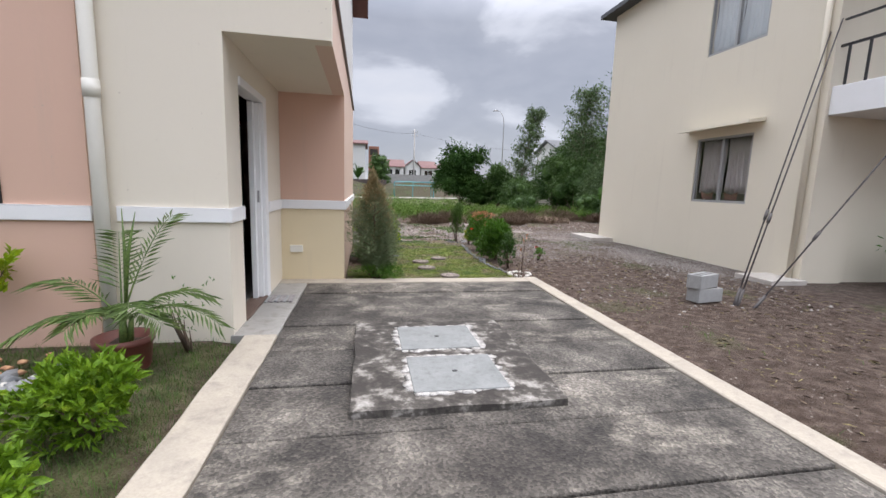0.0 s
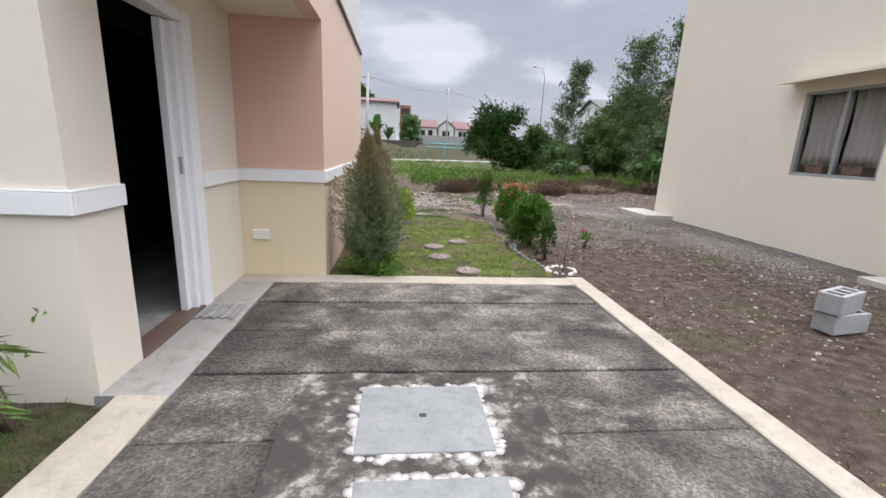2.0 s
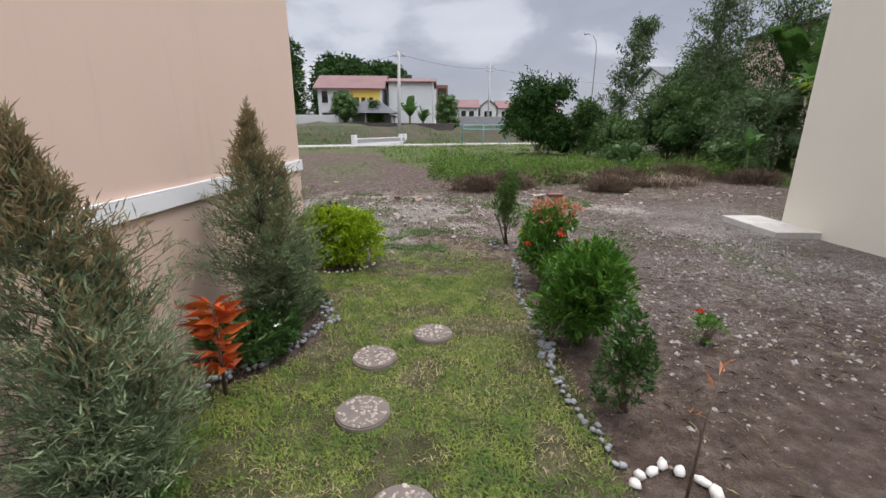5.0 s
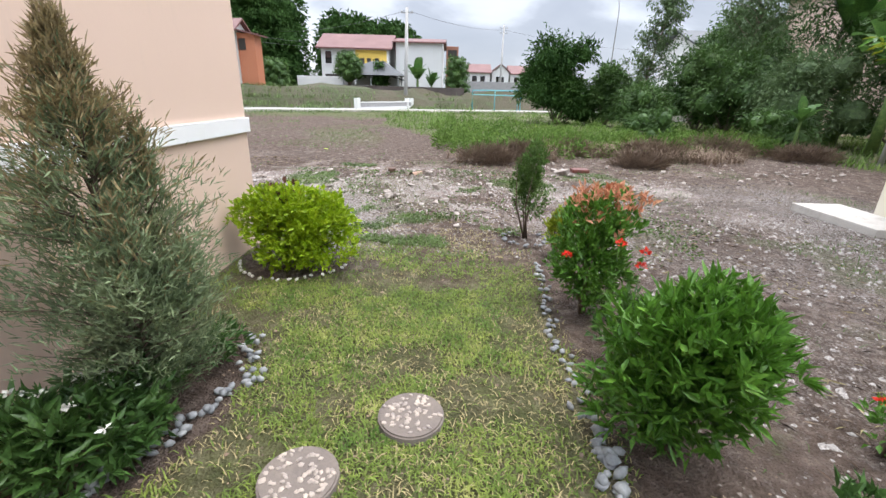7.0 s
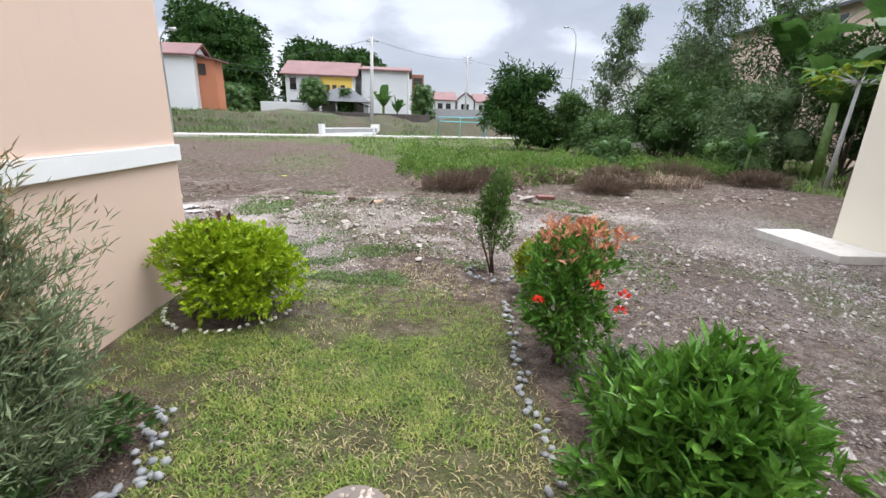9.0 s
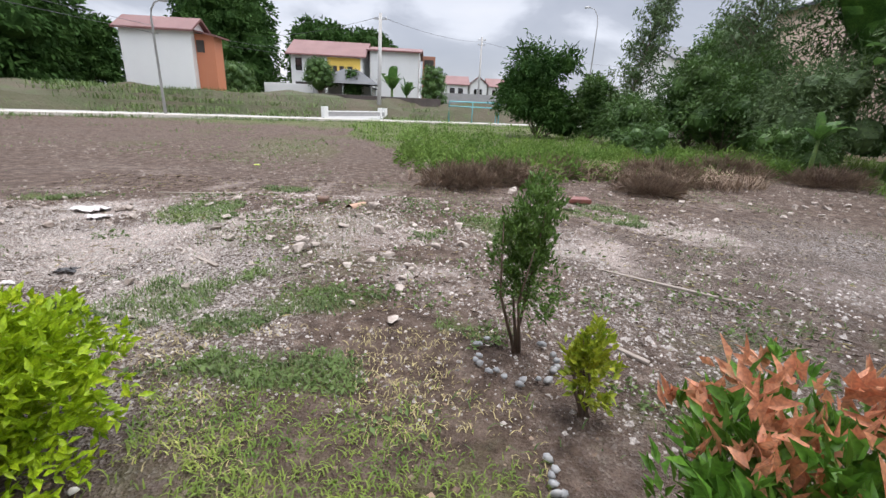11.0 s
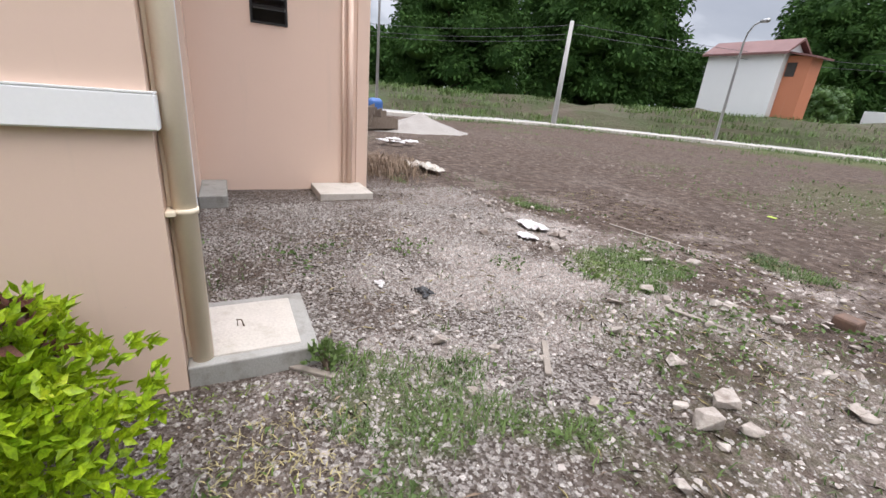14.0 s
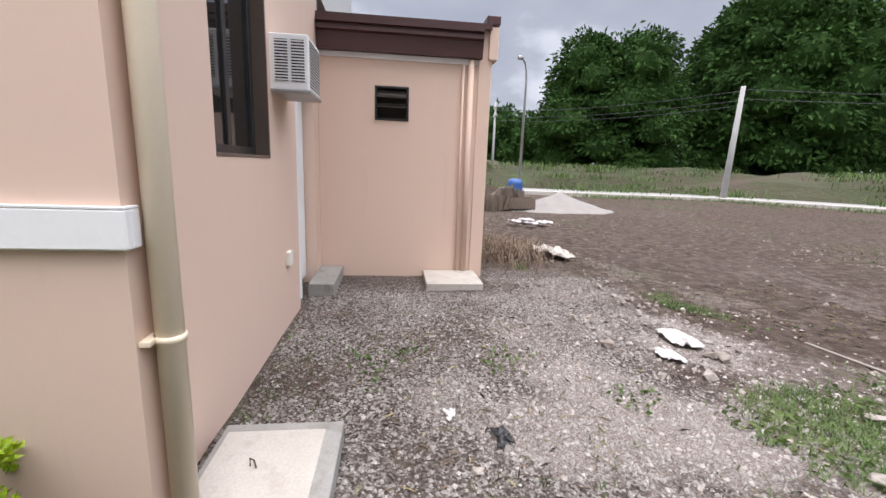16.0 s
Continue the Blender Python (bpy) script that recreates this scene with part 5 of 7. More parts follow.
for k, (mat, cx, cy, lab) in enumerate(((M_STONEW, -2.25, -3.4, "heap of white pebbles on the front bed"), (M_STONEG, -2.05, -3.25, "heap of grey cobbles on the front bed"),
                                        (rough_mat("orange_pebble", (0.48, 0.24, 0.12), (0.56, 0.34, 0.2), 0.8, 12, 60), -2.5, -3.0, "heap of orange pebbles on the front bed"))):
    e = group_empty("pebble_heap", (cx, cy, 0), lab, "pebbles")
    for i in range(26):
        place_stone("pebble", random.choice(STONES), mat, cx + random.gauss(0, 0.16), cy + random.gauss(0, 0.12), 0.02 + 0.03 * random.random(), 0.07 if k != 1 else 0.13, e)

M_STEP = rough_mat("pebble_dash_base", (0.20, 0.165, 0.14), (0.15, 0.125, 0.11), 0.95, 8, 90, None, 0.6)
M_STEPP = rough_mat("pebble_dash_stone", (0.52, 0.44, 0.36), (0.20, 0.17, 0.155), 0.7, 22, 80, None, 0.2)
for sx, sy in ((1.72, 0.36), (1.42, 1.05), (1.39, 1.68), (1.81, 2.06)):
    e = group_empty("stepping_stone", (sx, sy, 0), "round pebble-dash concrete stepping stone in the lawn", "stepping stone", "stepping stones in the lawn")
    bm = bmesh.new()
    bmesh.ops.create_cone(bm, cap_ends=True, segments=36, radius1=0.165, radius2=0.16, depth=0.05, matrix=Matrix.Translation((sx, sy, -0.008)))
    bmesh.ops.bevel(bm, geom=[ed for ed in bm.edges if ed.verts[0].co.z > 0.01 and ed.verts[1].co.z > 0.01], offset=0.008, segments=2, affect="EDGES")
    bm_object("disc", bm, M_STEP, e)
    for i in range(70):
        a, rr = random.random() * 6.28, 0.145 * math.sqrt(random.random())
        o = place_stone("inset_pebble", random.choice(STONES), M_STEPP, sx + rr * math.cos(a), sy + rr * math.sin(a), 0.018, 0.03, e)
        o.scale[2] *= 0.5

# concrete blocks on the bare ground
def hollow_block(x, y, z, rz):
    L, Wd, H = 0.46, 0.20, 0.19
    ob = group_empty("concrete_block", (0, 0, 0), "grey hollow concrete block stacked on the earth", "concrete block", "stacked concrete blocks")
    parts = [((-L / 2, -Wd / 2, 0), (L / 2, -Wd / 2 + 0.035, H)), ((-L / 2, Wd / 2 - 0.035, 0), (L / 2, Wd / 2, H))]
    parts += [((a, -Wd / 2 + 0.035, 0.002), (a + 0.035, Wd / 2 - 0.035, H - 0.002)) for a in (-L / 2, -0.09, 0.055, L / 2 - 0.035)]
    boxes("block_body", parts, M_BLOCK, ob, 0.004)
    ob.location, ob.rotation_euler = (x, y, z), (0, 0, radians(rz))
    ob["keep"] = 1
    return ob


BLK = [hollow_block(5.04, -1.42, 0.0, 10), hollow_block(5.00, -1.40, 0.193, 22)]

# guy wires of a utility pole
gw = group_empty("guy_wire_set", (5.5, -1.7, 0), "twisted steel guy wires anchored in the ground", "guy wires")
apex = Vector((10.6, 1.2, 8.6))
runs = []
for fx, fy, ox in ((5.30, -1.66, 0.0), (5.33, -1.68, -0.25), (5.42, -1.83, 1.4)):
    a = Vector((fx, fy, -0.05))
    b = apex + Vector((ox * 1.2, -abs(ox) * 1.6, -abs(ox) * 1.2))
    runs.append(([tuple(a), tuple(a.lerp(b, 0.5) - Vector((0, 0, 0.03))), tuple(b)], 0.011))
    runs.append(([tuple(a), tuple(a.lerp(b, 0.03))], 0.022))
    runs.append(([tuple(a.lerp(b, 0.14)), tuple(a.lerp(b, 0.155))], 0.024))
tubes("wire", runs, rough_mat("dark_wire", (0.07, 0.06, 0.06), (0.10, 0.09, 0.085), 0.6, 5, 60), gw, 6)

# door mat
matt = group_empty("door_mat", (-0.72, -1.1, 0.03), "small grey woven rag mat on the concrete", "door mat")
M_MAT = rough_mat("rag_mat", (0.20, 0.185, 0.19), (0.33, 0.31, 0.30), 0.95, 25, 120, None, 0.6)
for i in range(9):
    box("woven_strip", (-0.88 + 0.036 * i, -1.30 + 0.02 * (i % 2), 0.035), (-0.846 + 0.036 * i, -1.0 + 0.015 * (i % 3), 0.052 + 0.004 * (i % 2)), M_MAT if i % 3 else M_STONEG, matt, 0.006)

# ---------------------------------------------------------------- grass and gravel


def scatter(n, x0, x1, y0, y1, fn):
    x, y = RNG.uniform(x0, x1, n), RNG.uniform(y0, y1, n)
    k = RNG.random(n) < fn(x, y)
    return x[k], y[k]


def clear(x, y):
    """False on the concrete, the house and the planted beds."""
    d = (x > -0.85) & (x < 3.12) & (y < 0.03)
    h = (x < 0.02) & (y > -2.43) & (y < 4.5)
    w = (x < -3.2) & (y < 6.5) & (y > 4.4) | (x < 0.02) & (x > -0.66) & (y > 4.4) & (y < 5.12)
    nbh = (x > 7.2) & (y < 6.9)
    return ~(d | h | w | nbh)


def beds(x, y):
    a = ((x - 0.30) / 0.58) ** 2 + ((y - 2.1) / 0.75) ** 2 < 1
    b = ((x - 0.55) / 0.48) ** 2 + ((y - 4.1) / 0.5) ** 2 < 1
    c = ((x - 2.80) / 0.30) ** 2 + ((y - 4.88) / 0.3) ** 2 < 1
    return ~(a | b | c)


x, y = scatter(112000, 0.0, 2.8, 0.03, 5.6, lambda x, y: lawn_mask(x, y)[0] * np.clip(5.0 * (fbm(x, y, 0.36, 3) - 0.36), 0.05, 1) * np.clip(1.35 - np.clip(x - 1.7, 0, 1) * np.clip(y * 0.6, 0, 1) * 1.1, 0.3, 1) * clear(x, y) * beds(x, y))
tagged(blades("lawn_grass", x, y, ground_z(x, y) - 0.004, 0.016 + 0.028 * fbm(x, y, 0.3, 5), 0.0075, M_GRASS, 1.5), "patchy coarse green and yellowish lawn grass", "grass", kind="stuff")
x, y = scatter(16000, 0.3, 2.8, 0.03, 5.2, lambda x, y: np.clip((fbm(x, y, 0.5, 1) - 0.42) * 5, 0, 1) * clear(x, y) * beds(x, y))
tagged(blades("dry_lawn_grass", x, y, ground_z(x, y), 0.022, 0.006, M_HAY, 2.0), "straw-coloured dead blades in the lawn", "dry grass", kind="stuff")
x, y = scatter(19000, -3.6, -0.82, -6.5, -2.42, lambda x, y: clear(x, y) * 1.0)
tagged(blades("front_lawn_grass", x, y, ground_z(x, y), 0.05, 0.004, M_TURF, 0.7), "fine dark green turf by the driveway", "grass", kind="stuff")
x, y = scatter(110000, -5, 9, -6, 13, lambda x, y: grass_mask(x, y) * np.where(y < 4, 0.25, 0.8) * clear(x, y) * (fbm(x, y, 0.3, 2) > 0.40))
tagged(blades("weed_grass", x, y, ground_z(x, y), 0.045, 0.008, M_WEED, 1.3), "low weeds and grass tufts on bare earth", "weeds", kind="stuff")
x, y = scatter(140000, -3, 5.5, 4.2, 10, lambda x, y: blots(x, y, WEED_SPOTS, 2.0) ** 1.5 * np.clip((fbm(x, y, 0.28, 1) - 0.43) * 6, 0.02, 1) * clear(x, y))
tagged(blades("patch_grass", x, y, ground_z(x, y), 0.05, 0.007, M_WEED, 1.2), "dense tufts of low green weeds among the rubble", "weeds", kind="stuff")
# broad-leaved creeping weeds
x, y = scatter(30000, -2, 5, 4.2, 9.5, lambda x, y: np.clip(blots(x, y, WEED_SPOTS, 2.2) * np.clip((fbm(x, y, 0.35, 5) - 0.45) * 6, 0, 1) + 0.5 * np.clip((fbm(x, y, 0.6, 5) - 0.6) * 9, 0, 1), 0, 1) * clear(x, y))
th = RNG.random(len(x)) * 6.283
tagged(leaves("creeping_weed", np.stack([x, y, ground_z(x, y) + 0.015], 1), np.stack([np.cos(th), np.sin(th), 0.5 + 0 * th], 1), 0.038, 0.024, M_WEED), "flat broad-leaved green weeds on the rubble", "weeds", kind="stuff")
# open field tufts
x, y = scatter(70000, -18, 14, 9.5, 40, lambda x, y: grass_mask(x, y) * 0.5 * (fbm(x, y, 1.2, 2) > 0.5))
tagged(blades("field_tufts", x, y, ground_z(x, y), 0.03 + 0.005 * np.clip(y - 9, 0, 20), 0.025, M_WEED, 1.2), "scattered grass tufts over the brown field", "grass", kind="stuff")
# tall wild grass
x, y = scatter(100000, -3, 24, 10, 44, lambda x, y: wild_mask(x, y) * np.clip(14 / np.maximum(y, 10), 0.25, 1) * np.clip(fbm(x, y, 0.9, 0) * 3.2 - 1.1, 0.04, 1))
tagged(blades("tall_grass", x, y, ground_z(x, y) - 0.02, 0.07 + 1.25 * np.clip(fbm(x, y, 1.1, 4) - 0.44, 0, 1), 0.026, M_LUSH, 1.1), "tall rank green grass at the edge of the lot", "grass", kind="stuff")
# leafy weeds in clumps among the grass
P, D = [], []
for i in range(330):
    cx = RNG.uniform(1.5, 14)
    cy = 11.2 + 0.35 * abs(cx - 4) + RNG.exponential(4.0)
    cr, ch = RNG.uniform(0.2, 0.5), RNG.uniform(0.2, 0.55)
    if cy > 32:
        continue
    d = sphere_dirs(70)
    d[:, 2] = np.abs(d[:, 2])
    P.append(np.array([cx, cy, 0.0]) + d * np.array([cr, cr, ch]) * (0.6 + 0.4 * RNG.random((70, 1))))
    D.append(d + RNG.normal(0, 0.5, (70, 3)))
tagged(leaves("leafy_weeds", np.concatenate(P), np.concatenate(D), 0.12, 0.05, M_LUSH), "lush leafy green weeds in clumps", "weeds", kind="stuff")


def brush_heap(x, y, r, h):
    """A low tangle of dead stalks."""
    n = int(1500 * r)
    d = sphere_dirs(n)
    d[:, 2] = np.abs(d[:, 2])
    q = np.array([x, y, -0.02]) + d * np.array([r, r * 0.7, h]) * RNG.random((n, 1)) ** 0.5
    ob = leaves("brush_heap", q, d * 0.5 + RNG.normal(0, 0.6, (n, 3)) + [0, 0, 0.4], 0.30, 0.010, M_STRAW)
    return tagged(ob, "heap of dry purplish-brown dead weeds", "dry brush", "dry brush heaps", "stuff")


for bxy in ((2.8, 10.5, 0.7, 0.30), (3.7, 11.1, 0.75, 0.34), (5.2, 12.4, 0.9, 0.28), (7.4, 12.2, 1.1, 0.36), (9.8, 13.6, 1.2, 0.4), (6.4, 10.6, 0.6, 0.18), (11.9, 12.8, 1.0, 0.3)):
    brush_heap(*bxy)
# dead brush along the edge
x, y = scatter(70000, 1.8, 16, 9.4, 13.6, lambda x, y: np.exp(-((y - 11.1 - (fbm(x, y, 2.2, 1) - 0.5) * 5.0 - 0.12 * np.abs(x - 3)) / 0.55) ** 2) * np.clip((fbm(x, y, 1.5, 3) - 0.50) * 9, 0, 1))
tagged(blades("dry_brush", x, y, ground_z(x, y), 0.22 + 0.8 * np.clip(fbm(x, y, 1.5, 3) - 0.5, 0, 1) + 0.1 * RNG.random(len(x)), 0.012, M_STRAW, 1.4), "dry purplish-brown dead brush", "dry grass", kind="stuff")
x, y = RNG.normal(-5.6, 0.5, 2500), RNG.normal(7.1, 0.35, 2500)
tagged(blades("dry_heap", x, y, ground_z(x, y), 0.22, 0.01, M_STRAW, 1.0), "heap of cut dry brown weeds", "dry grass", kind="stuff")


def chips(name, n, x0, x1, y0, y1, fn, lo, hi, mat, label):
    x, y = scatter(n, x0, x1, y0, y1, fn)
    m = len(x)
    base = np.array([[1, 0, -0.35], [0, 1, -0.35], [-1, 0, -0.35], [0, -1, -0.35], [0, 0, 0.7]], float)
    tri0 = np.array([[0, 1, 4], [1, 2, 4], [2, 3, 4], [3, 0, 4]])
    s = lo + (hi - lo) * RNG.random(m) ** 3
    a = RNG.random(m) * 6.283
    v = base[None] * (0.55 + 0.9 * RNG.random((m, 5, 3))) * s[:, None, None]
    ca, sa = np.cos(a)[:, None], np.sin(a)[:, None]
    vx, vy = v[..., 0] * ca - v[..., 1] * sa, v[..., 0] * sa + v[..., 1] * ca
    V = np.stack([vx + x[:, None], vy + y[:, None], v[..., 2] * 0.8 + (ground_z(x, y) + s * 0.25)[:, None]], -1).reshape(-1, 3)
    Fc = (np.arange(m)[:, None, None] * 5 + tri0[None]).reshape(-1, 3)
    return tagged(tri_mesh(name, V, Fc, mat), label, "gravel", kind="stuff")


ok = lambda x, y: clear(x, y) * 1.0
chips("gravel", 68000, -3.9, 4, 4.3, 8.2, lambda x, y: np.clip(0.10 + 0.75 * gravel_mask(x, y) + 0.5 * lime_mask(x, y), 0, 1) * clear(x, y), 0.005, 0.017, M_GRAVEL, "loose grey and white crushed gravel")
chips("wall_gravel", 10000, 3.2, 8, -2, 6, lambda x, y: np.clip(0.10 + gravel_mask(x, y), 0, 1) * clear(x, y), 0.008, 0.03, M_GRAVEL, "loose grey gravel by the house wall")
chips("earth_chips", 14000, 3.12, 9, -7, 4, lambda x, y: 0.4 * clear(x, y), 0.004, 0.014, M_EARTHCHIP, "small pale stone chips in dark earth")
chips("field_chips", 22000, -14, 12, 7, 18, lambda x, y: np.clip(fbm(x, y, 2.0, 1) * 2 - 0.6, 0.1, 1) * clear(x, y) * np.clip((19 - y) / 9, 0, 1), 0.006, 0.034, M_EARTHCHIP, "pale stone chips over the field")
chips("lime_chips", 16000, -2.5, 6.5, 4.8, 9.2, lambda x, y: np.clip(0.12 + lime_mask(x, y), 0, 1) * clear(x, y), 0.005, 0.020, M_LIMECHIP, "white chips of lime and plaster")
chips("lawn_litter", 1200, 0.1, 3.4, 0.1, 5, ok, 0.005, 0.016, M_STRAW, "dry litter and crumbs in the grass")

x, y = scatter(16000, -3.5, 8, -5, 10.5, lambda x, y: clear(x, y) * np.clip((fbm(x, y, 0.9, 2) - 0.40) * 5, 0.1, 1) * ((x > 3.1) | (y > 4.8)))
th = RNG.random(len(x)) * 6.283
tagged(leaves("twig_litter", np.stack([x, y, ground_z(x, y) + 0.008], 1), np.stack([np.cos(th), np.sin(th), 0.15 * RNG.random(len(x))], 1), 0.075, 0.009, M_STRAW, mats=[M_STRAW, M_HAY, M_BARKBIT], pick=RNG.integers(0, 3, len(x))), "scattered dry stalks and leaf litter", "litter", kind="stuff")
# rubble picked out one by one
e = group_empty("rubble_heap", (1.4, 7.6, 0), "pale broken concrete and stone rubble on the earth", "rubble")
spots = [(1.74, 7.27, 0.16), (1.58, 8.06, 0.20), (0.97, 6.84, 0.15), (1.55, 6.28, 0.11), (1.15, 6.75, 0.11), (1.9, 6.6, 0.12), (2.35, 6.9, 0.12), (2.6, 7.5, 0.14), (0.65, 6.9, 0.10), (2.05, 6.05, 0.10)]
spots += [(4.18, 9.02, 0.3), (4.3, 8.8, 0.16), (1.03, 6.62, 0.16), (0.11, 7.55, 0.12), (2.12, 6.32, 0.12), (1.75, 6.42, 0.12)]
for i in range(170):
    spots.append((random.gauss(1.3, 1.5), random.gauss(7.4, 0.9), 0.03 + 0.09 * random.random() ** 2.2))
for i in range(40):
    spots.append((random.gauss(-1.9, 0.7), random.gauss(7.8, 0.4), random.uniform(0.03, 0.13)))
for i in range(50):
    spots.append((random.uniform(3.5, 12), random.gauss(10.0, 0.7), random.uniform(0.04, 0.16)))
for rx, ry, s in spots:
    place_stone("rubble_stone", random.choice(CHUNKS), M_RUBBLE, rx, ry, float(ground_z(np.array(rx), np.array(ry))) + s * 0.15, s, e)

# ---------------------------------------------------------------- litter near the rubble
def crumpled(name, at, size, mat, label, cat):
    bm = bmesh.new()
    bmesh.ops.create_grid(bm, x_segments=8, y_segments=8, size=0.5)
    for v in bm.verts:
        k = size * (0.75 + 0.6 * noise.noise(v.co * 2.2 + Vector(at)))
        v.co = Vector((at[0] + v.co.x * k, at[1] + v.co.y * k * 0.7, at[2] + 0.015 + 0.16 * size * abs(noise.noise(v.co * 5 + Vector(at)))))
    ob = bm_object(name, bm, mat)
    ob.modifiers.new("thick", "SOLIDIFY").thickness = 0.006
    return tagged(ob, label, cat)


M_SACK = rough_mat("white_sack", (0.66, 0.64, 0.63), (0.58, 0.55, 0.55), 0.7, 8, 60, (0.36, 0.32, 0.29))
crumpled("plastic_sack", (-1.75, 7.75, 0), 0.42, M_SACK, "torn white plastic sack on the earth", "litter")
crumpled("plastic_sack", (-1.45, 7.45, 0), 0.26, M_SACK, "torn white plastic sack on the earth", "litter")
crumpled("board", (-5.2, 7.95, 0.02), 0.9, M_CONCW, "flat pale board lying on the field", "board")
crumpled("black_rag", (-0.56, 5.92, -0.01), 0.16, M_BLACK, "crumpled black rag on the gravel", "litter")
crumpled("white_scrap", (-0.79, 5.67, -0.02), 0.11, M_SACK, "flat white scrap on the gravel", "litter")
crumpled("lime_bag", (-1.4, 11.9, 0), 0.14, leaf_mat("lime_plastic", (0.5, 0.62, 0.1), (0.6, 0.7, 0.15)), "small lime-green plastic bag on the field", "litter")
bx = tagged(box("rusty_can", (0.78, 8.26, -0.02), (0.92, 8.40, 0.16), rough_mat("rusty_tin", (0.10, 0.065, 0.05), (0.16, 0.09, 0.06), 0.8, 14, 60), None, 0.02), "rusty square can standing in the rubble", "can")
bm = bmesh.new()
for r0, flip in ((0.06, False), (0.048, True)):
    c = bmesh.ops.create_cone(bm, cap_ends=False, segments=18, radius1=r0, radius2=r0, depth=0.34)
    if flip:
        bmesh.ops.reverse_faces(bm, faces=list({f for v in c["verts"] for f in v.link_faces}))
pp = bm_object("pipe_offcut", bm, rough_mat("clay_pipe", (0.36, 0.22, 0.15), (0.42, 0.28, 0.2), 0.8, 9, 60), None, True)
pp.matrix_world = pose(1.32, 8.16, 0.07, 86, 0, -25)
tagged(pp, "short brown clay pipe offcut in the rubble", "pipe")
wood = rough_mat("grey_wood", (0.22, 0.185, 0.155), (0.30, 0.26, 0.22), 0.9, 8, 90, None, 0.4)
for sx, sy, ln, az in ((0.35, 6.25, 0.32, -35), (0.05, 5.05, 0.25, 50), (3.5, 5.0, 0.3, -50), (-1.2, 8.9, 0.9, 10), (4.3, 6.1, 1.1, -35), (0.4, 7.5, 0.4, 20)):
    o = box("wood_scrap", (-ln / 2, -0.018, 0.0), (ln / 2, 0.018, 0.018), wood, None, 0.004)
    o.matrix_world = pose(sx, sy, float(ground_z(np.array(sx), np.array(sy))), 0, 0, az)
    tagged(o, "short weathered strip of wood on the ground", "wood scrap", "wood scraps")
tile = tagged(box("terracotta_shard", (4.5, 9.35, 0.0), (4.85, 9.6, 0.07), M_TERRA, None, 0.01), "broken terracotta shard in the rubble", "shard")

for i, (sx, sy) in enumerate(((-8.6, 8.7), (-8.9, 9.1), (-9.4, 8.8), (-9.0, 8.4))):
    crumpled("plastic_sack", (sx, sy, 0.05), 0.5, M_SACK, "torn white plastic sack on the earth", "litter")
dr = tagged(box("blue_drum", (-16.5, 10.1, -0.02), (-15.9, 10.7, 0.95), rough_mat("blue_plastic", (0.03, 0.10, 0.30), (0.04, 0.13, 0.36), 0.5, 3, 30), None, 0.2, 4), "blue plastic drum by the roadside", "drum")
jk = group_empty("scrap_heap", (-13.5, 9.2, 0), "heap of brown scrap boards and rubble", "scrap heap")
for i in range(26):
    a, b = random.uniform(-14.6, -12.4), random.uniform(8.7, 9.6)
    o = box("scrap_board", (-0.7, -0.07, 0), (0.7, 0.07, 0.04), M_BARK, jk, 0.005)
    for v in o.data.vertices:
        v.co = pose(a, b, 0.05 + 0.5 * random.random() * (1 - abs(a + 13.5) / 1.4), random.uniform(-20, 20), random.uniform(-25, 25), 37 * i) @ v.co

# ---------------------------------------------------------------- road, bank and far ground
KERB = [(-25, -30), (-23.2, -6), (-22.0, 12.5), (-20.4, 23.3), (-14.2, 29.4), (-5.6, 34.9), (6, 41), (30, 50)]


def offset_line(line, d):
    out = []
    for i, p in enumerate(line):
        a, b = line[max(0, i - 1)], line[min(len(line) - 1, i + 1)]
        t = Vector((b[0] - a[0], b[1] - a[1])).normalized()
        out.append((p[0] - t.y * d, p[1] + t.x * d))
    return out


def resample(line, step):
    out = []
    for a, b in zip(line, line[1:]):
        n = max(1, int(math.hypot(b[0] - a[0], b[1] - a[1]) / step))
        out += [(a[0] + (b[0] - a[0]) * i / n, a[1] + (b[1] - a[1]) * i / n) for i in range(n)]
    return out + [line[-1]]


def sweep(name, line, prof, mat, rough=0.0):
    """Sweep a profile of (offset, height) along a line on the ground."""
    V, F, k = [], [], len(prof)
    lines = [offset_line(line, d) for d, _ in prof]
    for i in range(len(line)):
        for j, (d, z) in enumerate(prof):
            q = Vector((*lines[j][i], z))
            q.z += rough * z * noise.noise(q * 0.35) + rough * 0.12 * z * noise.noise(q * 1.7)
            V.append(q)
    for i in range(len(line) - 1):
        for j in range(k - 1):
            F.append((i * k + j, i * k + j + 1, (i + 1) * k + j + 1, (i + 1) * k + j))
    return mesh_object(name, V, F, mat)


KL = resample(KERB, 1.2)
o = sweep("road_kerb", KL, [(-0.02, -0.2), (0.0, 0.14), (0.04, 0.17), (0.30, 0.17), (0.32, -0.2)], M_CONCW)
tagged(o, "low whitewashed concrete kerb along the road", "kerb", kind="structure")
o = sweep("road", KL, [(0.33, 0.05), (5.8, 0.05), (5.85, -0.2)], M_ASPH)
tagged(o, "pale concrete road beyond the field", "road", kind="structure")
M_BANK = rough_mat("bank_earth", (0.045, 0.055, 0.02), (0.085, 0.065, 0.045), 0.97, 0.25, 5, (0.05, 0.085, 0.022), 1.0, 0.1)
o = sweep("bank", KL, [(5.9, -0.1), (6.4, 0.25), (7.4, 0.9), (8.6, 1.45), (10.5, 1.75), (16, 1.6), (40, 1.6), (90, 1.6)], M_BANK, 0.45)
tagged(o, "overgrown earth bank behind the road", "bank", kind="structure")
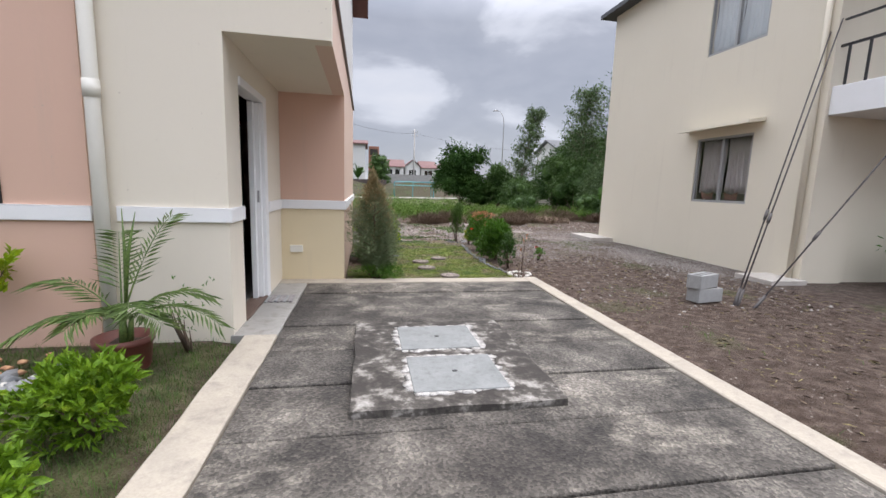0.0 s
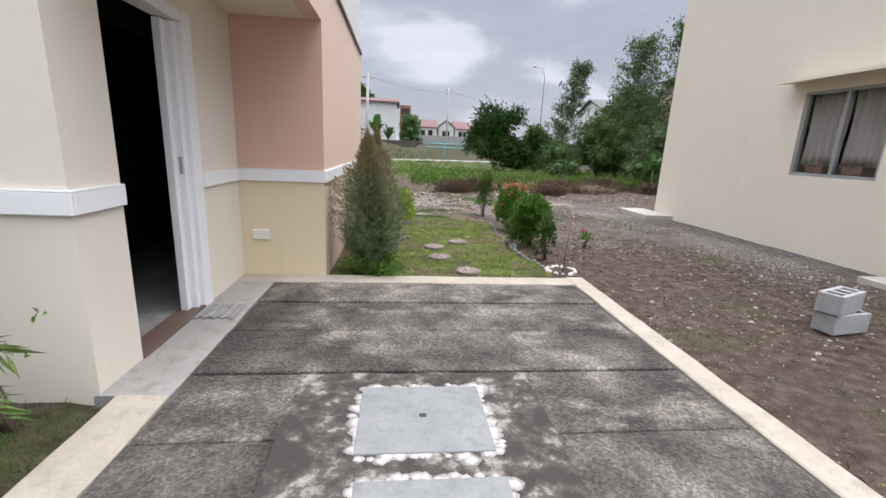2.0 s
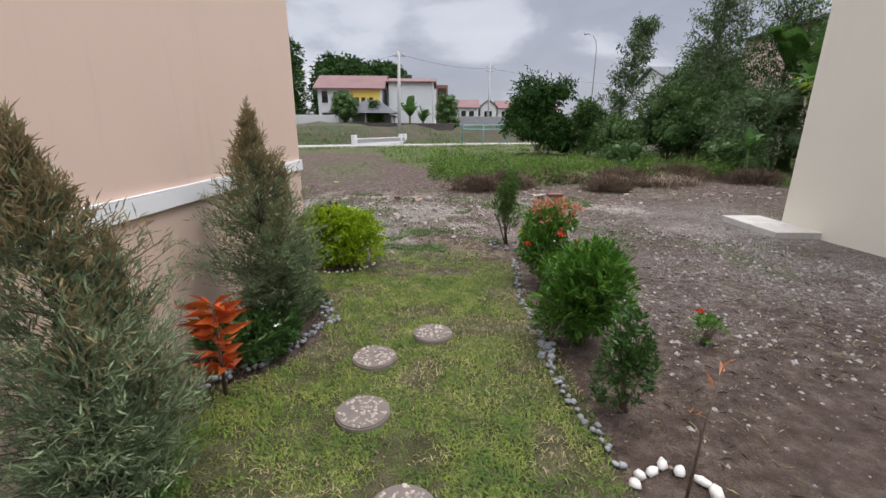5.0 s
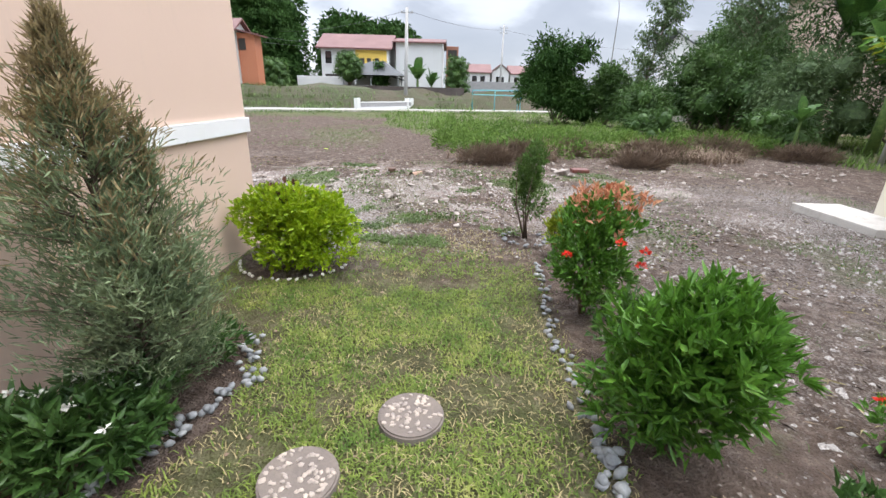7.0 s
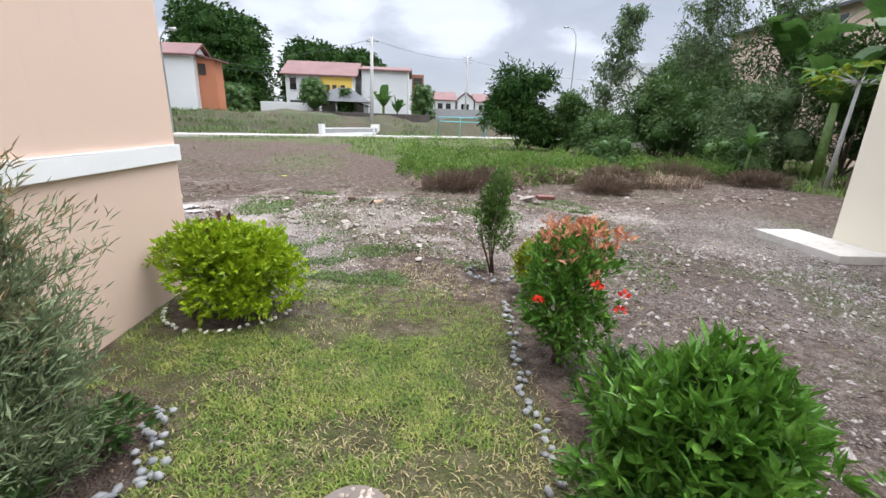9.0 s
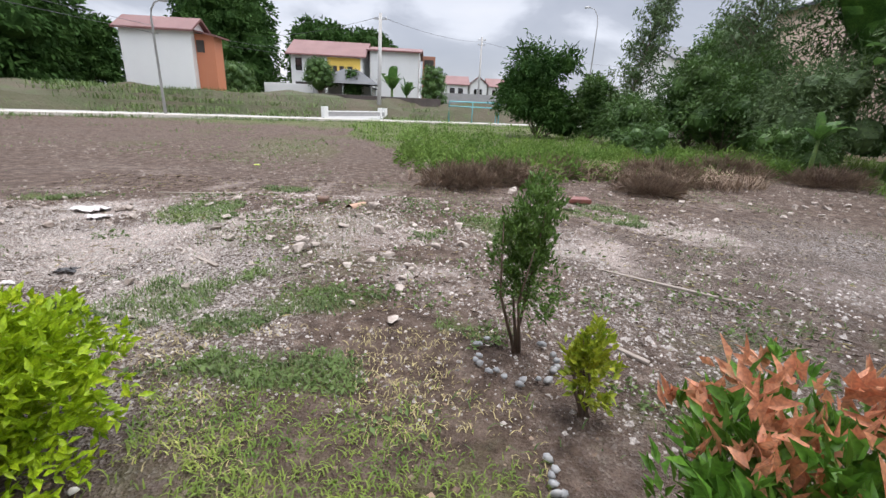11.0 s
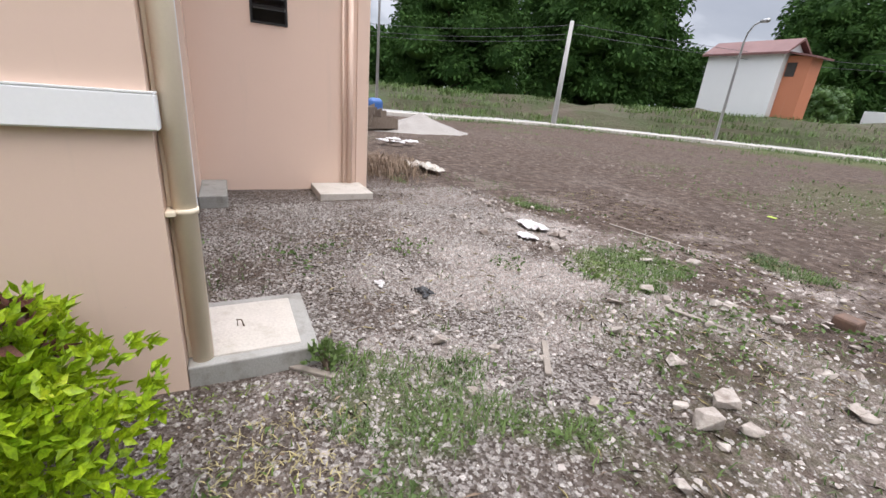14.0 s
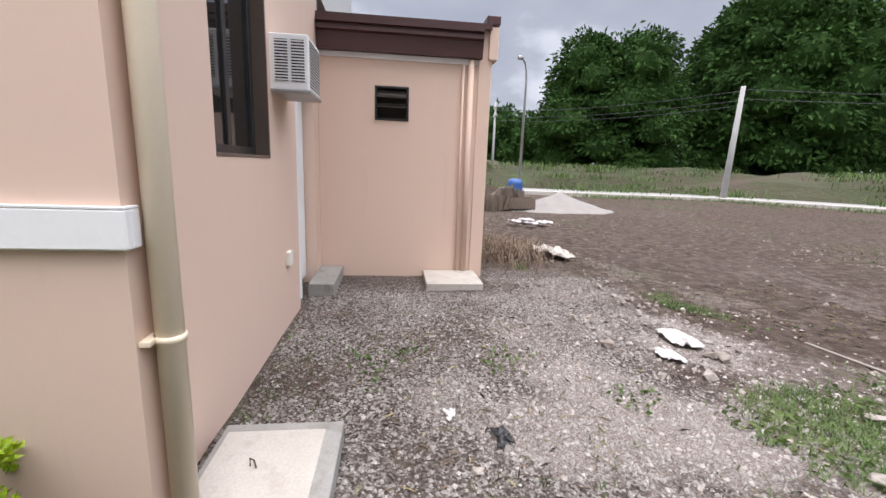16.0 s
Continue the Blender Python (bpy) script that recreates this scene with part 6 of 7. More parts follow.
bx_, by_, bz_ = [], [], []
for q, h in ((offset_line(KL, 5.3), 0.02), (offset_line(KL, 6.6), 0.30), (offset_line(KL, 7.6), 0.85), (offset_line(KL, 8.8), 1.3), (offset_line(KL, 10), 1.6)):
    a = np.array(resample(q, 0.05))
    a = a[RNG.permutation(len(a))[:850]]
    keep = (fbm(a[:, 0], a[:, 1], 4.0, 2) > 0.42) & ((a[:, 0] < -9) | (fbm(a[:, 0], a[:, 1], 3.0, 4) > 0.55))
    a = a[keep]
    rep = np.repeat(a, 9, 0)
    bx_.append(rep[:, 0] + RNG.normal(0, 1.1, len(rep)))
    by_.append(rep[:, 1] + RNG.normal(0, 0.5, len(rep)))
    bz_.append(np.full(len(rep), h))
tagged(blades("bank_grass", np.concatenate(bx_), np.concatenate(by_), np.concatenate(bz_) - 0.05, 0.45, 0.05, M_WEED, 0.9), "rank grass on the earth bank", "grass", kind="stuff")
x, y = [], []
a = np.array(resample(KERB, 0.05))
a = a[fbm(a[:, 0], a[:, 1], 3.5, 1) > 0.45]
rep = np.repeat(a, 5, 0)
x, y = rep[:, 0] + 0.6 + RNG.normal(0, 0.55, len(rep)), rep[:, 1] - 0.6 + RNG.normal(0, 0.55, len(rep))
tagged(blades("kerb_grass", x, y, 0 * x - 0.03, 0.22, 0.03, M_WEED, 0.9), "grass strip along the road kerb", "grass", kind="stuff")

# gravel pile on the field
bm = bmesh.new()
bmesh.ops.create_grid(bm, x_segments=40, y_segments=40, size=1)
for v in bm.verts:
    r = math.hypot(v.co.x, v.co.y)
    q = Vector((-13.2 + v.co.x * 1.4, 11.2 + v.co.y * 2.3, 0))
    v.co = Vector((q.x, q.y, -0.08 + max(0, 1 - r) ** 1.25 * 0.66 + noise.noise(q * 2) * 0.06 + noise.noise(q * 9) * 0.02))
tagged(bm_object("gravel_pile", bm, M_GRAVEL, None, True), "heap of grey gravel on the field", "gravel heap")

# ---------------------------------------------------------------- poles and wires
M_POLE = rough_mat("concrete_pole", (0.46, 0.45, 0.43), (0.40, 0.39, 0.375), 0.9, 1.5, 40, None, 0.2)


def pole(x, y, top, r, label, lean=(0, 0), arms=1):
    e = group_empty("utility_pole", (x, y, 0), label, "utility pole", "utility poles")
    tubes("shaft", [([(x, y, -0.3), (x + lean[0], y + lean[1], top)], [r * 1.25, r * 0.8])], M_POLE, e, 10)
    for i in range(arms):
        box("crossarm", (x + lean[0] - 0.6, y + lean[1] - 0.05, top - 0.5 - 0.7 * i), (x + lean[0] + 0.6, y + lean[1] + 0.05, top - 0.4 - 0.7 * i), M_STEEL, e, 0.01)
        tubes("insulator", [([(x + lean[0] + s, y + lean[1], top - 0.42 - 0.7 * i), (x + lean[0] + s, y + lean[1], top - 0.25 - 0.7 * i)], 0.05) for s in (-0.5, 0.5)], M_STEEL, e, 6)
    return e


def street_lamp(x, y, top, ax, ay, label):
    e = group_empty("street_lamp", (x, y, 0), label, "street lamp", "street lamps")
    pts = [(x, y, -0.2), (x, y, top * 0.86)] + [(x + ax * f * f, y + ay * f * f, top * (0.86 + 0.14 * math.sin(f * 1.57))) for f in (0.35, 0.7, 1.0)]
    tubes("shaft", [(pts, [0.09, 0.06, 0.05, 0.045, 0.04])], M_STEEL, e, 8)
    tubes("lamp_head", [([(x + ax, y + ay, top), (x + ax * 1.5, y + ay * 1.5, top - 0.05)], [0.09, 0.12])], M_STEEL, e, 8)
    return e


pole(-2.9, 45.3, 9.0, 0.17, "concrete utility pole behind the low wall", (0.15, 0), 1)
pole(9.4, 75, 11.9, 0.15, "distant concrete utility pole", (0, 0), 2)
pole(-21.5, 24.45, 6.3, 0.15, "leaning concrete utility pole by the road", (0.05, 0.12), 0)
pole(-34.5, 13.6, 6.7, 0.10, "utility pole beyond the road", (0, 0), 2)
street_lamp(-14.6, 31.2, 6.4, 1.0, -0.6, "slim grey street lamp at the roadside")
street_lamp(-22.3, 12.4, 7.0, 0.7, -0.5, "slim white street lamp at the roadside")
street_lamp(21.9, 60, 13.6, -1.2, 0, "tall grey street lamp beyond the bushes")


def wires(label, a, b, sag, offs):
    e = group_empty("overhead_wire", a, label, "overhead wire", "overhead wires")
    for dx, dz in offs:
        pts = []
        for i in range(13):
            u = i / 12
            pts.append((a[0] + (b[0] - a[0]) * u + dx, a[1] + (b[1] - a[1]) * u, a[2] + (b[2] - a[2]) * u - sag * 4 * u * (1 - u) + dz))
        tubes("wire", [(pts, 0.016)], M_BLACK, e, 4)


wires("thin black overhead wire between poles", (-2.75, 45.3, 8.75), (9.4, 75, 11.2), 0.5, [(0, 0)])
wires("thin black overhead wire between poles", (-2.75, 45.3, 8.75), (-21.3, 62, 8.6), 0.5, [(0, 0)])
wires("bundle of black overhead wires by the trees", (-21.25, 24.8, 6.1), (-34.5, 13.6, 6.0), 0.35, [(0, 0), (0, -0.5), (0, -0.8)])
wires("bundle of black overhead wires by the trees", (-21.25, 24.8, 6.1), (-17, 60, 7.2), 0.35, [(0, 0), (0, -0.5)])
wires("thin black overhead wires over distant houses", (9.4, 75, 11.2), (40, 92, 10.5), 0.6, [(0, 0)])

# low wall with posts
lw = group_empty("low_wall", (-4, 40, 0), "low whitewashed block wall with end posts", "low wall")
d = Vector((-2.2 + 5.7, 44.2 - 35.6, 0))
ang = math.degrees(math.atan2(d.y, d.x))
for nm, a0, a1, hw, h, mt in (("wall_base", 0.0, 1.0, 0.10, 0.30, M_OFFW), ("block_course", 0.03, 0.97, 0.08, 0.62, M_BLUEG), ("coping", 0.0, 1.0, 0.11, 0.70, M_OFFW), ("end_post", -0.02, 0.03, 0.15, 1.0, M_OFFW), ("end_post", 0.97, 1.02, 0.15, 1.0, M_OFFW), ("end_post", 0.88, 0.91, 0.15, 1.0, M_OFFW)):
    L = d.length
    z0 = {"block_course": 0.3, "coping": 0.62}.get(nm, -0.2)
    o = box(nm, (a0 * L, -hw, z0), (a1 * L, hw, h), mt, lw, 0.01)
    for v in o.data.vertices:
        v.co = pose(-5.7, 35.6, 0, 0, 0, ang) @ v.co
gl = group_empty("goal_frame", (6, 45, 0), "turquoise metal goal frame in the long grass", "goal frame")
tubes("bars", [([(3.8, 45, -0.1), (3.8, 45, 1.9), (8.6, 45.5, 1.95), (8.6, 45.5, -0.1)], 0.06), ([(3.8, 47, -0.1), (3.8, 47, 1.5), (8.6, 47.5, 1.5), (8.6, 47.5, -0.1)], 0.05), ([(3.8, 45, 1.9), (3.8, 47, 1.5)], 0.05), ([(8.6, 45.5, 1.95), (8.6, 47.5, 1.5)], 0.05), ([(6.0, 45.2, -0.1), (6.0, 45.2, 1.9)], 0.04)], M_CYAN, gl, 8)

# ---------------------------------------------------------------- far houses


def gable_house(name, x0, x1, y0, y1, z0, eave, ridge, wall, roof, label, axis="x", wins=(), over=0.4, group=""):
    """A house with gable roof; wins: (side, u0, u1, z0, z1)."""
    e = group_empty(name, ((x0 + x1) / 2, y0, z0), label, "house", group)
    t = 0.06
    bm = bmesh.new()
    bm_box(bm, (x0, y0, z0), (x1, y1, eave))
    bm_object("wall", bm, wall, e)
    if axis == "x":
        ym = (y0 + y1) / 2
        mesh_object("gable", [(x0, y0, eave), (x0, y1, eave), (x0, ym, ridge - 0.1), (x1, y0, eave), (x1, y1, eave), (x1, ym, ridge - 0.1)], [(0, 2, 1), (3, 4, 5), (0, 3, 5, 2), (1, 2, 5, 4)], wall, e)
        r = [(x0 - over, y0 - over, eave - 0.12), (x1 + over, y0 - over, eave - 0.12), (x1 + over, ym, ridge), (x0 - over, ym, ridge), (x1 + over, y1 + over, eave - 0.12), (x0 - over, y1 + over, eave - 0.12)]
    else:
        xm = (x0 + x1) / 2
        mesh_object("gable", [(x0, y0, eave), (x1, y0, eave), (xm, y0, ridge - 0.1), (x0, y1, eave), (x1, y1, eave), (xm, y1, ridge - 0.1)], [(0, 1, 2), (3, 5, 4), (0, 2, 5, 3), (1, 4, 5, 2)], wall, e)
        r = [(x0 - over, y0 - over, eave - 0.12), (x0 - over, y1 + over, eave - 0.12), (xm, y1 + over, ridge), (xm, y0 - over, ridge), (x1 + over, y1 + over, eave - 0.12), (x1 + over, y0 - over, eave - 0.12)]
    r += [(a, b, c + 0.16) for a, b, c in r]
    mesh_object("roof", r, [(0, 1, 2, 3), (3, 2, 4, 5), (6, 9, 8, 7), (9, 11, 10, 8), (0, 6, 7, 1), (4, 10, 11, 5), (1, 7, 8, 2), (2, 8, 10, 4), (0, 3, 9, 6), (3, 5, 11, 9)], roof, e)
    for side, u0, u1, w0, w1 in wins:
        if side == "y":
            box("window", (u0, y0 - 0.03, w0), (u1, y0 + 0.05, w1), M_GLASS, e, 0)
            boxes("window_frame", [((u0 - t, y0 - 0.06, w0 - t), (u1 + t, y0 - 0.031, w0)), ((u0 - t, y0 - 0.06, w1), (u1 + t, y0 - 0.031, w1 + t)), ((u0 - t, y0 - 0.06, w0), (u0, y0 - 0.031, w1)), ((u1, y0 - 0.06, w0), (u1 + t, y0 - 0.031, w1))], M_WHITE, e)
        else:
            xx = x0 if side == "w" else x1
            box("window", (xx - 0.04, u0, w0), (xx + 0.04, u1, w1), M_GLASS, e, 0)
    return e


e = gable_house("white_orange_house", -22.5, -17.0, 40, 42.6, 1.2, 6.1, 7.0, M_OFFW, M_ROOFRED, "white house with orange side wall and red roof", "x", (), 0.35)
box("orange_wall", (-16.998, 40.6, 1.2), (-15.5, 42.0, 5.95), M_ORANGE, e, 0.01)
box("orange_wall_window", (-16.9, 40.55, 4.6), (-16.3, 40.65, 5.5), M_DARK, e, 0)
mesh_object("porch_roof", [(-17.2, 40.2, 6.15), (-15.1, 40.2, 5.75), (-15.1, 42.5, 5.75), (-17.2, 42.5, 6.15), (-17.2, 40.2, 6.27), (-15.1, 40.2, 5.87), (-15.1, 42.5, 5.87), (-17.2, 42.5, 6.27)], [(3, 2, 1, 0), (4, 5, 6, 7), (0, 1, 5, 4), (1, 2, 6, 5), (2, 3, 7, 6), (3, 0, 4, 7)], M_ROOFRED, e)

e = gable_house("yellow_house", -14.4, -6.2, 56.5, 63, 1.2, 6.35, 8.1, M_OFFW, M_ROOFRED, "two-storey white house with yellow upper wall and red roof", "x",
                (("y", -13.9, -13.1, 4.6, 6.0), ("y", -11.3, -10.5, 4.6, 6.0)), 0.5)
box("yellow_panel", (-10.2, 56.44, 4.4), (-6.4, 56.499, 6.2), M_YELWALL, e, 0)
for a in (-9.6, -8.8, -7.8):
    box("yellow_wall_window", (a, 56.38, 4.6), (a + 0.5, 56.45, 5.3), M_DARK, e, 0)
box("terrace_wall", (-10.4, 55.2, 1.2), (-5.6, 56.4, 4.3), M_OFFW, e, 0.02)
box("dark_ground_floor", (-14.0, 56.46, 1.2), (-11.0, 56.499, 3.4), M_DARK, e, 0)
e = gable_house("white_gable_house", -5.4, 0.3, 57.5, 66, 1.2, 7.3, 8.0, M_OFFW, M_ROOFRED, "tall white house wall under a red roof", "x", (), 0.4)
box("brick_tower", (0.8, 58, 1.2), (2.3, 60, 7.0), M_BRICKR, e, 0.02)
box("tower_window", (1.0, 57.94, 5.8), (2.1, 58.02, 6.6), M_DARK, e, 0)
sh = group_empty("shed", (-7, 52, 1), "open shed with dark sheet roof", "shed")
tubes("post", [([(a, b, 0.8), (a, b, 3.4)], 0.07) for a in (-10.2, -7.2, -4.2) for b in (50, 53)], M_STEEL, sh, 6)
mesh_object("shed_roof", [(-10.8, 49.6, 3.2), (-3.6, 49.6, 3.2), (-5.9, 51.5, 4.7), (-7.3, 51.5, 4.7), (-10.8, 53.6, 3.2), (-3.6, 53.6, 3.2)], [(0, 1, 2, 3), (4, 3, 2, 5), (0, 3, 4), (1, 5, 2), (0, 4, 5, 1)], M_DARKROOF, sh)
gable_house("carport", -9.5, -4.5, 53.2, 55.1, 1.2, 2.9, 3.6, M_OFFW, M_DARKROOF, "low white carport with gable roof", "y")
for i, (a, b, wv) in enumerate(((4.5, 8.8, M_OFFW), (9.3, 12.6, M_OFFW), (13.0, 16.5, M_OFFW), (17, 21, M_OFFW), (21.5, 26, M_OFFW))):
    gable_house("row_house", a, b, 90 + i, 98 + i, 0.5, 5.6 + 0.2 * (i % 2), 7.2, wv, M_ROOFRED, "white row house with red gable roof", "y" if i % 2 else "x", (("y", a + 0.8, a + 1.8, 3.9, 5.0), ("y", b - 1.9, b - 0.9, 3.9, 5.0), ("y", a + 0.8, a + 1.9, 1.5, 2.9)), 0.3, "far row houses")
o = box("block_fence", (2.4, 70, 0), (30, 70.2, 3.4), M_BLUEG, None, 0.02)
tagged(o, "weathered grey block fence in the distance", "fence", kind="structure")
o = box("dark_fence", (-12, 49, 0), (3, 49.2, 2.1), rough_mat("dark_mesh_fence", (0.07, 0.055, 0.05), (0.11, 0.09, 0.08), 0.9, 1.5, 20), None, 0.02)
tagged(o, "dark brown fence behind the low wall", "fence", kind="structure")
o = box("white_fence", (-16, 52, 0), (-9.5, 52.2, 3.0), M_OFFW, None, 0.02)
tagged(o, "white plastered boundary wall on the bank", "wall", kind="structure")
gable_house("right_far_house", 24.5, 33, 45, 52, 0, 6.6, 8.0, M_OFFW, M_DARKROOF, "pale two-storey house behind the trees", "x", (("y", 25.5, 26.8, 4.6, 6.0), ("y", 28, 29, 4.6, 6.0)))
gable_house("right_near_house", 22, 30, 20, 30, 0, 7.4, 8.8, M_PINK2, M_DARKROOF, "peach house half hidden by bananas", "y", (("w", 22, 23.5, 5.5, 7.0),))
o = box("rough_garden_wall", (12.6, 33, 0), (22, 33.2, 2.3), M_CONCW, None, 0.02)
tagged(o, "stained pale garden wall behind the bushes", "wall", kind="structure")
gable_house("red_roof_hut", -42, -37, 27, 31, 0.8, 2.0, 3.0, M_BRICKR, M_ROOFRED, "low hut with red roof under the trees", "y")
gable_house("far_pink_house", -48, -40, 47, 55, 1, 3.4, 4.6, M_PINK2, M_ROOFRED, "pale pink house seen under the trees", "x", (("y", -46, -45, 2.2, 3.0),))

# ---------------------------------------------------------------- trees


def canopy(parent, blobs, n, leaf, width, mat, droop=0.5, core=None, name="foliage", spread=0.10):
    """Leaves over a set of lumps (x, y, z, rx, ry, rz), with a dark inner mass that keeps the crown dense."""
    vol = np.array([b[3] * b[4] + b[4] * b[5] for b in blobs])
    cnt = (n * vol / vol.sum()).astype(int)
    P, D = [], []
    for b, c in zip(blobs, cnt):
        d = sphere_dirs(c)
        d[:, 2] = np.where(d[:, 2] < -0.45, -d[:, 2], d[:, 2])
        bumps = 1 + 0.22 * np.sin(d[:, 0] * 7 + b[0]) * np.sin(d[:, 1] * 6 + b[1]) * np.sin(d[:, 2] * 8)
        r = (bumps * (1 + spread * RNG.normal(size=c)))[:, None]
        P.append(np.array(b[:3]) + d * np.array(b[3:]) * r)
        D.append(d * 0.9 + RNG.normal(0, 0.55, (c, 3)) - np.array([0, 0, droop]))
    ob = leaves(name, np.concatenate(P), np.concatenate(D), leaf, width, mat, parent, 0.2)
    ob["kind"] = "stuff"
    if core:
        bm = bmesh.new()
        for b in blobs:
            r = bmesh.ops.create_icosphere(bm, subdivisions=2, radius=1)
            for v in r["verts"]:
                k = core * (1 + 0.25 * noise.noise(v.co * 2.5 + Vector(b[:3])))
                v.co = Vector((b[0] + v.co.x * b[3] * k, b[1] + v.co.y * b[4] * k, b[2] + v.co.z * b[5] * k))
        bm_object("inner_foliage", bm, mat, parent)
    return ob


def big_tree(x, y, z, r, h, n, leaf, mat, label, name="mango_tree", skirt=0.08, nb=26, group="mango trees"):
    e = group_empty(name, (x, y, z), label, "tree", group)
    blobs = []
    for i in range(nb):
        u = (i + 0.5) / nb
        a = i * 2.4
        zz = skirt + (1 - skirt) * 0.9 * u
        rr = r * math.sqrt(max(0.03, 1 - (max(0, zz - 0.32) / 0.7) ** 2)) * (0.62 + 0.16 * random.random())
        br = r * random.uniform(0.26, 0.38)
        blobs.append((x + rr * math.cos(a), y + rr * math.sin(a), z + h * zz - br * 0.35 + 0.3, br, br, br * 0.85))
    blobs.append((x, y, z + h * 0.55, r * 0.62, r * 0.62, h * 0.36))
    runs = [([(x, y, z - 0.3), (x + 0.1, y, z + h * 0.25), (x, y + 0.2, z + h * 0.6)], [r * 0.07, r * 0.055, r * 0.02])]
    for i in range(7):
        b = blobs[i * 3 % nb]
        runs.append(([(x, y, z + h * 0.2), ((x + b[0]) / 2, (y + b[1]) / 2, (z + h * 0.25 + b[2]) / 2), b[:3]], [r * 0.035, r * 0.022, r * 0.008]))
    tubes("trunk", runs, M_BARK, e, 7)
    canopy(e, blobs, n, leaf, leaf * 0.42, mat, 0.5, 0.76)
    return e


big_tree(-38, 25.2, 0.6, 6.6, 13.2, 28000, 0.48, M_MANGO, "large dense dark green mango tree")
big_tree(-38.6, 42.6, 0.6, 8.6, 18.4, 42000, 0.60, M_MANGO, "large dense dark green mango tree", nb=40)
big_tree(-36.5, 55.5, 1.2, 3.2, 8.0, 6000, 0.6, M_MANGO, "large dense dark green mango tree")
big_tree(-25.6, 64.5, 1.2, 6.8, 14.2, 18000, 0.6, M_MANGO, "large dense dark green mango tree")
big_tree(-15.5, 78, 1.2, 6.5, 12.2, 9000, 0.7, M_MANGO, "distant dark green tree behind houses", "distant_tree", group="distant trees")
big_tree(-8.6, 80, 1.2, 5.0, 11.5, 7000, 0.7, M_MANGO, "distant dark green tree behind houses", "distant_tree", group="distant trees")
big_tree(-62, 19, 0.5, 6.0, 9.5, 6000, 0.8, M_MANGO, "distant dark green tree behind houses", "distant_tree", group="distant trees")
big_tree(-64, 29, 0.5, 7.0, 9.0, 6000, 0.8, M_MANGO, "distant dark green tree behind houses", "distant_tree", group="distant trees")
big_tree(-70, 8, 0.5, 7.0, 8.5, 5000, 0.8, M_MANGO, "distant dark green tree behind houses", "distant_tree", group="distant trees")
big_tree(-17.6, 49, 1.2, 1.8, 3.2, 2600, 0.25, M_WILD, "small round green tree on the bank", "small_tree", group="small trees on the bank")
big_tree(-9.6, 50, 1.2, 1.6, 4.0, 2600, 0.25, M_WILD, "small round green tree on the bank", "small_tree", skirt=0.45, group="small trees on the bank")
big_tree(2.2, 52, 0.5, 1.5, 5.0, 2600, 0.25, M_WILD, "small round green tree on the bank", "small_tree", group="small trees on the bank")
big_tree(-6.3, 51, 1.0, 1.0, 3.6, 1500, 0.25, M_MANGO, "small round green tree on the bank", "small_tree", group="small trees on the bank")


def bush(x, y, r, h, n, leaf, mat, label, name="wild_bush", tall=False):
    e = group_empty(name, (x, y, 0), label, "bush", "wild bushes")
    blobs = []
    for i in range(14 if not tall else 34):
        a, u = random.random() * 6.28, (i + random.random()) / (14 if not tall else 34)
        rr = r * (0.75 * math.sqrt(random.random())) * (1 - 0.75 * u if tall else 1 - 0.25 * u)
        br = r * random.uniform(0.28, 0.45) * (0.8 if tall else 1)
        blobs.append((x + rr * math.cos(a), y + rr * math.sin(a), h * ((0.15 if not tall else 0.08) + (0.72 if not tall else 0.84) * u) - 0.1, br, br, br * (1.0 if not tall else 1.5)))
    tubes("stem", [([(x, y, -0.1), ((x + b[0]) / 2, (y + b[1]) / 2, b[2] * 0.5), b[:3]], [0.05, 0.035, 0.012]) for b in blobs[:9]], M_BARK, e, 5)
    canopy(e, blobs, n, leaf, leaf * 0.3, mat, 0.35, 0.62 if not tall else None, spread=0.2 if not tall else 0.38)
    return e


bush(8.1, 27, 2.4, 4.6, 13000, 0.26, M_MANGO, "dense dark green wild bush")
bush(10.6, 26, 1.3, 3.4, 4500, 0.26, M_WILD, "dense dark green wild bush")
bush(11.4, 22, 1.6, 2.2, 4500, 0.2, M_WILD, "tangled wild green bush")
bush(14.0, 22.5, 1.8, 4.6, 7000, 0.2, M_WILD, "tangled wild green bush")
bush(17.5, 26, 2.4, 6.2, 8000, 0.24, M_BAMBOO, "tangled wild green bush")
bush(20.5, 30, 3.0, 7.5, 8000, 0.28, M_WILD, "tangled wild green bush")
bush(14.6, 21, 2.2, 3.6, 6500, 0.22, M_WILD, "tangled wild green bush")
bush(15.2, 17.6, 2.1, 3.3, 7000, 0.18, M_BAMBOO, "tangled wild green bush")
bush(18.2, 16.5, 2.2, 5.2, 7000, 0.24, M_WILD, "tangled wild green bush")
bush(17.8, 12.6, 2.0, 3.4, 6000, 0.2, M_MANGO, "tangled wild green bush")
bush(21, 13, 2.6, 6.5, 6000, 0.26, M_WILD, "tangled wild green bush")
bush(12.8, 15.2, 1.2, 1.3, 2500, 0.14, M_WILD, "low wild green bush")
bush(9.8, 18, 1.0, 1.1, 1800, 0.14, M_WILD, "low wild green bush")
bush(10.3, 1.0, 0.8, 1.7, 2200, 0.12, M_GREEN, "leafy garden shrub by the ivory house", "garden_shrub")
bush(9.6, -0.95, 0.5, 0.9, 1500, 0.10, M_GREEN, "leafy garden shrub by the ivory house", "garden_shrub")
bush(10.5, -0.95, 0.55, 2.3, 1800, 0.12, M_DKGREEN, "tall leafy garden shrub by the ivory house", "garden_shrub", True)


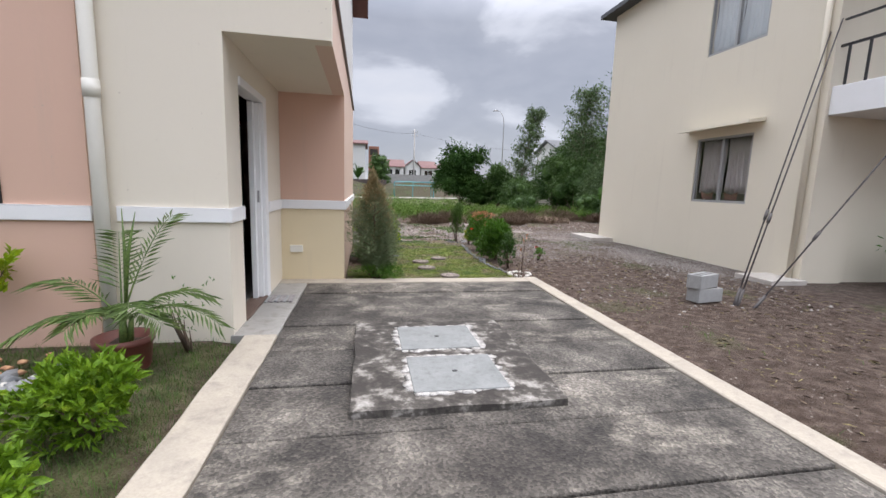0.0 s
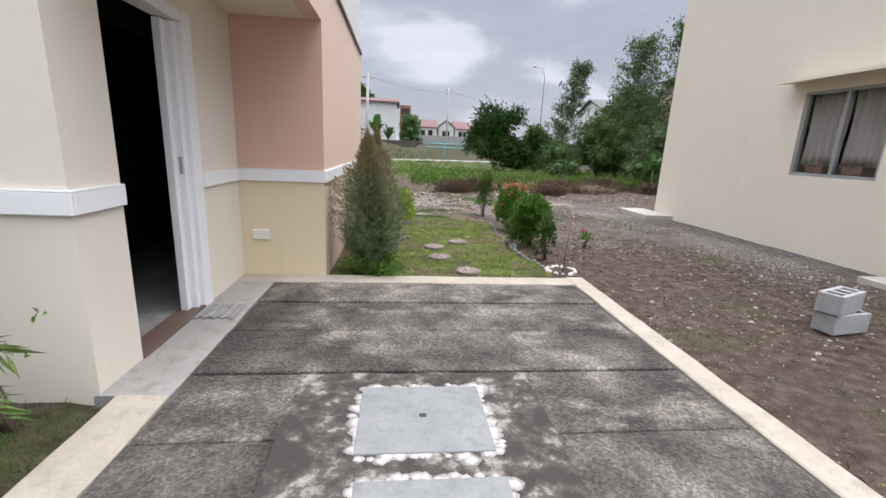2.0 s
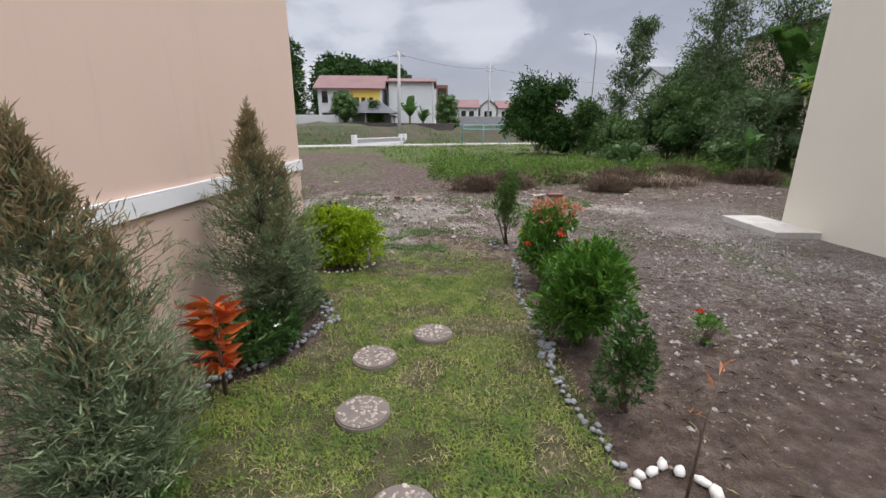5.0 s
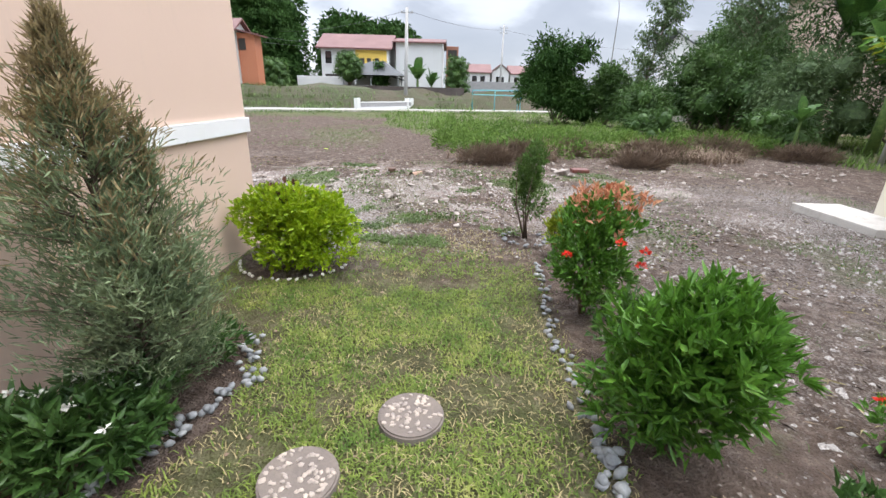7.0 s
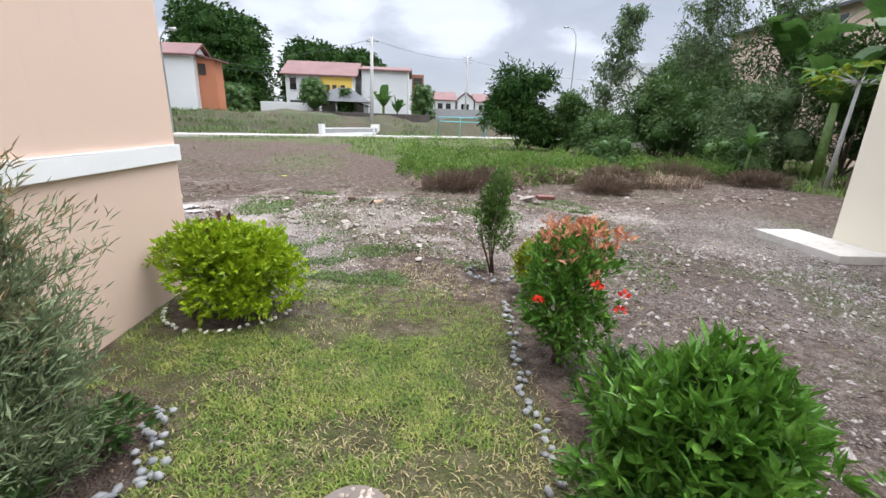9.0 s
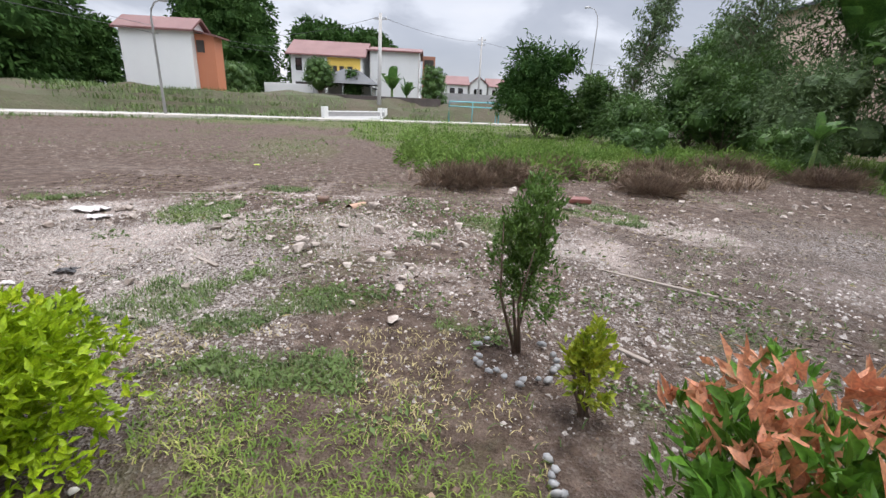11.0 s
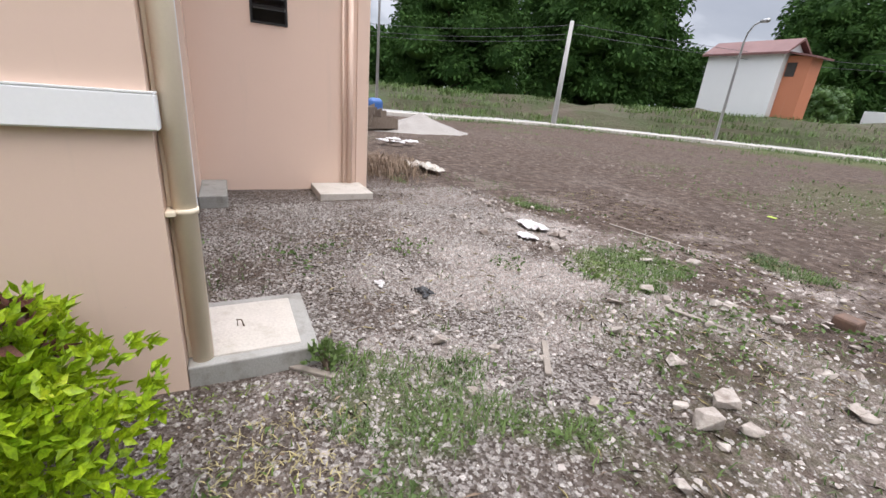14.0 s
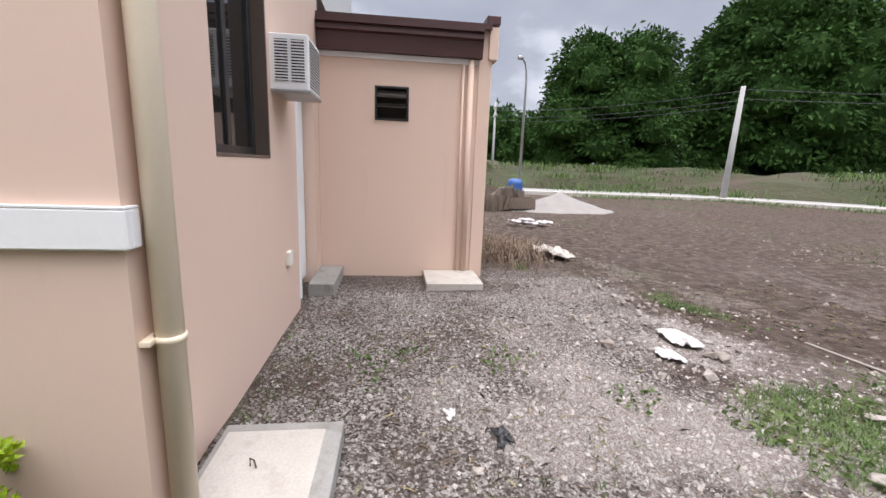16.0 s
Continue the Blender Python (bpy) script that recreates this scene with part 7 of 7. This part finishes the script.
def feathery(x, y, h, r, lean, n, mat, label):
    """A loose open tree: slim leaning stem, upswept whips, drooping narrow leaves."""
    e = group_empty("feathery_tree", (x, y, 0), label, "tree", "feathery trees")
    stem = [Vector((x, y, -0.1)), Vector((x + lean * 0.4, y, h * 0.5)), Vector((x + lean, y, h))]
    runs, P, D = [([tuple(q) for q in stem], [0.07, 0.05, 0.01])], [], []
    for i in range(n):
        u = 0.12 + 0.88 * (i + random.random()) / n
        a = i * 2.4 + random.random()
        base = stem[0].lerp(stem[1], u * 2) if u < 0.5 else stem[1].lerp(stem[2], u * 2 - 1)
        ln = r * (1.15 - 0.8 * u) * random.uniform(0.6, 1.25)
        tip = base + Vector((ln * math.cos(a), ln * math.sin(a), ln * random.uniform(0.3, 1.0)))
        runs.append(([tuple(base), tuple(base.lerp(tip, 0.5) + Vector((0, 0, 0.08 * ln))), tuple(tip)], [0.02, 0.012, 0.004]))
        k = 75
        f = 0.2 + 0.85 * RNG.random(k) ** 0.8
        q = np.array(base) + (np.array(tip) - np.array(base)) * f[:, None] + RNG.normal(0, 0.13 * r * 0.6, (k, 3))
        P.append(q)
        D.append(RNG.normal(0, 0.7, (k, 3)) + np.array([0.2 * math.cos(a), 0.2 * math.sin(a), -0.5]))
    tubes("stem", runs, M_BARK, e, 5)
    leaves("foliage", np.concatenate(P), np.concatenate(D), 0.24, 0.06, mat, e)["kind"] = "stuff"
    return e


feathery(11.9, 25.2, 7.4, 1.5, 1.3, 70, M_BAMBOO, "tall loose grey-green feathery tree")
feathery(15.4, 22.4, 8.4, 2.0, 0.6, 90, M_BAMBOO, "tall loose grey-green feathery tree")
feathery(17.6, 19.6, 8.6, 2.2, -0.8, 80, M_WILD, "tall loose green feathery tree")


def banana(x, y, h, n, label, lean=0.0, drop=0.0):
    e = group_empty("banana_plant", (x, y, 0), label, "banana plant", "banana plants")
    tubes("stem", [([(x, y, -0.1), (x + lean * 0.3, y, h * 0.5)], [h * 0.035, h * 0.02])], M_PALM, e, 8)
    V, F = [], []
    for i in range(n):
        a, tilt = i * 2.4 + random.random(), random.uniform(0.85, 1.45)
        L, wd = h * random.uniform(0.45, 0.6), h * random.uniform(0.07, 0.10)
        o, k = len(V), 10
        side = Vector((-math.sin(a), math.cos(a), 0))
        out = Vector((math.cos(a), math.sin(a), 0))
        for j in range(k + 1):
            u = j / k
            c = Vector((x + lean * 0.3, y, h * 0.48)) + out * (L * u * math.cos(tilt)) + Vector((0, 0, L * (u * math.sin(tilt) - 0.55 * u ** 2.4 * (1.35 - 0.6 * tilt))))
            w2 = wd * math.sin(min(1.0, 0.08 + u * 0.98) * 2.9) ** 0.6 if 0.05 < u < 0.98 else 0.01
            V += [c + side * w2 + Vector((0, 0, 0.15 * w2)), c, c - side * w2 + Vector((0, 0, 0.15 * w2))]
        for j in range(k):
            if random.random() < 0.92:
                F.append((o + j * 3, o + j * 3 + 1, o + j * 3 + 4, o + j * 3 + 3))
            if random.random() < 0.92:
                F.append((o + j * 3 + 1, o + j * 3 + 2, o + j * 3 + 5, o + j * 3 + 4))
    mesh_object("leaf_crown", V, F, M_BANANA, e, True)
    return e


banana(15.6, 14.8, 5.0, 8, "tall banana plant with broad torn leaves")
banana(17.0, 14.0, 7.2, 10, "tall banana plant with broad torn leaves")
banana(12.6, 14.2, 2.0, 6, "young banana plant with broad leaves")
banana(17.2, 18.4, 7.6, 9, "tall banana plant with broad torn leaves")
banana(-2.1, 50, 5.8, 9, "banana plant beside the fence")
banana(-0.6, 50.5, 4.6, 8, "banana plant beside the fence")

# papaya and the leaning trunk at the lot's edge
pa = group_empty("papaya_tree", (13.7, 12.4, 0), "young papaya tree with yellowing leaves", "papaya tree")
runs = [([(13.7, 12.4, -0.1), (13.75, 12.4, 1.6), (13.8, 12.4, 2.9)], [0.07, 0.055, 0.04]), ([(14.5, 12.2, -0.1), (14.65, 12.2, 3.0)], [0.06, 0.045])]
P, D = [], []
for i in range(22):
    a = i * 2.4
    ln = random.uniform(0.6, 1.1)
    tip = np.array([13.8 + ln * math.cos(a), 12.4 + ln * math.sin(a), 3.0 + random.uniform(-0.3, 0.35)])
    runs.append(([(13.8, 12.4, 2.85), tuple(tip)], [0.015, 0.008]))
    for k in range(13):
        b = random.random() * 6.28
        P.append(tip)
        D.append((math.cos(b), math.sin(b), random.uniform(-0.5, 0.1)))
tubes("trunk", runs, M_POLE, pa, 6)
leaves("foliage", np.array(P), np.array(D), 0.36, 0.12, M_YELLEAF, pa, mats=[M_YELLEAF, M_GREEN], pick=(RNG.random(len(P)) < 0.5).astype(int))["kind"] = "stuff"
lt_ = group_empty("leaning_tree", (13.9, 11.9, 0), "pale smooth trunk of a tall leaning tree", "tree")
tubes("trunk", [([(13.9, 11.9, -0.1), (14.3, 11.9, 2.0), (14.6, 12.0, 5.0), (14.8, 12.2, 8.5)], [0.14, 0.12, 0.10, 0.06])], M_BARK, lt_, 10)
canopy(lt_, [(14.8, 12.4, 7.2, 1.6, 1.6, 0.8), (15.6, 12.8, 6.2, 1.2, 1.2, 0.7), (14.2, 12.2, 6.6, 1.0, 1.0, 0.6)], 3000, 0.25, 0.08, M_WILD, 0.5)


for e in [o for o in scene.objects if o.type == "EMPTY"]:
    at_rest(e)
